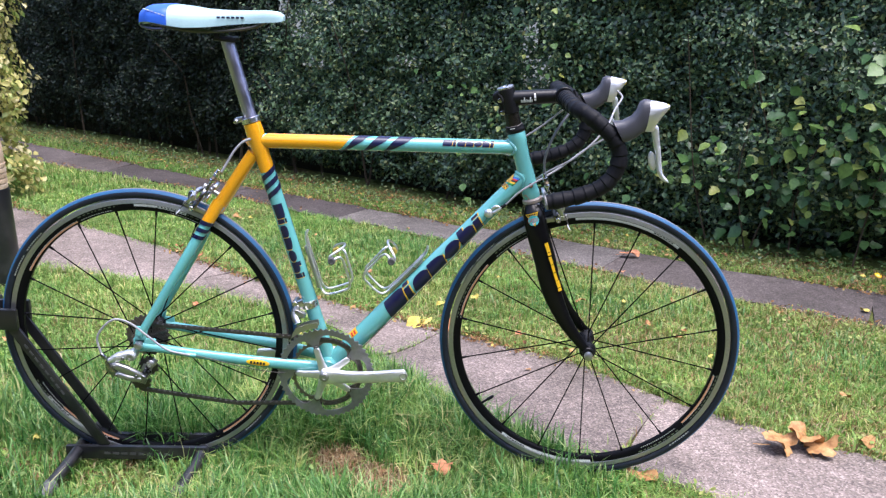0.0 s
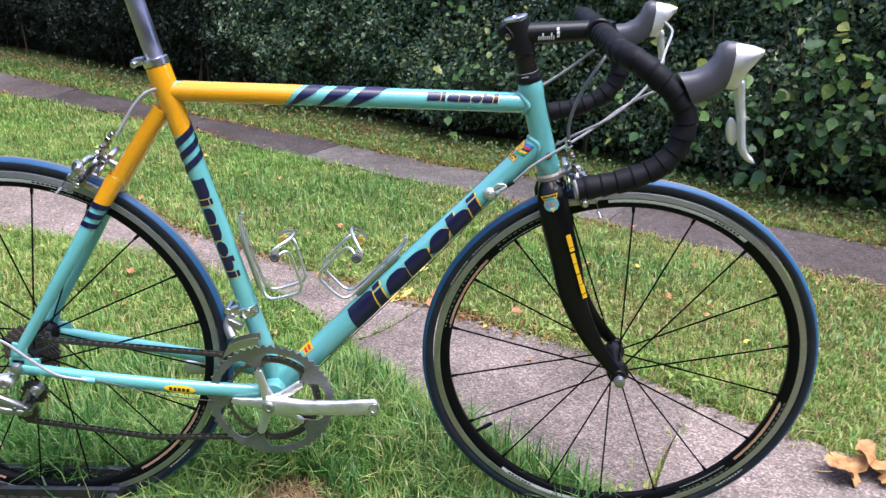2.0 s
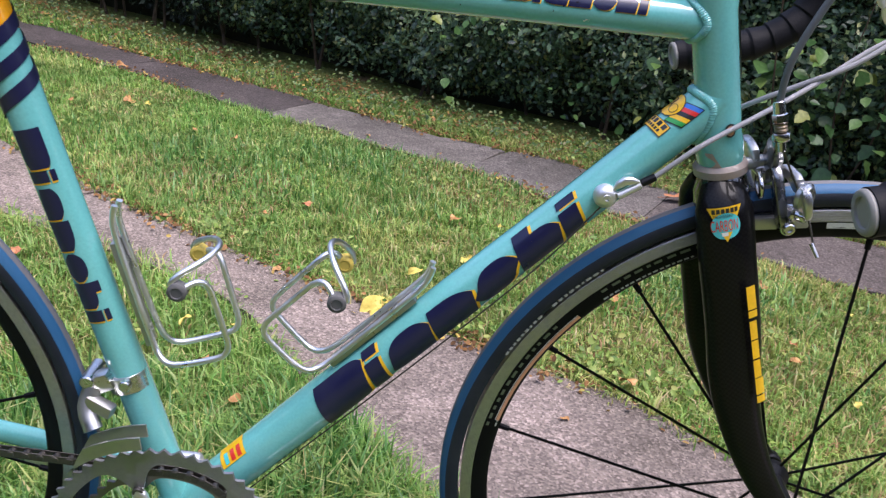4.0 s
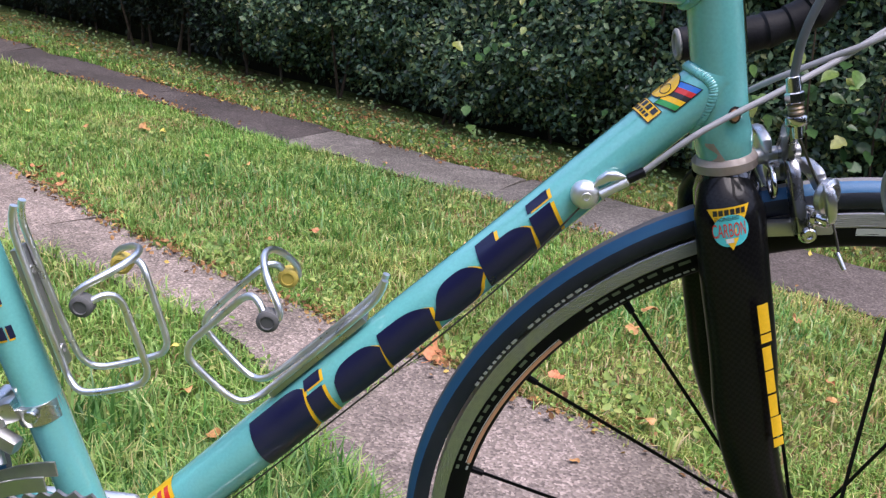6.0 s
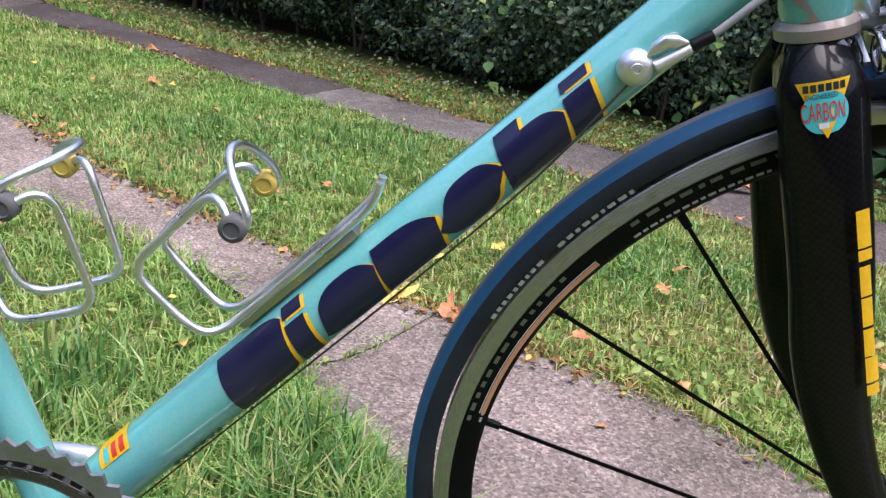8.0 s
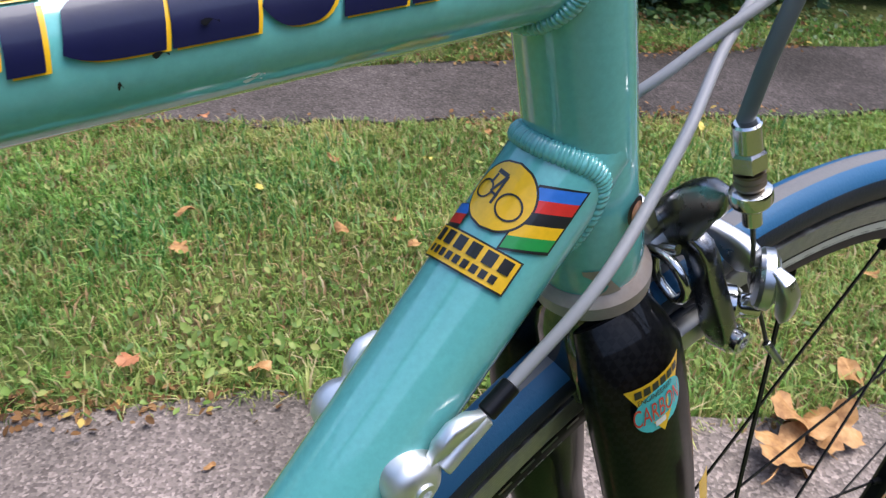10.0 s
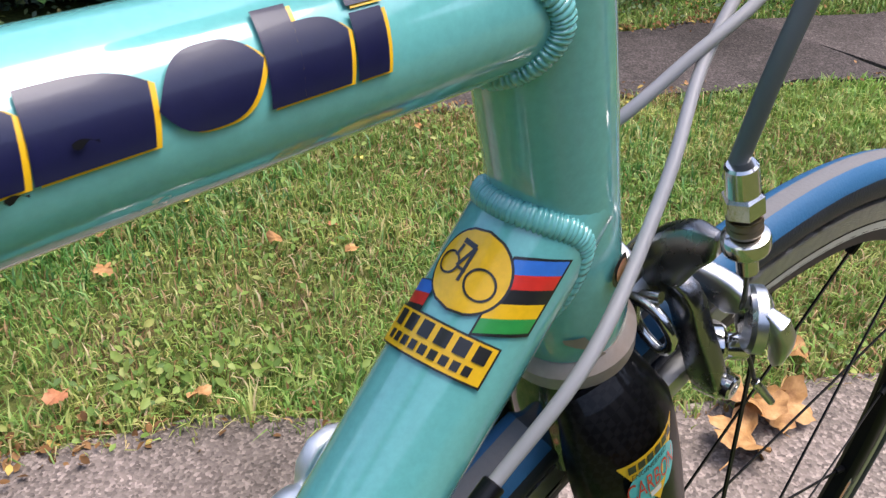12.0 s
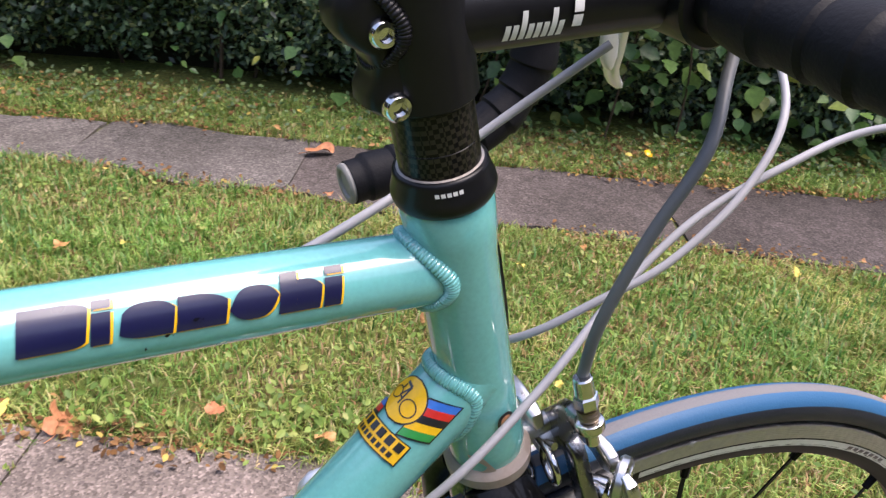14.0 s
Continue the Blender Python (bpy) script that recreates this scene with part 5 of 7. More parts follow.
    for i in range(6):
        bm = bmesh.new()
        x = 0.062 + i * 0.0075
        bar(bm, V(x, -0.0595 - 0.0009 * i, 1.044 - 0.0022 * i), V(x + 0.005, -0.06 - 0.0009 * i, 1.0425 - 0.0022 * i), 0.006, 0.0014, 0.0)
        part("print_bar", bm, WHITE, saddle)
    for side in (-1, 1):
        bm = bmesh.new()
        sweep(bm, smooth_path([V(0.07, side * 0.03, 1.02), V(0.11, side * 0.025, 1.006), V(0.16, side * 0.022, 1.001), V(0.22, side * 0.02, 1.004), V(0.27, side * 0.014, 1.013), V(0.3, side * 0.008, 1.03)], 0.008), 0.0035, 10)
        part("rail", bm, DARKSTEEL, saddle, "dark steel saddle rail")


build_seat()


# ---- drive train ----
def toothed_ring(bm, centre, teeth, r_tip, r_in, y0, y1, tabs=0.0, tab_phase=0.0, tab_r=0.06):
    n = teeth * 6
    loops = []
    for y in (y0, y1):
        out_l, in_l = [], []
        for i in range(n):
            a = 2 * math.pi * i / n
            k = (i % 6) / 6
            bite = 0.0048 * (0.5 - 0.5 * math.cos(2 * math.pi * k)) ** 0.7
            ro = r_tip - bite
            ri = r_in
            if tabs:
                c = max(0.0, math.cos(2.5 * (a - tab_phase)) ** 2) ** 6
                ri = r_in + (tab_r - r_in) * c
            out_l.append(bm.verts.new(centre + V(ro * math.cos(a), y, ro * math.sin(a))))
            in_l.append(bm.verts.new(centre + V(ri * math.cos(a), y, ri * math.sin(a))))
        loops.append((out_l, in_l))
    (o0, i0), (o1, i1) = loops
    for i in range(n):
        j = (i + 1) % n
        for q in ((o0[i], o0[j], i0[j], i0[i]), (o1[j], o1[i], i1[i], i1[j]), (o0[j], o0[i], o1[i], o1[j]), (i0[i], i0[j], i1[j], i1[i])):
            bm.faces.new(q)
    bmesh.ops.recalc_face_normals(bm, faces=bm.faces)


def build_drive():
    cs = new("crankset")
    cs.parent = bicycle
    tagged(cs, "silver crank with two grey chainrings")
    c = V(BB.x - 0.001, 0, BB.z - 0.005)
    ph = math.radians(36)
    bm = bmesh.new()
    toothed_ring(bm, c, 53, 0.1085, 0.0925, -0.0475, -0.0445, 1, ph, 0.06)
    part("outer_chainring", bm, ANOD, cs, "grey anodised outer chainring", 30)
    bm = bmesh.new()
    toothed_ring(bm, c, 39, 0.0805, 0.0712, -0.0405, -0.0375, 1, ph, 0.06)
    part("inner_chainring", bm, SPROCKET, cs, "", 30)
    for i in range(5):
        a = ph + i * 2 * math.pi / 5
        bm = bmesh.new()
        e = V(math.cos(a), 0, math.sin(a))
        forged(bm, [c + e * 0.004 + V(0, -0.054, 0), c + e * 0.03 + V(0, -0.053, 0), c + e * 0.055 + V(0, -0.0505, 0), c + e * 0.068 + V(0, -0.0495, 0)], (0.013, 0.0088, 0.0072, 0.0072), (0.006, 0.004, 0.0035), (0, 1, 0))
        part("spider_arm", bm, CAST, cs, "", 60)
        bm = bmesh.new()
        bolt(bm, c + e * 0.065 + V(0, -0.049, 0), (0, -1, 0), 0.0052, 0.0035)
        part("chainring_bolt", bm, DARKSTEEL, cs)
    def arm(side):
        bm = bmesh.new()
        k = 1 if side < 0 else -1
        p = [c + V(-0.012 * k, side * 0.06, 0), c + V(0.02 * k, side * 0.062, 0.0), c + V(0.09 * k, side * 0.072, 0.006 * k), c + V(0.15 * k, side * 0.08, 0.0145 * k), c + V(0.185 * k, side * 0.082, 0.018 * k)]
        forged(bm, p, (0.0175, 0.017, 0.0138, 0.013, 0.013, 0.0138, 0.0148), (0.0085, 0.008, 0.0065, 0.006), (0, 1, 0), 22, 0.62)
        ob = part("crank_arm", bm, CAST, cs, "polished silver crank arm", 60)
        bm = bmesh.new()
        rod(bm, c + V(0, side * 0.058, 0), c + V(0, side * 0.0695, 0), 0.0125, 0.0115, 24)
        bolt(bm, c + V(0, side * 0.0685, 0), (0, side, 0), 0.0085, 0.003)
        part("crank_bolt", bm, DULL, cs)
        bm = bmesh.new()
        lathe(bm, [(0, 0.0088), (0.0022, 0.0086), (0.0026, 0.0068), (0.0006, 0.0062), (0.0004, 1e-4)], c + V(0.176 * k, side * 0.0865, 0.0171 * k), (0, side, 0), 24)
        part("pedal_hole", bm, DARKSTEEL if side > 0 else DULL, cs)
    arm(-1)
    arm(1)
    # cassette
    cas = new("cassette")
    cas.parent = bicycle
    tagged(cas, "dark steel sprocket cassette")
    for i in range(9):
        bm = bmesh.new()
        teeth = 12 + i * 1 + (i > 4) * (i - 4)
        r = teeth * 0.0127 / (2 * math.pi) + 0.002
        y = -0.05 + i * 0.0036
        toothed_ring(bm, R_AX, teeth, r, 0.016, y, y + 0.0018)
        part("sprocket", bm, SPROCKET, cas, "", 30)
    bm = bmesh.new()
    lathe(bm, [(-0.058, 0.012), (-0.056, 0.0175), (-0.05, 0.018), (-0.016, 0.018), (-0.014, 0.012)], R_AX, (0, 1, 0), 24)
    part("lock_ring", bm, DULL, cas)
    # rear derailleur
    rd = new("rear_derailleur")
    rd.parent = bicycle
    tagged(rd, "silver rear derailleur")
    bm = bmesh.new()
    rod(bm, V(-0.0155, -0.06, 0.311), V(-0.0155, -0.09, 0.311), 0.0105)
    loft(bm, [(V(-0.012, -0.08, 0.316), V(0.003, 0, 0.009), V(0, 0.009, 0)), (V(-0.03, -0.082, 0.312), V(0.002, 0, 0.0105), V(0, 0.011, 0)), (V(-0.05, -0.085, 0.307), V(0.003, 0, 0.0105), V(0, 0.012, 0)), (V(-0.066, -0.086, 0.3), V(0.004, 0, 0.008), V(0, 0.01, 0))])
    part("knuckle", bm, CAST, rd, "", 60)
    bm = bmesh.new()
    bolt(bm, V(-0.0155, -0.09, 0.311), (0, -1, 0), 0.0085, 0.004)
    part("mount_bolt", bm, DULL, rd)
    bm = bmesh.new()
    loft(bm, [(V(-0.057, -0.09, 0.293), V(0.002, 0, 0.005), V(0, 0.006, 0)), (V(-0.046, -0.092, 0.29), V(0.003, 0, 0.0085), V(0, 0.007, 0)), (V(-0.026, -0.092, 0.282), V(0.004, 0, 0.009), V(0, 0.007, 0)), (V(-0.006, -0.088, 0.27), V(0.004, 0, 0.007), V(0, 0.006, 0)), (V(0.004, -0.084, 0.264), V(0.002, 0, 0.004), V(0, 0.005, 0))])
    loft(bm, [(V(-0.055, -0.088, 0.272), V(0.002, 0, 0.004), V(0, 0.006, 0)), (V(-0.044, -0.09, 0.27), V(0.003, 0, 0.0068), V(0, 0.008, 0)), (V(-0.022, -0.09, 0.262), V(0.004, 0, 0.0065), V(0, 0.008, 0)), (V(0.002, -0.082, 0.254), V(0.004, 0, 0.006), V(0, 0.007, 0))])
    part("body", bm, DULL, rd, "bright silver derailleur body", 60)
    bm = bmesh.new()
    loft(bm, [(V(-0.068, -0.088, 0.303), V(0.004, 0, 0.006), V(0, 0.008, 0)), (V(-0.062, -0.09, 0.286), V(0.008, 0, 0.007), V(0, 0.009, 0)), (V(-0.05, -0.088, 0.268), V(0.006, 0, 0.006), V(0, 0.008, 0))])
    rod(bm, V(-0.07, -0.09, 0.305), V(-0.079, -0.09, 0.318), 0.0045)
    part("link_arm", bm, GUNMETAL, rd, "", 60)
    bm = bmesh.new()
    rod(bm, V(0.004, -0.05, 0.257), V(0.004, -0.088, 0.257), 0.0105)
    pb = bmesh.new()
    rod(pb, V(0.0174, -0.05, 0.283), V(0.0174, -0.066, 0.283), 0.0105, 0.0095)
    bolt(pb, V(0.0174, -0.066, 0.283), (0, -1, 0), 0.006, 0.003)
    part("pulley_cap", pb, DULL, rd)
    for px, pz in ((-0.05, 0.29), (-0.048, 0.27), (-0.004, 0.268), (-0.03, 0.31)):
        pb = bmesh.new()
        bolt(pb, V(px, -0.096, pz), (0, -1, 0), 0.0038, 0.003)
        part("link_pin", pb, GUNMETAL, rd)
    part("pivot", bm, GUNMETAL, rd)
    bm = bmesh.new()
    for y in (-0.0535, -0.043):
        bar(bm, V(0.008, y, 0.275), V(-0.012, y, 0.232), 0.0022, 0.022, 0.001)
    part("cage", bm, DULL, rd)
    for p in (V(0.008, -0.048, 0.272), V(-0.012, -0.048, 0.234)):
        bm = bmesh.new()
        toothed_ring(bm, p, 11, 0.0235, 0.006, -0.0025, 0.0025)
        rod(bm, p + V(0, -0.008, 0), p + V(0, 0.006, 0), 0.006)
        part("pulley", bm, DARKSTEEL, rd, "", 30)
    # chain: links as short plates along both runs
    chain = new("chain")
    chain.parent = bicycle
    tagged(chain, "dark oily roller chain")
    def link_mesh():
        bm = bmesh.new()
        for y in (-0.003, 0.003):
            bar(bm, V(-0.0073, y, 0), V(0.0073, y, 0), 0.0012, 0.0078, 0.0005)
        rod(bm, V(0.0055, -0.004, 0), V(0.0055, 0.004, 0), 0.0034, 0.0034, 8)
        me = bpy.data.meshes.new("link")
        bm.to_mesh(me)
        bm.free()
        me.materials.append(DARKSTEEL)
        return me
    me = link_mesh()
    upper = [R_AX + V(0.0, -0.04, 0.036), c + V(-0.006, -0.039, 0.0785)]
    lower = [V(-0.006, -0.048, 0.213), V(0.2, -0.047, 0.185), c + V(-0.012, -0.039, -0.0775)]
    arc_f = [c + V(0.0785 * math.cos(a), -0.039, 0.0785 * math.sin(a)) for a in (math.radians(96 - 194 * i / 30) for i in range(31))]
    for run in (upper, arc_f, lower):
        lens = [(Vector(b) - Vector(a)).length for a, b in zip(run, run[1:])]
        s = 0.0
        while s < sum(lens) - 0.006:
            q, i = s, 0
            while i < len(lens) - 1 and q > lens[i]:
                q -= lens[i]
                i += 1
            a, b = Vector(run[i]), Vector(run[i + 1])
            m, _ = along(a, b)
            m.translation = a + (b - a).normalized() * q
            ob = new("link", me)
            ob.parent = chain
            ob.matrix_basis = m
            s += 0.0127
    # front derailleur
    fd = new("front_derailleur")
    fd.parent = bicycle
    tagged(fd, "silver front derailleur")
    p = lerp(SEAT, BB, 0.735)
    d = (BB - SEAT).normalized()
    bm = bmesh.new()
    lathe(bm, [(-0.009, 0.0165), (-0.008, 0.0186), (0.008, 0.0186), (0.009, 0.0165)], p, d, 28)
    bar(bm, p + V(-0.032, -0.012, -0.004), p + V(-0.01, -0.012, 0.006), 0.016, 0.018, 0.004)
    rod(bm, p + V(0.004, -0.019, 0.006), p + V(0.004, -0.026, 0.006), 0.0055)
    rod(bm, p + V(-0.03, -0.022, 0.004), p + V(-0.03, 0.01, 0.004), 0.0065)
    part("band_clamp", bm, ALLOY, fd)
    bm = bmesh.new()
    sweep(bm, smooth_path([p + V(-0.026, -0.016, -0.002), p + V(-0.03, -0.024, -0.02), p + V(-0.022, -0.034, -0.036)], 0.005), 0.0085, 12, 0.8)
    bar(bm, p + V(-0.03, -0.022, -0.012), p + V(-0.006, -0.028, -0.02), 0.012, 0.012, 0.003)
    part("linkage", bm, DULL, fd)
    for y, nm in ((-0.0545, "outer_plate"), (-0.036, "inner_plate")):
        bm = bmesh.new()
        pts = []
        for i in range(9):
            a = math.radians(97 + 38 * i / 8)
            pts.append((a, 0.113, 0.126 if i < 6 else 0.126 - 0.006 * (i - 5)))
        va = [[bm.verts.new(c + V(r * math.cos(a), y + dy, r * math.sin(a))) for r in (r0, r1) for dy in (0, 0.0018)] for a, r0, r1 in pts]
        for a, b in zip(va, va[1:]):
            for q in ((0, 2), (2, 3), (3, 1), (1, 0)):
                bm.faces.new((a[q[0]], b[q[0]], b[q[1]], a[q[1]]))
        bm.faces.new((va[0][0], va[0][1], va[0][3], va[0][2]))
        bm.faces.new((va[-1][2], va[-1][3], va[-1][1], va[-1][0]))
        bmesh.ops.recalc_face_normals(bm, faces=bm.faces)
        part(nm, bm, DULL, fd, "", 30)


build_drive()


# ---- brakes ----
def build_brake(name, pivot, axis_up, fwd, label, near):
    """Dual-pivot caliper. pivot: on the centre bolt; axis_up: upwards in its plane; fwd: along the centre bolt."""
    root = new(name)
    root.parent = bicycle
    tagged(root, label)
    u, f, s = Vector(axis_up).normalized(), Vector(fwd).normalized(), V(0, 1, 0)
    def P(a, b, c):
        return Vector(pivot) + s * a + u * b + f * c
    bm = bmesh.new()
    rod(bm, P(0, 0, -0.03), P(0, 0, 0.02), 0.0055, 0.0055)
    lathe(bm, [(0, 0.008), (0.002, 0.009), (0.016, 0.009), (0.018, 0.0075), (0.021, 0.007), (0.022, 0.005)], P(0, -0.01, -0.002), f, 24)
    part("centre_bolt", bm, DULL, root)
    sg = near
    bm = bmesh.new()
    forged(bm, [P(-0.002 * sg, -0.012, 0.006), P(0.006 * sg, -0.001, 0.008), P(0.0165 * sg, 0.0155, 0.008), P(0.029 * sg, 0.0285, 0.007)], (0.011, 0.0105, 0.0085, 0.006), (0.004, 0.0036, 0.0036), f, 20, 0.45)
    forged(bm, [P(0.005 * sg, -0.004, 0.008), P(0.017 * sg, -0.006, 0.009), P(0.022 * sg, -0.02, 0.009), P(0.0265 * sg, -0.034, 0.009), P(0.0305 * sg, -0.05, 0.009)], (0.008, 0.006, 0.0058, 0.0066, 0.0066), (0.004, 0.0045, 0.004), f, 20, 0.45)
    part("inner_arm", bm, GUNMETAL, root, "dark grey caliper arm", 35)
    bm = bmesh.new()
    forged(bm, [P(0.006 * sg, -0.004, 0.018), P(0.0205 * sg, -0.01, 0.022), P(0.034 * sg, -0.016, 0.022)], (0.0048, 0.006, 0.009), (0.0035, 0.0035, 0.004), f, 20, 0.45)
    forged(bm, [P(0.041 * sg, -0.012, 0.022), P(0.0468 * sg, -0.021, 0.022), P(0.0458 * sg, -0.037, 0.023)], (0.005, 0.0035, 0.0028), (0.004, 0.0035, 0.003), f, 20, 0.5)
    forged(bm, [P(0.006 * sg, 0.004, -0.002), P(-0.016 * sg, 0.01, -0.002), P(-0.034 * sg, 0.002, 0.0), P(-0.041 * sg, -0.018, 0.004), P(-0.034 * sg, -0.042, 0.01), P(-0.029 * sg, -0.052, 0.011)], (0.008, 0.0075, 0.007, 0.0065, 0.006, 0.006), (0.004, 0.0045, 0.004), f, 20, 0.45)
    part("outer_arm", bm, ALLOY, root, "polished outer caliper arm", 35)
    bm = bmesh.new()
    ax0, ax1 = P(0.039 * sg, 0.024, 0.006), P(0.0335 * sg, 0.06, 0.006)
    rod(bm, lerp(ax0, ax1, -0.08), lerp(ax0, ax1, 0.2), 0.0032, 0.0032, 16)
    lathe(bm, [(0, 0.0055), (0.0012, 0.0066), (0.002, 0.0069), (0.005, 0.0069), (0.006, 0.0066), (0.0066, 0.0056)], lerp(ax0, ax1, 0.14), ax1 - ax0, 24)
    rod(bm, lerp(ax0, ax1, 0.52), lerp(ax0, ax1, 0.72), 0.0058, 0.0058, 6)
    rod(bm, lerp(ax0, ax1, 0.71), lerp(ax0, ax1, 0.98), 0.0048, 0.0045, 20)
    adj = part("barrel_adjuster", bm, STEEL, root, "bright hexagonal barrel adjuster")
    bm = bmesh.new()
    lathe(bm, [(0.0012 * i, 0.0046 + 0.0005 * (i % 2)) for i in range(6)], lerp(ax0, ax1, 0.34), ax1 - ax0, 20)
    part("thread", bm, BRASS, adj, "brown worn thread")
    bm = bmesh.new()
    pin = (s * sg + f * 0.75 - u * 0.15).normalized()
    pc = P(0.0275 * sg, -0.0395, 0.021)
    lathe(bm, [(-0.01, 0.0065), (-0.006, 0.0075), (-0.001, 0.0075), (0.0, 0.0065), (0.001, 0.005), (0.0075, 0.0048), (0.0086, 0.004), (0.0086, 0.0025), (0.006, 0.0022), (0.006, 1e-4)], pc, pin, 24)
    part("pinch_bolt", bm, STEEL, root)
    bm = bmesh.new()
    lathe(bm, [(-0.003, 0.0105), (-0.0015, 0.0118), (0.002, 0.0118), (0.003, 0.0105), (0.0035, 0.0092), (0.0042, 0.0088), (0.0045, 0.004)], P(0.0358 * sg, -0.0215, 0.024), pin, 40)
    part("release_disc", bm, ALLOY, root, "polished round release cam")
    bm = bmesh.new()
    sweep(bm, smooth_path([P(0.0392 * sg, 0.024, 0.006), P(0.035 * sg, -0.004, 0.016), P(0.0285 * sg, -0.032, 0.027), P(0.033 * sg, -0.05, 0.03), P(0.037 * sg, -0.066, 0.031)], 0.004), 0.0009, 8)
    part("inner_cable", bm, DARKSTEEL, root)
    bm = bmesh.new()
    rod(bm, P(0.0375 * sg, -0.062, 0.029), P(0.0445 * sg, -0.072, 0.031), 0.0019, 0.0015, 10)
    part("cable_end", bm, ALLOY, root)
    bm = bmesh.new()
    rod(bm, P(0.024 * sg, -0.049, 0.012), P(0.0345 * sg, -0.047, 0.012), 0.0062, 0.0062, 18)
    bolt(bm, P(0.034 * sg, -0.047, 0.012), s * sg, 0.0048, 0.004)
    part("shoe_bolt", bm, STEEL, root)
    bm = bmesh.new()
    sweep(bm, smooth_path([P(0.002 * sg, -0.006, -0.002), P(0.0147 * sg, -0.0056, -0.003), P(0.0222 * sg, -0.0142, -0.004), P(0.018 * sg, -0.023, -0.004), P(0.008 * sg, -0.017, -0.003), P(0.007 * sg, -0.006, -0.001), P(0.015 * sg, -0.002, 0.0)], 0.003), 0.0021, 10)
    part("spring", bm, STEEL, root)
    for k in (-1, 1):
        bm = bmesh.new()
        w = P(k * 0.0185, -0.046, 0.0)
        bar(bm, w + f * -0.016 + u * 0.002, w + f * 0.034 - u * 0.005, 0.008, 0.011, 0.0025)
        part("shoe_holder", bm, DULL, root)
        bm = bmesh.new()
        w = P(k * 0.0125, -0.046, 0.0)
        bar(bm, w + f * -0.018 + u * 0.002, w + f * 0.03 - u * 0.004, 0.005, 0.009, 0.0015)
        part("brake_pad", bm, TYREBLACK, root)


fp = on_steer(0.672) + V(0.03, 0, 0.002)
build_brake("front_brake", fp, STEER, V(STEER.z, 0, -STEER.x), "polished silver front brake caliper", -1)
stay_dir = (V(0.252, 0, 0.752) - V(0.158, 0, 0.612)).normalized()
build_brake("rear_brake", V(0.158, 0, 0.668), stay_dir, V(-stay_dir.z, 0, stay_dir.x), "polished silver rear brake caliper", -1)


# ---- bottle cages, in bent alloy wire ----
def build_cage(name, base, d, out, label):
    """base: on the tube under the cage's foot; d: up along the tube; out: away from it."""
    root = new(name)
    root.parent = bicycle
    tagged(root, label)
    d, o, s = Vector(d).normalized(), Vector(out).normalized(), V(0, 1, 0)
    def P(a, b, c):
        return Vector(base) + d * a + o * b + s * c
    for k in (-1, 1):
        bm = bmesh.new()
        pts = [P(0.152, 0.037, k * 0.006), P(0.143, 0.0325, k * 0.0065), P(0.128, 0.03, k * 0.0075), P(0.08, 0.0295, k * 0.009), P(0.03, 0.0305, k * 0.011), P(0.014, 0.033, k * 0.014), P(0.006, 0.04, k * 0.018), P(0.004, 0.055, k * 0.0205), P(0.006, 0.085, k * 0.022), P(0.009, 0.093, k * 0.022), P(0.016, 0.0975, k * 0.022), P(0.03, 0.0985, k * 0.0225), P(0.065, 0.0985, k * 0.0235)]
        pts += [P(0.0755, 0.098, k * 0.025), P(0.082, 0.0955, k * 0.028), P(0.0845, 0.09, k * 0.032), P(0.083, 0.083, k * 0.0355)]
        sweep(bm, smooth_path(pts, 0.003), 0.0027, 12)
        part("wire", bm, WIRE, root, "bent alloy wire")
        bm = bmesh.new()
        q = P(0.082, 0.077, k * 0.0365)
        lathe(bm, [(-0.005, 0.0068), (-0.004, 0.008), (0.004, 0.008), (0.0052, 0.0068), (0.0056, 0.005), (0.0046, 0.0045), (0.0046, 1e-4)], q, (0, -1, 0), 24)
        part("grip_cap", bm, GREYPLASTIC if k < 0 else YELLOWCAP, root, "grey rubber grip" if k < 0 else "yellowed rubber grip")
    bm = bmesh.new()
    half = [(0.082, 0.0745, 0.037), (0.0885, 0.073, 0.0365), (0.094, 0.08, 0.0345), (0.0975, 0.094, 0.027), (0.099, 0.104, 0.015)]
    loop = [P(a, b, -y) for a, b, y in half] + [P(0.0995, 0.108, 0.0)] + [P(a, b, y) for a, b, y in reversed(half)]
    sweep(bm, smooth_path(loop, 0.004), 0.0027, 12)
    part("loop", bm, WIRE, root)
    bm = bmesh.new()
    bar(bm, P(0.02, 0.0245, 0), P(0.12, 0.0245, 0), 0.016, 0.005, 0.001)
    bolt(bm, P(0.034, 0.0255, 0), o, 0.0045, 0.0035)
    bolt(bm, P(0.1, 0.0255, 0), o, 0.0045, 0.0035)
    part("mount_plate", bm, DULL, root)


dt_dir = (DT_B - DT_A).normalized()
dt_out = V(-dt_dir.z, 0, dt_dir.x)
build_cage("bottle_cage", DT_A + dt_dir * 0.207, dt_dir, dt_out, "silver wire bottle cage on the down tube")
st_dir = (SEAT - BB).normalized()
st_out = V(st_dir.z, 0, -st_dir.x)
build_cage("bottle_cage", BB + st_dir * 0.162 + st_out * 0.007, st_dir, st_out, "silver wire bottle cage on the seat tube")


# ---- cables ----
def cable(name, pts, material, r=0.0025, label=""):
    bm = bmesh.new()
    sweep(bm, smooth_path(pts, 0.006), r, 12)
    return part(name, bm, material, bicycle, label)


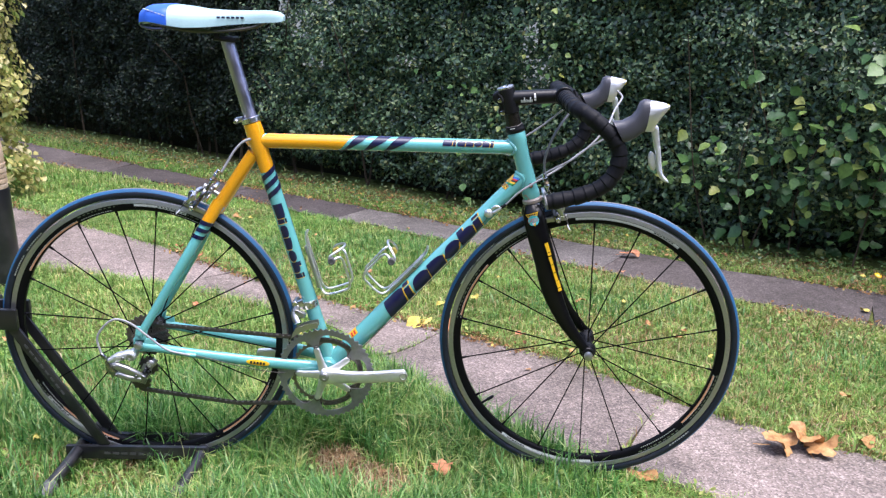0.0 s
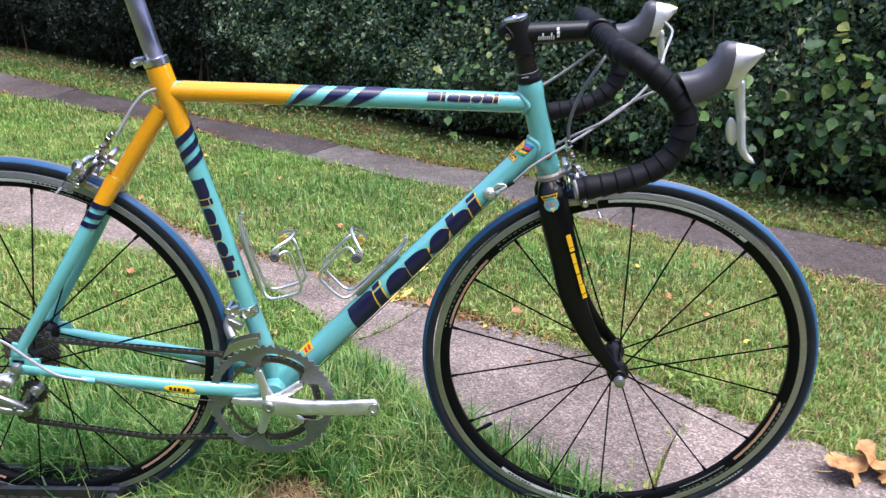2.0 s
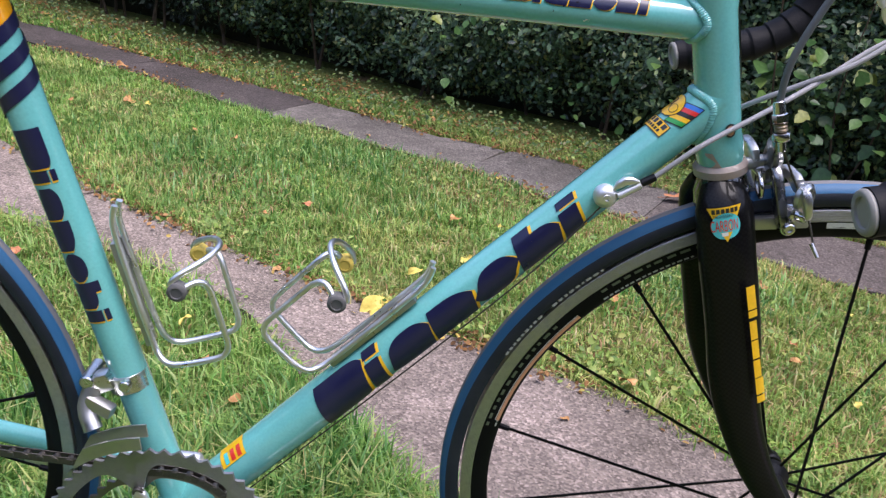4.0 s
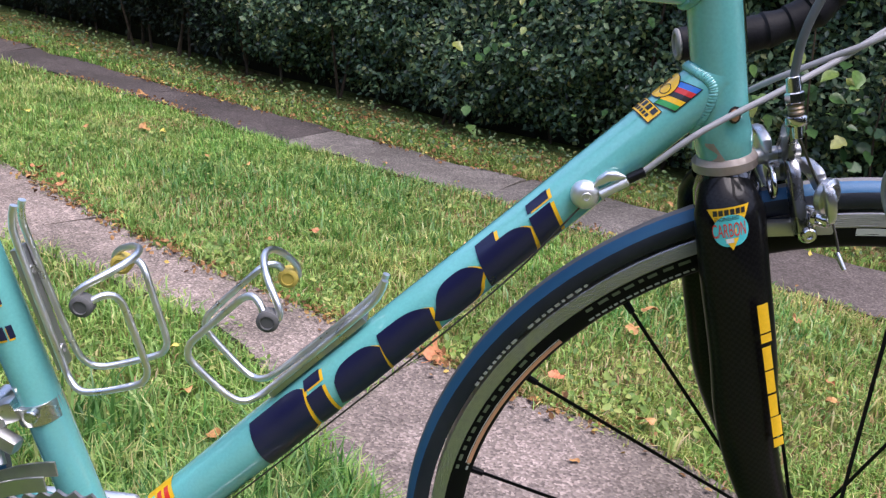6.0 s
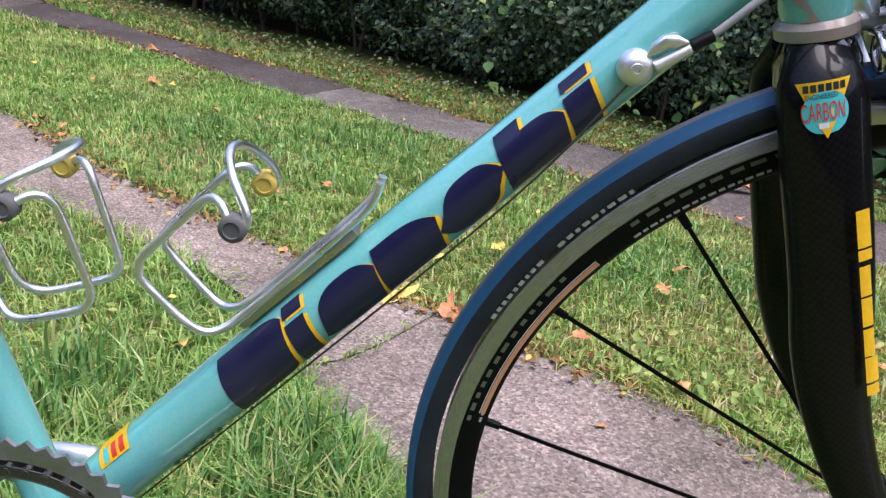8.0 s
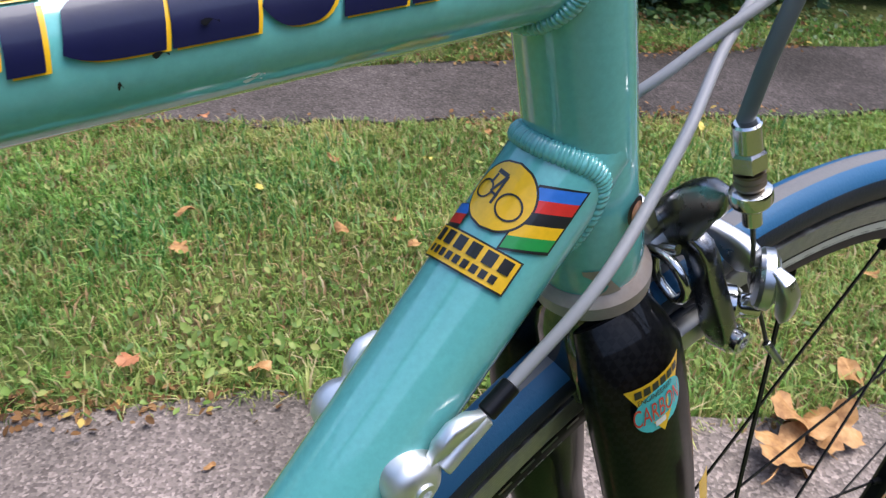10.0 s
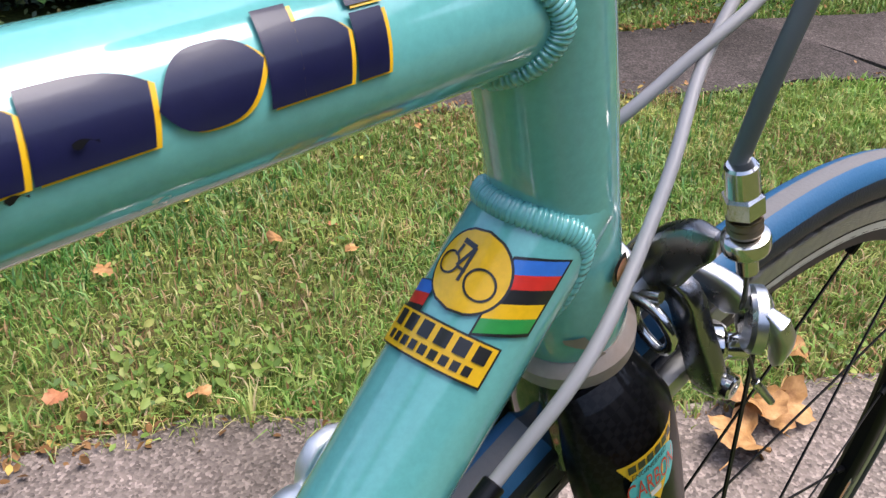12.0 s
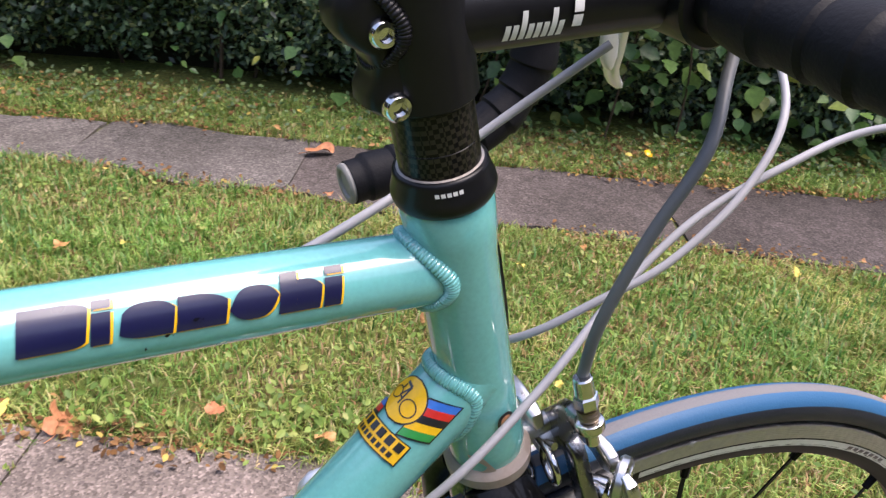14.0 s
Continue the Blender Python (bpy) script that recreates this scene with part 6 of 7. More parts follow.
def build_cables():
    for side in (-1, 1):
        bm = bmesh.new()
        q = DT_A + dt_dir * 0.505 + V(0, side * (R_DT + 0.0005), 0) + dt_out * -0.003 + V(0.001, 0, 0.004)
        lathe(bm, [(-0.006, 0.0096), (0.001, 0.0098), (0.004, 0.0092), (0.0062, 0.0074), (0.0074, 0.005), (0.0076, 0.0036), (0.0086, 0.0034), (0.0088, 0.0018), (0.0072, 0.0016), (0.0072, 1e-4)], q, (0, side, 0), 28)
        forged(bm, [q + V(0.004, side * 0.004, 0.007), q + V(0.012, side * 0.005, 0.0155), q + V(0.0235, side * 0.005, 0.0165)], (0.0032, 0.0036, 0.0034), (0.003, 0.003, 0.003), (0, 1, 0), 16, 0.6)
        rod(bm, q + V(0.009, side * 0.004, 0.002), q + V(0.0255, side * 0.004, 0.0135), 0.0036, 0.0034, 14)
        part("cable_stop", bm, CAST, bicycle, "silver barrel cable stop")
        e = q + V(0.0255, side * 0.004, 0.0145)
        bm = bmesh.new()
        rod(bm, e, e + V(0.01, 0, 0.0065), 0.0034, 0.0034, 12)
        part("ferrule", bm, SATIN, bicycle)
        tail = e + V(0.009, 0, 0.006)
        if side < 0:
            cable("shift_cable", [tail, V(0.82, -0.027, 0.691), V(0.866, -0.014, 0.718), V(0.909, 0.003, 0.742), V(0.952, 0.007, 0.776), V(0.994, 0.0, 0.803), V(1.035, -0.013, 0.825), V(1.062, -0.06, 0.845), V(1.068, -0.13, 0.862), V(1.058, -0.185, 0.878), V(1.041, -0.197, 0.885)], HOUSING, 0.0021, "pale grey cable housing")
        else:
            cable("shift_cable", [tail, V(0.83, 0.033, 0.692), V(0.854, 0.031, 0.704), V(0.874, 0.013, 0.723), V(0.9, 0.005, 0.74), V(0.932, -0.003, 0.761), V(0.97, -0.003, 0.796), V(0.999, 0.013, 0.83), V(1.02, 0.06, 0.856), V(1.045, 0.13, 0.868), V(1.056, 0.18, 0.872), V(1.041, 0.197, 0.885)], HOUSING, 0.0021, "pale grey cable housing")
        under = DT_A + dt_dir * 0.06 + V(0, side * 0.012, 0) - dt_out * 0.021
        cable("bare_cable", [q + V(0.004, side * 0.003, 0.0), q - dt_dir * 0.12 - dt_out * 0.016, under], DARKSTEEL, 0.0007)
    bt = fp + V(0, -0.0315, 0) + STEER * 0.061 + V(STEER.z, 0, -STEER.x) * 0.006
    cable("front_brake_cable", [bt - STEER * 0.008, V(0.8655, -0.0365, 0.762), V(0.877, -0.04, 0.804), V(0.895, -0.04, 0.839), V(0.914, -0.022, 0.862), V(0.928, -0.01, 0.885)], HOUSINGDARK, 0.0027, "slate brake cable housing")
    cable("rear_brake_cable", [V(0.72, 0.022, 0.765), V(0.77, 0.035, 0.777), V(0.819, 0.054, 0.788), V(0.865, 0.054, 0.818), V(0.905, 0.04, 0.855)], HOUSING, 0.0022, "pale grey cable housing")
    rb = V(0.158, 0, 0.668) + V(0, -0.0315, 0) + stay_dir * 0.061
    cable("rear_brake_cable", [rb - stay_dir * 0.004, rb + V(0.01, 0.002, 0.016), rb + V(0.026, 0.006, 0.042), rb + V(0.046, 0.012, 0.062), rb + V(0.07, 0.02, 0.068)], HOUSING, 0.0025)
    cable("rear_shift_cable", [V(0.11, -0.074, 0.3125), V(0.0645, -0.082, 0.327), V(0.026, -0.086, 0.359), V(-0.0123, -0.088, 0.391), V(-0.0486, -0.09, 0.3965), V(-0.083, -0.09, 0.358), V(-0.079, -0.09, 0.318)], HOUSING, 0.0024, "looped pale cable housing at the rear")
    bm = bmesh.new()
    rod(bm, V(0.1, -0.072, 0.313), V(0.122, -0.07, 0.31), 0.005, 0.005, 12)
    part("stay_stop", bm, CELESTE, bicycle)
    cable("bare_cable", [V(0.122, -0.07, 0.31), V(0.27, -0.058, 0.272), V(0.4, -0.02, 0.248)], DARKSTEEL, 0.0008)


build_cables()


# ---- stickers ----
def glyphs(skin, text, s0, t0, size, material, parent, lift, along_s=True, squeeze=1.0):
    """Lettering laid on a tube, in the built-in font."""
    cu = bpy.data.curves.new("text", "FONT")
    cu.body, cu.size = text, size
    tmp = bpy.data.objects.new("text", cu)
    scene.collection.objects.link(tmp)
    dg = bpy.context.evaluated_depsgraph_get()
    me = bpy.data.meshes.new_from_object(tmp.evaluated_get(dg))
    bpy.data.objects.remove(tmp)
    for v in me.vertices:
        x, y = v.co.x * squeeze, v.co.y
        v.co = skin.at(s0 + x, t0 + y, lift) if along_s else skin.at(s0 - y, t0 + x, lift)
    me.materials.clear()
    me.materials.append(material)
    ob = new("lettering", me)
    ob.parent = parent
    return ob


def build_stickers():
    # round shop sticker with five-colour flag near the head of the down tube; its words as plain bars
    st = new("shop_sticker")
    st.parent = bicycle
    tagged(st, "yellow round sticker with rainbow flag")
    sk = dt_skin
    def quad(s0, s1, t0, t1, mt, lift, lean=0.0, nm="field"):
        bm = bmesh.new()
        sk.patch(bm, lambda q: s0 + lean * q, lambda q: s1 + lean * q, t0, t1, 6, 6, lift * 0.4)
        part(nm, bm, mt, st)
    # colours of the flag run from green below to blue above, on both sides of the roundel
    quad(0.5860, 0.6082, 0.0045, 0.0185, INK, 0.0004, -0.0068, "flag_border")
    quad(0.5755, 0.5865, 0.0330, 0.0415, INK, 0.0004, -0.0015, "flag_border")
    cols = [GREEN, YELLOW, INK, RED, BLUE]
    for i, mt in enumerate(cols):
        a0 = 0.5868 + i * 0.0041
        quad(a0, a0 + 0.0041, 0.0052, 0.018, mt, 0.0007, -0.0066, "flag_stripe")
    for i, mt in enumerate([INK, RED, BLUE]):
        quad(0.5760 + i * 0.0034, 0.5794 + i * 0.0034, 0.033, 0.041, mt, 0.0007, -0.0015, "flag_stripe")
    cs0, ct0 = 0.5928, 0.0262
    for r, mt, lift in ((0.0112, INK, 0.00036), (0.0105, YELLOW, 0.00048)):
        bm = bmesh.new()
        sk.disc(bm, cs0, ct0, r, lift, 0, 24, r * 0.98)
        part("roundel", bm, mt, st)
    for ds, dt_, r in ((-0.0004, 0.0062, 0.0032), (-0.0018, -0.0042, 0.0042)):
        bm = bmesh.new()
        n = 28
        ring = [[bm.verts.new(sk.at(cs0 + ds + q * math.cos(a), ct0 + dt_ + q * math.sin(a), 0.0006)) for q in (r, r - 0.0006)] for a in (2 * math.pi * i / n for i in range(n))]
        for i in range(n):
            a, b = ring[i], ring[(i + 1) % n]
            bm.faces.new((a[0], b[0], b[1], a[1]))
        part("emblem", bm, INK, st)
    def stroke(p, q, w):
        """A straight printed line between two places of the roundel."""
        bm = bmesh.new()
        d = V(q[0] - p[0], q[1] - p[1])
        n = V(-d.y, d.x).normalized() * (w / 2)
        vs = [bm.verts.new(sk.at(cs0 + x, ct0 + y, 0.0006)) for x, y in ((p[0] + n.x, p[1] + n.y), (p[0] - n.x, p[1] - n.y), (q[0] - n.x, q[1] - n.y), (q[0] + n.x, q[1] + n.y))]
        bm.faces.new(vs)
        part("emblem", bm, INK, st)
    stroke((0.0062, 0.0052), (0.0058, 0.001), 0.0014)
    stroke((0.0058, 0.001), (-0.0036, 0.0012), 0.0009)
    stroke((0.0058, 0.001), (-0.0004, 0.0036), 0.0009)
    stroke((-0.0004, 0.0036), (-0.0008, 0.0006), 0.0008)
    stroke((0.0052, 0.0046), (0.0018, 0.0052), 0.0009)
    quad(0.5686, 0.5802, 0.0096, 0.0428, INK, 0.0013, -0.003, "name_plate")
    quad(0.5692, 0.5796, 0.0102, 0.0422, YELLOW, 0.0016, -0.003, "name_plate")
    for i in range(6):
        q = 0.0116 + i * 0.0049
        quad(0.5744 - i * 0.00045, 0.5788 - i * 0.00045, q, q + 0.0034, INK, 0.0019, -0.0003, "print_bar")
    for i in range(9):
        q = 0.0136 + i * 0.0029
        quad(0.5702 - i * 0.00026, 0.5728 - i * 0.00026, q, q + 0.002, INK, 0.0019, -0.0002, "print_bar")
    # small sticker by the bottom bracket
    bm = bmesh.new()
    sk.patch(bm, 0.078, 0.108, 0.013, 0.034, 6, 8, 0.0004)
    part("small_sticker", bm, YELLOW, down_tube, "small orange and yellow sticker")
    for i in range(3):
        bm = bmesh.new()
        sk.patch(bm, 0.083 + i * 0.008, 0.088 + i * 0.008, 0.0145, 0.0255, 3, 5, 0.0007)
        part("print_bar", bm, [CYAN, RED, RED][i], down_tube)
    for i in range(6):
        bm = bmesh.new()
        sk.patch(bm, 0.115 + i * 0.0085, 0.121 + i * 0.0085, -0.026, -0.019, 3, 4, 0.0004)
        part("print_bar", bm, INK, down_tube)
    # head badge and oval on the head tube
    hs = Skin(HT_B, HT_T, R_HT)
    bm = bmesh.new()
    hs.disc(bm, 0.0295, 0.0032, 0.0058, 0.0012, 0, 14, 0.0042)
    part("oval_sticker", bm, INK, head_tube)
    bm = bmesh.new()
    hs.disc(bm, 0.0295, 0.0032, 0.0042, 0.0015, 0, 14, 0.0028)
    part("oval_sticker", bm, COPPER, head_tube)
    bm = bmesh.new()
    hs.disc(bm, 0.092, 0.0292, 0.03, 0.0006, 0, 20, 0.0085)
    part("head_badge", bm, INK, head_tube, "black head badge")
    # chain stay oval
    cs_skin = Skin(V(0.12, -0.06, 0.31), V(0.27, -0.05, 0.29), 0.0118, 0.0118, 0.0012)
    bm = bmesh.new()
    cs_skin.disc(bm, 0.137, 0.002, 0.026, 0.0006, 0, 20, 0.006)
    part("oval_sticker", bm, YELLOW, bicycle, "yellow oval sticker on the chain stay")
    for i in range(5):
        bm = bmesh.new()
        cs_skin.patch(bm, 0.12 + i * 0.007, 0.125 + i * 0.007, -0.001, 0.004, 2, 3, 0.001)
        part("print_bar", bm, INK, bicycle)
    # fork: shield badge and yellow word blocks running down the blade
    a0, a1 = on_steer(0.662) + V(-0.009, -0.0215, 0), on_steer(0.5) + V(-0.006, -0.037, 0)
    fs = Skin(a0, a1, 0.0195, 0.0195, 0.001)
    def flatfit(sk2, depth):
        base_at = sk2.at
        def at(s, t, lift=0.0):
            p = base_at(s, t, lift)
            mid = sk2.p0 + sk2.d * s
            off = p - mid
            k = off.dot(sk2.f)
            return p - sk2.f * k * (1 - depth)
        sk2.at = at
    flatfit(fs, 0.75)
    bm = bmesh.new()
    tc = -0.0008
    fs.patch(bm, 0.0175, 0.0465, lambda k: tc - 0.0135 * (1 - k), lambda k: tc + 0.0135 * (1 - k), 16, 8, 0.0003)
    shield = part("shield_badge", bm, YELLOW, fork, "yellow and cyan shield badge")
    bm = bmesh.new()
    fs.disc(bm, 0.0335, tc, 0.0112, 0.0005, 0, 18, 0.0112)
    part("badge_disc", bm, CYAN, shield)
    bm = bmesh.new()
    fs.patch(bm, 0.0385, 0.0468, lambda k: tc - 0.0042 * (1 - k), lambda k: tc + 0.0042 * (1 - k), 8, 4, 0.0007)
    part("badge_tip", bm, YELLOW, shield)
    bm = bmesh.new()
    fs.patch(bm, 0.0385, 0.0415, tc - 0.0035, tc + 0.001, 2, 2, 0.0009)
    part("badge_mark", bm, WHITE, shield)
    for i in range(6):
        bm = bmesh.new()
        fs.patch(bm, 0.0188, 0.0226, tc - 0.0098 + i * 0.0034, tc - 0.0098 + i * 0.0034 + 0.0026, 2, 2, 0.0006)
        part("print_bar", bm, INK, shield)
    glyphs(fs, "ENGINEERED", 0.0262, tc - 0.0092, 0.0038, INK, shield, 0.0007, False, 0.66)
    glyphs(fs, "CARBON", 0.0374, tc - 0.0115, 0.0135, RED, shield, 0.0009, False, 0.37)
    wa, wb = V(0.8701, -0.0345, 0.5829), V(0.9076, -0.0405, 0.4754)
    ws = Skin(wa, wb, 0.02, 0.0175, 0.001)
    flatfit(ws, 0.74)
    for i, (a, b, lo, hi) in enumerate(BLOCKS):
        bm = bmesh.new()
        ws.patch(bm, 0.0008 + a * 0.112, 0.0008 + b * 0.112, 0.0042, 0.0042 + 0.0078 * (1.0 if hi == 1.0 else 0.8), 5, 5, 0.0006)
        part("letter_block", bm, YELLOW, fork)


build_stickers()

# ---- bicycle stand under the rear wheel ----
def build_stand():
    stand = tagged(new("bicycle_stand"), "black steel rear-wheel display stand in the grass", "bicycle stand")
    stand.location = (-0.1, 0, 0)
    inv = Matrix.Translation((0.1, 0, 0))
    def add(name, bm, mt, label=""):
        bm.transform(inv)
        return part(name, bm, mt, stand, label)
    for y in (-0.03, 0.03):
        bm = bmesh.new()
        bar(bm, V(-0.21, y, 0.036), V(0.12, y, 0.042), 0.012, 0.034, 0.003)
        add("rail", bm, STANDBLACK, "black rail with faded print")
    for i in range(8):
        bm = bmesh.new()
        bar(bm, V(-0.12 + i * 0.02, -0.0368, 0.038), V(-0.106 + i * 0.02, -0.0368, 0.038), 0.0008, 0.006, 0.0)
        add("print_bar", bm, GREYPRINT)
    for x in (-0.185, 0.105):
        bm = bmesh.new()
        sweep(bm, smooth_path([V(x, 0.14, 0.01), V(x, 0.09, 0.034), V(x, 0.0, 0.04), V(x, -0.07, 0.036), V(x - 0.02, -0.16, 0.012)], 0.012), 0.0135, 16)
        add("foot_bar", bm, STANDBLACK)
        for y in (-0.155, 0.15):
            bm = bmesh.new()
            rod(bm, V(x - (0.026 if y < 0 else 0), y * (1.2 if y < 0 else 1.0), 0.004), V(x - (0.014 if y < 0 else 0), y * 0.86, 0.016), 0.0165, 0.0165, 16)
            add("rubber_foot", bm, GREYPLASTIC, "grey rubber foot")
        bm = bmesh.new()
        rod(bm, V(x, -0.046, 0.024), V(x, -0.03, 0.024), 0.011)
        add("bolt", bm, DULL)
    for y in (-0.026, 0.026):
        bm = bmesh.new()
        bar(bm, V(-0.118, y, 0.05), V(-0.318, y, 0.372), 0.008, 0.025, 0.003)
        add("arm", bm, STANDBLACK, "slanting black arm")
    for i in range(8):
        bm = bmesh.new()
        q = lerp(V(-0.201, -0.0312, 0.184), V(-0.281, -0.0312, 0.312), i / 8)
        e = (V(-0.281, 0, 0.312) - V(-0.201, 0, 0.184)).normalized()
        bar(bm, q, q + e * 0.012, 0.0008, 0.005, 0.0)
        add("print_bar", bm, GREYPRINT)
    bm = bmesh.new()
    bar(bm, V(-0.362, -0.05, 0.37), V(-0.362, 0.05, 0.37), 0.012, 0.05, 0.004, (1, 0, 0))
    for y in (-0.03, 0.03):
        bar(bm, V(-0.365, y, 0.366), V(-0.285, y, 0.366), 0.012, 0.05, 0.004)
    add("wheel_bracket", bm, STANDBLACK, "black wheel bracket")


build_stand()


# ---- post with a timber head ----
def build_post():
    x, y = -1.06, 1.3
    post = tagged(new("garden_post"), "black tapered post with banded timber head", "post")
    post.location = (x, y, 0)
    bm = bmesh.new()
    lathe(bm, [(-0.12, 0.075), (0.0, 0.072), (0.2, 0.068), (0.322, 0.066), (0.33, 0.064), (0.332, 0.04)], (0, 0, 0), (0, 0, 1), 32)
    part("shaft", bm, STANDBLACK, post, "black plastic shaft with scuffs")
    bm = bmesh.new()
    prof = [(0.325, 0.058)]
    for i in range(5):
        z = 0.33 + i * 0.02
        prof += [(z, 0.0595), (z + 0.003, 0.0625 + 0.001 * (i % 2)), (z + 0.015, 0.063), (z + 0.018, 0.06)]
    prof += [(0.436, 0.061), (0.5, 0.0575), (0.508, 0.054), (0.511, 0.02)]
    lathe(bm, prof, (0, 0, 0), (0, 0, 1), 32)
    part("timber_head", bm, WOOD, post, "pale weathered timber head")


build_post()


# ---- variegated shrub beyond the post ----
def build_shrub():
    root = tagged(new("shrub"), "cream and green variegated shrub beside the path", "shrub")
    root.location = (-2.04, 2.75, -0.08)
    r = random.Random(3)
    bm = bmesh.new()
    for i in range(40):
        a = r.uniform(0, 6.28)
        h = r.uniform(0.5, 1.5)
        sp = r.uniform(0.05, 0.35)
        sweep(bm, smooth_path([V(0, 0, -0.03), V(sp * 0.3 * math.cos(a), sp * 0.3 * math.sin(a), h * 0.4), V(sp * math.cos(a), sp * math.sin(a), h)], 0.1), lambda s: 0.008 * (1 - 0.8 * s) + 0.001, 6, caps=False)
    part("branch", bm, BARK, root)
    n = 9000
    z = rng.uniform(0.02, 1.6, n)
    a = rng.uniform(0, 2 * np.pi, n)
    rad = (0.36 + 0.05 * np.sin(7 * a + 5 * z) + 0.04 * np.sin(13 * z)) * rng.uniform(0.6, 1.0, n) ** 0.5
    p = np.stack([rad * np.cos(a), rad * np.sin(a), z], 1)
    nrm = np.stack([np.cos(a), np.sin(a), 0.5 + 0 * a], 1) + rng.normal(0, 0.5, (n, 3))
    leaf_cloud("foliage", p, nrm, rng.uniform(0, 6.28, n), rng.uniform(0.025, 0.05, n), VARIEGATED, LEAF8, root)


build_shrub()


# ---- broad-leaved climber in the hedge ----
def leaf_mesh(name, lobes, material):
    """One broad leaf, folded along its rib, tip along +x, length 1."""
    bm = bmesh.new()
    n = 22
    rib = [bm.verts.new((i / 6, 0, -0.02 - 0.1 * (i / 6) ** 2)) for i in range(7)]
    for side in (1, -1):
        rim = []
        for i in range(7):
            t = i / 6
            w = 0.36 * math.sin(math.pi * min(1, t * 1.02) ** 0.75) if lobes == 0 else (0.28 + 0.16 * abs(math.sin(lobes * math.pi * t))) * math.sin(math.pi * t ** 0.7)
            rim.append(bm.verts.new((t + (0.04 * math.sin(9 * t) if lobes else 0), side * max(w, 0.001), 0.05 * w * 4 - 0.1 * t * t)))
        for i in range(6):
            q = (rib[i], rib[i + 1], rim[i + 1], rim[i])
            bm.faces.new(q if side > 0 else q[::-1])
    bm.normal_update()
    me = bpy.data.meshes.new(name)
    bm.to_mesh(me)
    bm.free()
    me.shade_smooth()
    me.materials.append(material)
    return me


def object_leaf_mat(name, stops, rough=0.38):
    m, n, l, b = nodes_of(name, rough, 0.0, (0.1, 0.2, 0.05))
    oi = n.new("ShaderNodeObjectInfo")
    base = ramp(n, l, oi.outputs["Random"], stops)
    a = noise_node(n, l, 5.0, 4)
    tone = ramp(n, l, a.outputs["Fac"], [(0.3, (0.7, 0.72, 0.7)), (0.7, (1.2, 1.15, 1.05))])
    c = mixed(n, l, 1.0, base.outputs["Color"], tone.outputs["Color"], "MULTIPLY")
    l.new(c, b.inputs["Base Color"])
    tr = n.new("ShaderNodeBsdfTranslucent")
    l.new(c, tr.inputs["Color"])
    mx = n.new("ShaderNodeMixShader")
    mx.inputs["Fac"].default_value = 0.3
    l.new(b.outputs["BSDF"], mx.inputs[1])
    l.new(tr.outputs["BSDF"], mx.inputs[2])
    l.new(mx.outputs["Shader"], n["Material Output"].inputs["Surface"])
    return m


CLIMBER = object_leaf_mat("climber_leaves", [(0.0, (0.03, 0.085, 0.028)), (0.5, (0.09, 0.2, 0.06)), (0.85, (0.19, 0.33, 0.09)), (1.0, (0.36, 0.38, 0.09))])


def build_climber():
    root = tagged(new("climber"), "broad-leaved green climber growing through the hedge", "climbing plant")
    shapes = [leaf_mesh("leaf", 0, CLIMBER), leaf_mesh("leaf", 2, CLIMBER), leaf_mesh("leaf", 0, CLIMBER)]
    r = random.Random(11)
    spots = [(2.38, 0.5, 0.2, 190), (2.1, 0.3, 0.16, 70), (1.8, 0.36, 0.09, 26), (2.75, 0.15, 0.24, 120), (2.7, 0.95, 0.22, 50), (1.15, 0.85, 0.11, 26), (0.9, 0.45, 0.1, 14), (0.62, 0.62, 0.1, 8), (0.75, 0.25, 0.12, 10), (1.95, 0.08, 0.12, 16), (1.35, 0.2, 0.14, 16), (3.2, 0.1, 0.22, 60)]
    for cx, cz, spread, count in spots:
        for i in range(count):
            x = r.gauss(cx, spread)
            z = max(-0.02, r.gauss(cz, spread * 1.05))
            y = float(hedge_front(np.array(x), np.array(z))) - r.uniform(-0.07, 0.07)
            ob = new("leaf", r.choice(shapes))
            ob.parent = root
            size = r.choice((r.uniform(0.03, 0.055), r.uniform(0.045, 0.08))) * (1.0 if cx > 1.7 else 0.7)
            turn = Matrix.Rotation(r.gauss(-0.3, 0.6), 4, "Z") @ Matrix.Rotation(r.gauss(0.75, 0.45), 4, "X") @ Matrix.Rotation(r.gauss(-1.57, 0.8), 4, "Z")
            ob.matrix_basis = Matrix.Translation((x, y, z)) @ turn @ Matrix.Diagonal((size, size * r.uniform(0.9, 1.3), size, 1))
    bm = bmesh.new()
    for i in range(6):
        x = r.gauss(2.1, 0.3)
        y = float(edge_y(HEDGE, x)) + 0.03
        sweep(bm, smooth_path([V(x, y, -0.03), V(x + r.uniform(-0.1, 0.1), y, 0.3), V(x + r.uniform(-0.25, 0.25), y, r.uniform(0.6, 1.0))], 0.05), lambda s: 0.003 * (1 - 0.7 * s) + 0.001, 6, caps=False)
    part("stem", bm, BARK, root)


build_climber()


# ---- low weeds on the verge and clover in the lawn ----
def weeds(name, n, place, size, label, up=0.9, zz=(0.01, 0.04), mt=None):
    x, y = place(n)
    n = len(x)
    z = rise(x, y) + rng.uniform(zz[0], zz[1], n)
    nrm = np.stack([rng.normal(0, 0.45, n), rng.normal(-0.15, 0.45, n), np.full(n, up)], 1)
    ob = leaf_cloud(name, np.stack([x, y, z], 1), nrm, rng.uniform(0, 6.28, n), rng.uniform(size * 0.6, size * 1.3, n), mt or WEED, LEAF8)
    return tagged(ob, label, "weeds", kind="stuff")


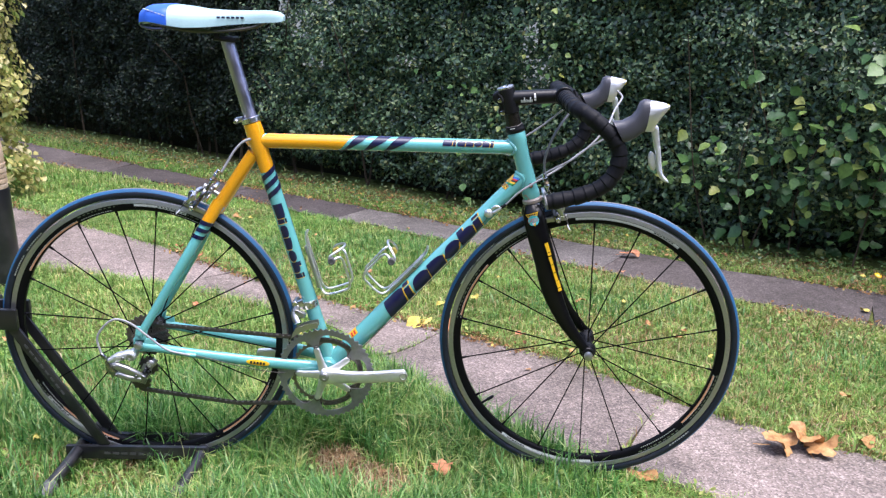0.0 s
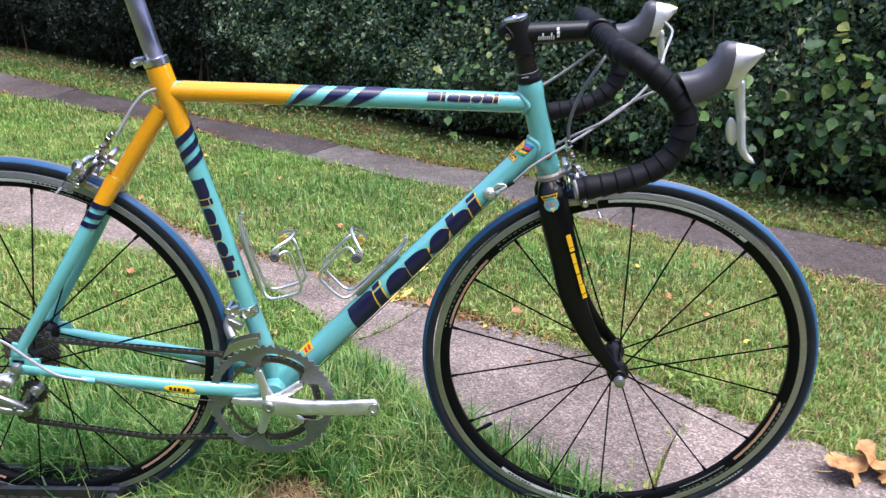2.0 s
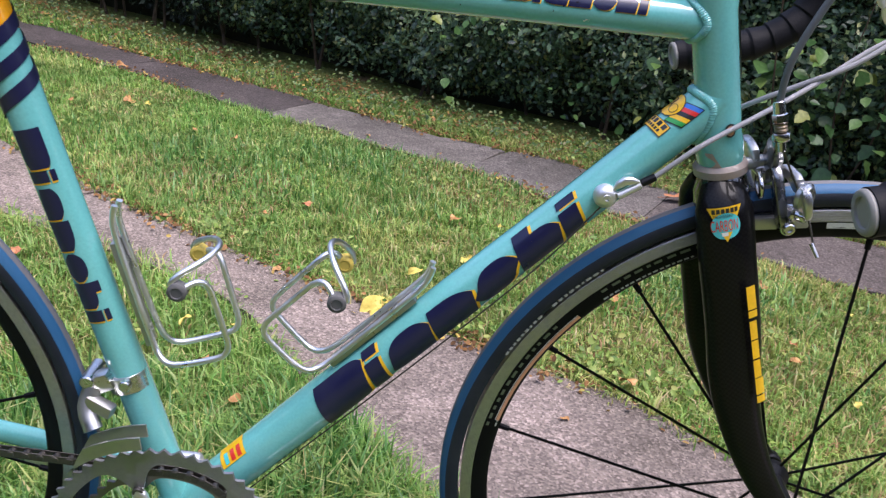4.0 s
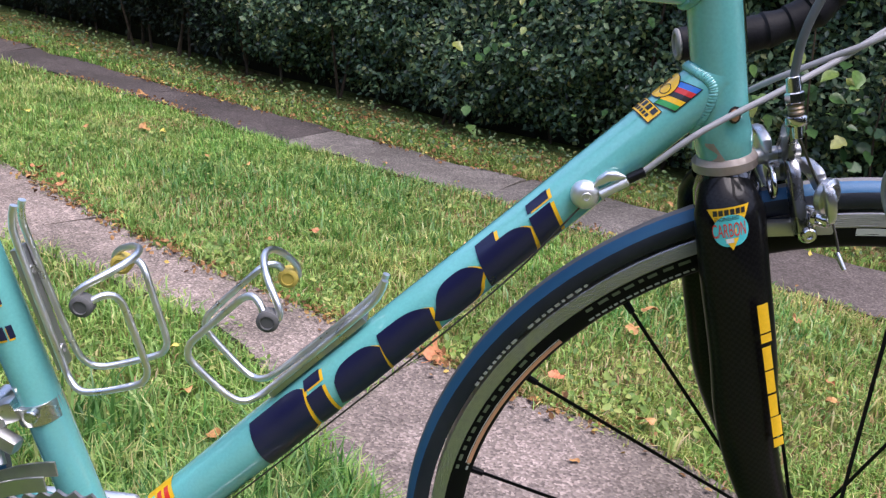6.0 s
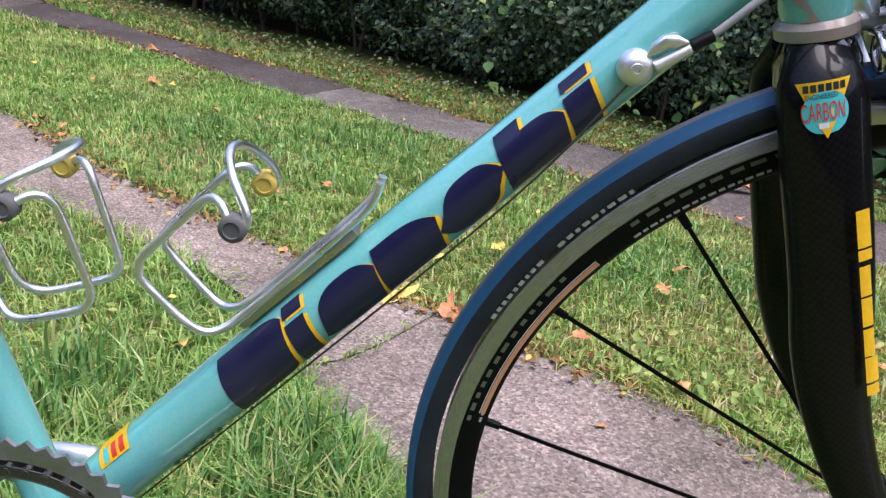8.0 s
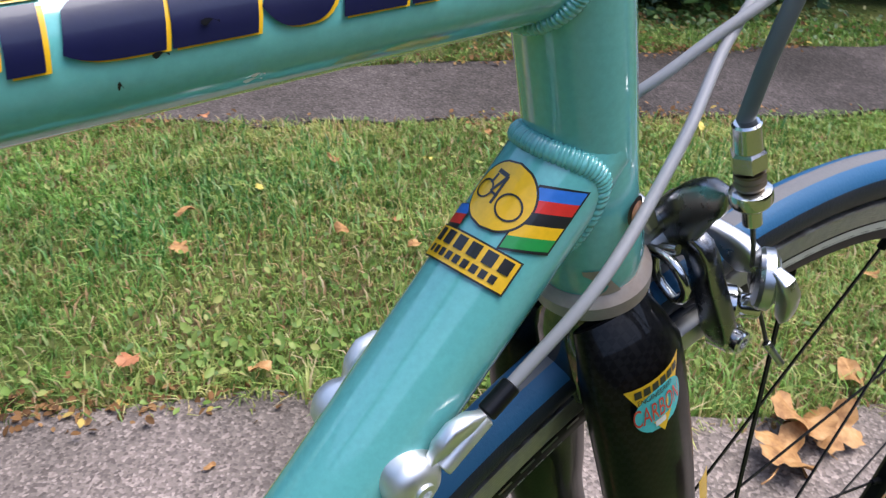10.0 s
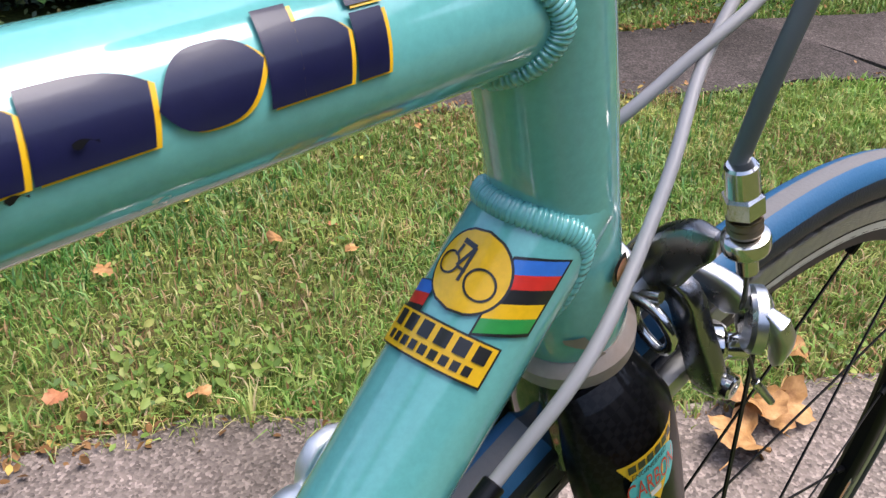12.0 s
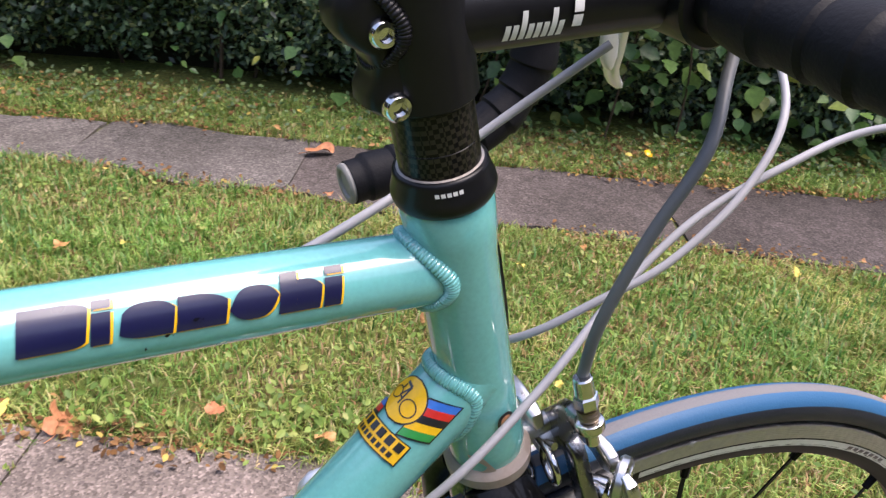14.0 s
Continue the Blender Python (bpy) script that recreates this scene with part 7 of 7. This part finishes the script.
def verge(n):
    x = rng.uniform(-4, 3.6, n)
    k = rng.uniform(0, 1, n) ** 0.8
    y = edge_y(FAR_B, x) - 0.015 + (edge_y(HEDGE, x) + 0.12 - edge_y(FAR_B, x)) * k
    return x, y


def lawn_spots(n):
    x = rng.uniform(-1.2, 2.8, n)
    y = rng.uniform(-0.5, 2.6, n)
    ok = on_lawn(x, y) & (lumps(x, y, 4.4, 6.0) + rng.normal(0, 0.12, n) > 0.5)
    return x[ok], y[ok]


weeds("verge_weeds", 6500, verge, 0.018, "low green weeds along the foot of the hedge", zz=(0.005, 0.07))
weeds("clover", 17000, lawn_spots, 0.014, "small clover leaves in the lawn", zz=(0.012, 0.035), mt=LAWNLEAF)


def edges_spots(n):
    """Along the rims of both paths and under the hedge."""
    x = rng.uniform(-2.5, 3.2, n)
    which = rng.integers(0, 4, n)
    which = np.where((which == 2) & (rng.uniform(0, 1, n) < 0.4), 0, which)
    y = np.select([which == 0, which == 1, which == 2], [edge_y(NEAR_B, x), edge_y(FAR_B, x), edge_y(FAR_A, x)], edge_y(HEDGE, x) - 0.05)
    y = y + rng.normal(0, 0.03, n) * np.where(which == 3, 2.5, 1.0)
    ok = lumps(x, y, 2.7, 4.0) + rng.normal(0, 0.15, n) > 0.45
    return x[ok], y[ok]


def near_rim(n):
    """Broad-leaved weeds in clumps along the far rim of the near path."""
    x = rng.uniform(0.1, 1.45, n)
    y = edge_y(NEAR_B, x) + np.abs(rng.normal(0, 0.09, n)) + 0.01
    ok = lumps(x, y, 9.0, 2.0) + rng.normal(0, 0.1, n) > 0.58
    return x[ok], y[ok]


weeds("lawn_weeds", 1700, near_rim, 0.018, "broad-leaved weeds along the rim of the path", zz=(0.008, 0.04), mt=LAWNLEAF)
weeds("verge_litter", 2600, verge, 0.018, "brown dead leaves under the hedge", zz=(0.008, 0.03), mt=CRUMB)
weeds("leaf_litter", 12000, edges_spots, 0.014, "brown leaf litter along the path edges", zz=(0.012, 0.024), mt=CRUMB)

# ---- fallen leaves ----
def fallen_leaf(name, centre, size, material, label, seed, lobed=True, curl=0.25, turn=0.0, tilt=(0, 0)):
    """One crisp leaf: lobed outline, raised ribs, curled rim, a stalk."""
    r = random.Random(seed)
    ob = tagged(new(name), label, "leaf", "fallen leaves")
    ob.location = centre
    ob.rotation_euler = (tilt[0], tilt[1], turn)
    bm = bmesh.new()
    n = 40
    rings = []
    for q in (0.0, 0.3, 0.6, 0.85, 1.0):
        row = []
        for i in range(n):
            a = 2 * math.pi * i / n
            if lobed:
                rad = 0.62 + 0.3 * abs(math.cos(2.5 * a)) ** 0.8 + 0.07 * math.cos(15 * a) + r.uniform(-0.02, 0.02)
                px, py = rad * math.cos(a), rad * math.sin(a)
            else:
                px = math.cos(a)
                py = 0.48 * math.sin(a) * (1 - 0.35 * math.cos(a)) + r.uniform(-0.01, 0.01)
            h = curl * q * q * (0.6 * math.sin(2 * a + seed) + 0.5 * math.sin(3 * a + 2 * seed)) + 0.05 * math.cos(5 * a) * q
            row.append(bm.verts.new((px * q * size, py * q * size, h * size + 0.12 * size)) if q else None)
        if not q:
            row = [bm.verts.new((0, 0, 0.12 * size))]
        rings.append(row)
    for i in range(n):
        bm.faces.new((rings[0][0], rings[1][i], rings[1][(i + 1) % n]))
    for a, b in zip(rings[1:], rings[2:]):
        for i in range(n):
            bm.faces.new((a[i], b[i], b[(i + 1) % n], a[(i + 1) % n]))
    low = min(v.co.z for v in bm.verts)
    for v in bm.verts:
        v.co.z -= low
    part("blade", bm, material, ob, smooth=80)
    bm = bmesh.new()
    sweep(bm, smooth_path([V(-size * 0.5, 0, 0.1 * size - low * 0.3), V(-size * 1.0, size * 0.1, 0.12 * size), V(-size * 1.35, size * 0.25, 0.02 * size)], size * 0.1), size * 0.02, 6)
    part("stalk", bm, material, ob)
    return ob


G = 0.004
fallen_leaf("fallen_leaf", (1.515, 0.14, G), 0.05, DRYLEAF, "crisp brown fallen leaf curled on the path", 1, True, 0.5, 0.4, (0.3, 0.2))
fallen_leaf("fallen_leaf", (1.57, 0.15, G), 0.05, DRYLEAF, "crisp brown fallen leaf standing on the path", 2, True, 0.6, 2.1, (0.55, -0.2))
fallen_leaf("fallen_leaf", (1.625, 0.125, G), 0.048, DRYLEAF, "crisp brown fallen leaf lying flat on the path", 3, True, 0.4, 3.7, (0.15, 0.2))
fallen_leaf("fallen_leaf", (1.76, 0.17, G), 0.035, DRYLEAF, "small narrow brown fallen leaf", 9, False, 0.3, 0.9)
fallen_leaf("fallen_leaf", (0.575, 0.955, -0.03), 0.05, YELLOWLEAF, "yellow fallen leaf on the edge of the path", 4, False, 0.28, 0.6, (0.35, -0.1))
fallen_leaf("fallen_leaf", (0.685, 0.905, -0.028), 0.04, ORANGELEAF, "orange-brown fallen leaf on the edge of the path", 5, True, 0.35, 1.2, (0.7, 0.1))
fallen_leaf("fallen_leaf", (1.49, 1.888, -0.052), 0.045, ORANGELEAF, "reddish brown curled leaf on the path by the hedge", 6, False, 0.3, 0.0)
fallen_leaf("fallen_leaf", (1.14, -0.02, 0.005), 0.04, DRYLEAF, "small brown fallen leaf beside the front tyre", 7, False, 0.3, 2.6)
fallen_leaf("fallen_leaf", (0.67, -0.05, 0.03), 0.03, ORANGELEAF, "small orange-brown leaf in the grass", 8, True, 0.3, 0.3)
for i, (x, y, size, mt, label) in enumerate([(-0.62, 2.93, 0.026, DRYLEAF, "brown curled leaf on the dark path"), (-0.42, 2.39, 0.024, DRYLEAF, "brown curled leaf on the lawn"), (-0.35, 2.38, 0.018, YELLOWLEAF, "small yellow leaf on the lawn"), (-0.145, 1.46, 0.018, YELLOWLEAF, "small yellow leaf on the near path"), (-0.53, 1.8, 0.022, ORANGELEAF, "orange-brown leaf at the path edge"), (-0.5, 1.72, 0.018, DRYLEAF, "brown leaf at the path edge"), (-0.4, 1.68, 0.02, ORANGELEAF, "rust-coloured leaf at the path edge"), (0.776, 1.24, 0.018, YELLOWLEAF, "pale yellow leaf on the lawn"), (1.49, 0.945, 0.011, ORANGELEAF, "small orange leaf on the lawn"), (-0.01, 0.0, 0.03, ORANGELEAF, "orange leaf standing in the grass by the rear wheel")]):
    fallen_leaf("fallen_leaf", (x, y, float(rise(x, y)) + 0.016), size, mt, label, 60 + i, i % 3 == 1, 0.4, 0.7 * i, (0.35, 0.2))
lr = random.Random(21)
for i in range(70):
    x = lr.uniform(-1.0, 2.6)
    y = lr.uniform(-0.1, 2.4)
    on_slab = bool(between(np.array(x), np.array(y), NEAR_A, NEAR_B) or between(np.array(x), np.array(y), FAR_A, FAR_B))
    if y > float(edge_y(HEDGE, x)) or (on_slab and lr.random() < 0.6):
        continue
    z = float(rise(x, y)) + (0.012 if on_slab else 0.032)
    fallen_leaf("fallen_leaf", (x, y, z), lr.uniform(0.009, 0.02), lr.choice((DRYLEAF, DRYLEAF, ORANGELEAF, YELLOWLEAF)), "tiny withered leaf scattered on the lawn", 30 + i, lr.random() < 0.4, 0.3, lr.uniform(0, 6), (lr.uniform(-0.4, 0.4), lr.uniform(-0.4, 0.4)))

# a dandelion head by the far path
fl = tagged(new("dandelion"), "single yellow dandelion flower at the path edge", "flower")
fl.location = (2.445, 1.585, -0.05)
bm = bmesh.new()
lathe(bm, [(0.045, 0.003), (0.05, 0.012), (0.056, 0.015), (0.06, 0.01), (0.062, 0.001)], (0, 0, 0), (0.1, -0.5, 1), 14)
part("bloom", bm, YELLOW, fl)
bm = bmesh.new()
sweep(bm, [V(0, 0, -0.02), V(0.002, -0.01, 0.025), V(0.004, -0.022, 0.048)], 0.002, 8)
part("stalk", bm, GRASS, fl)
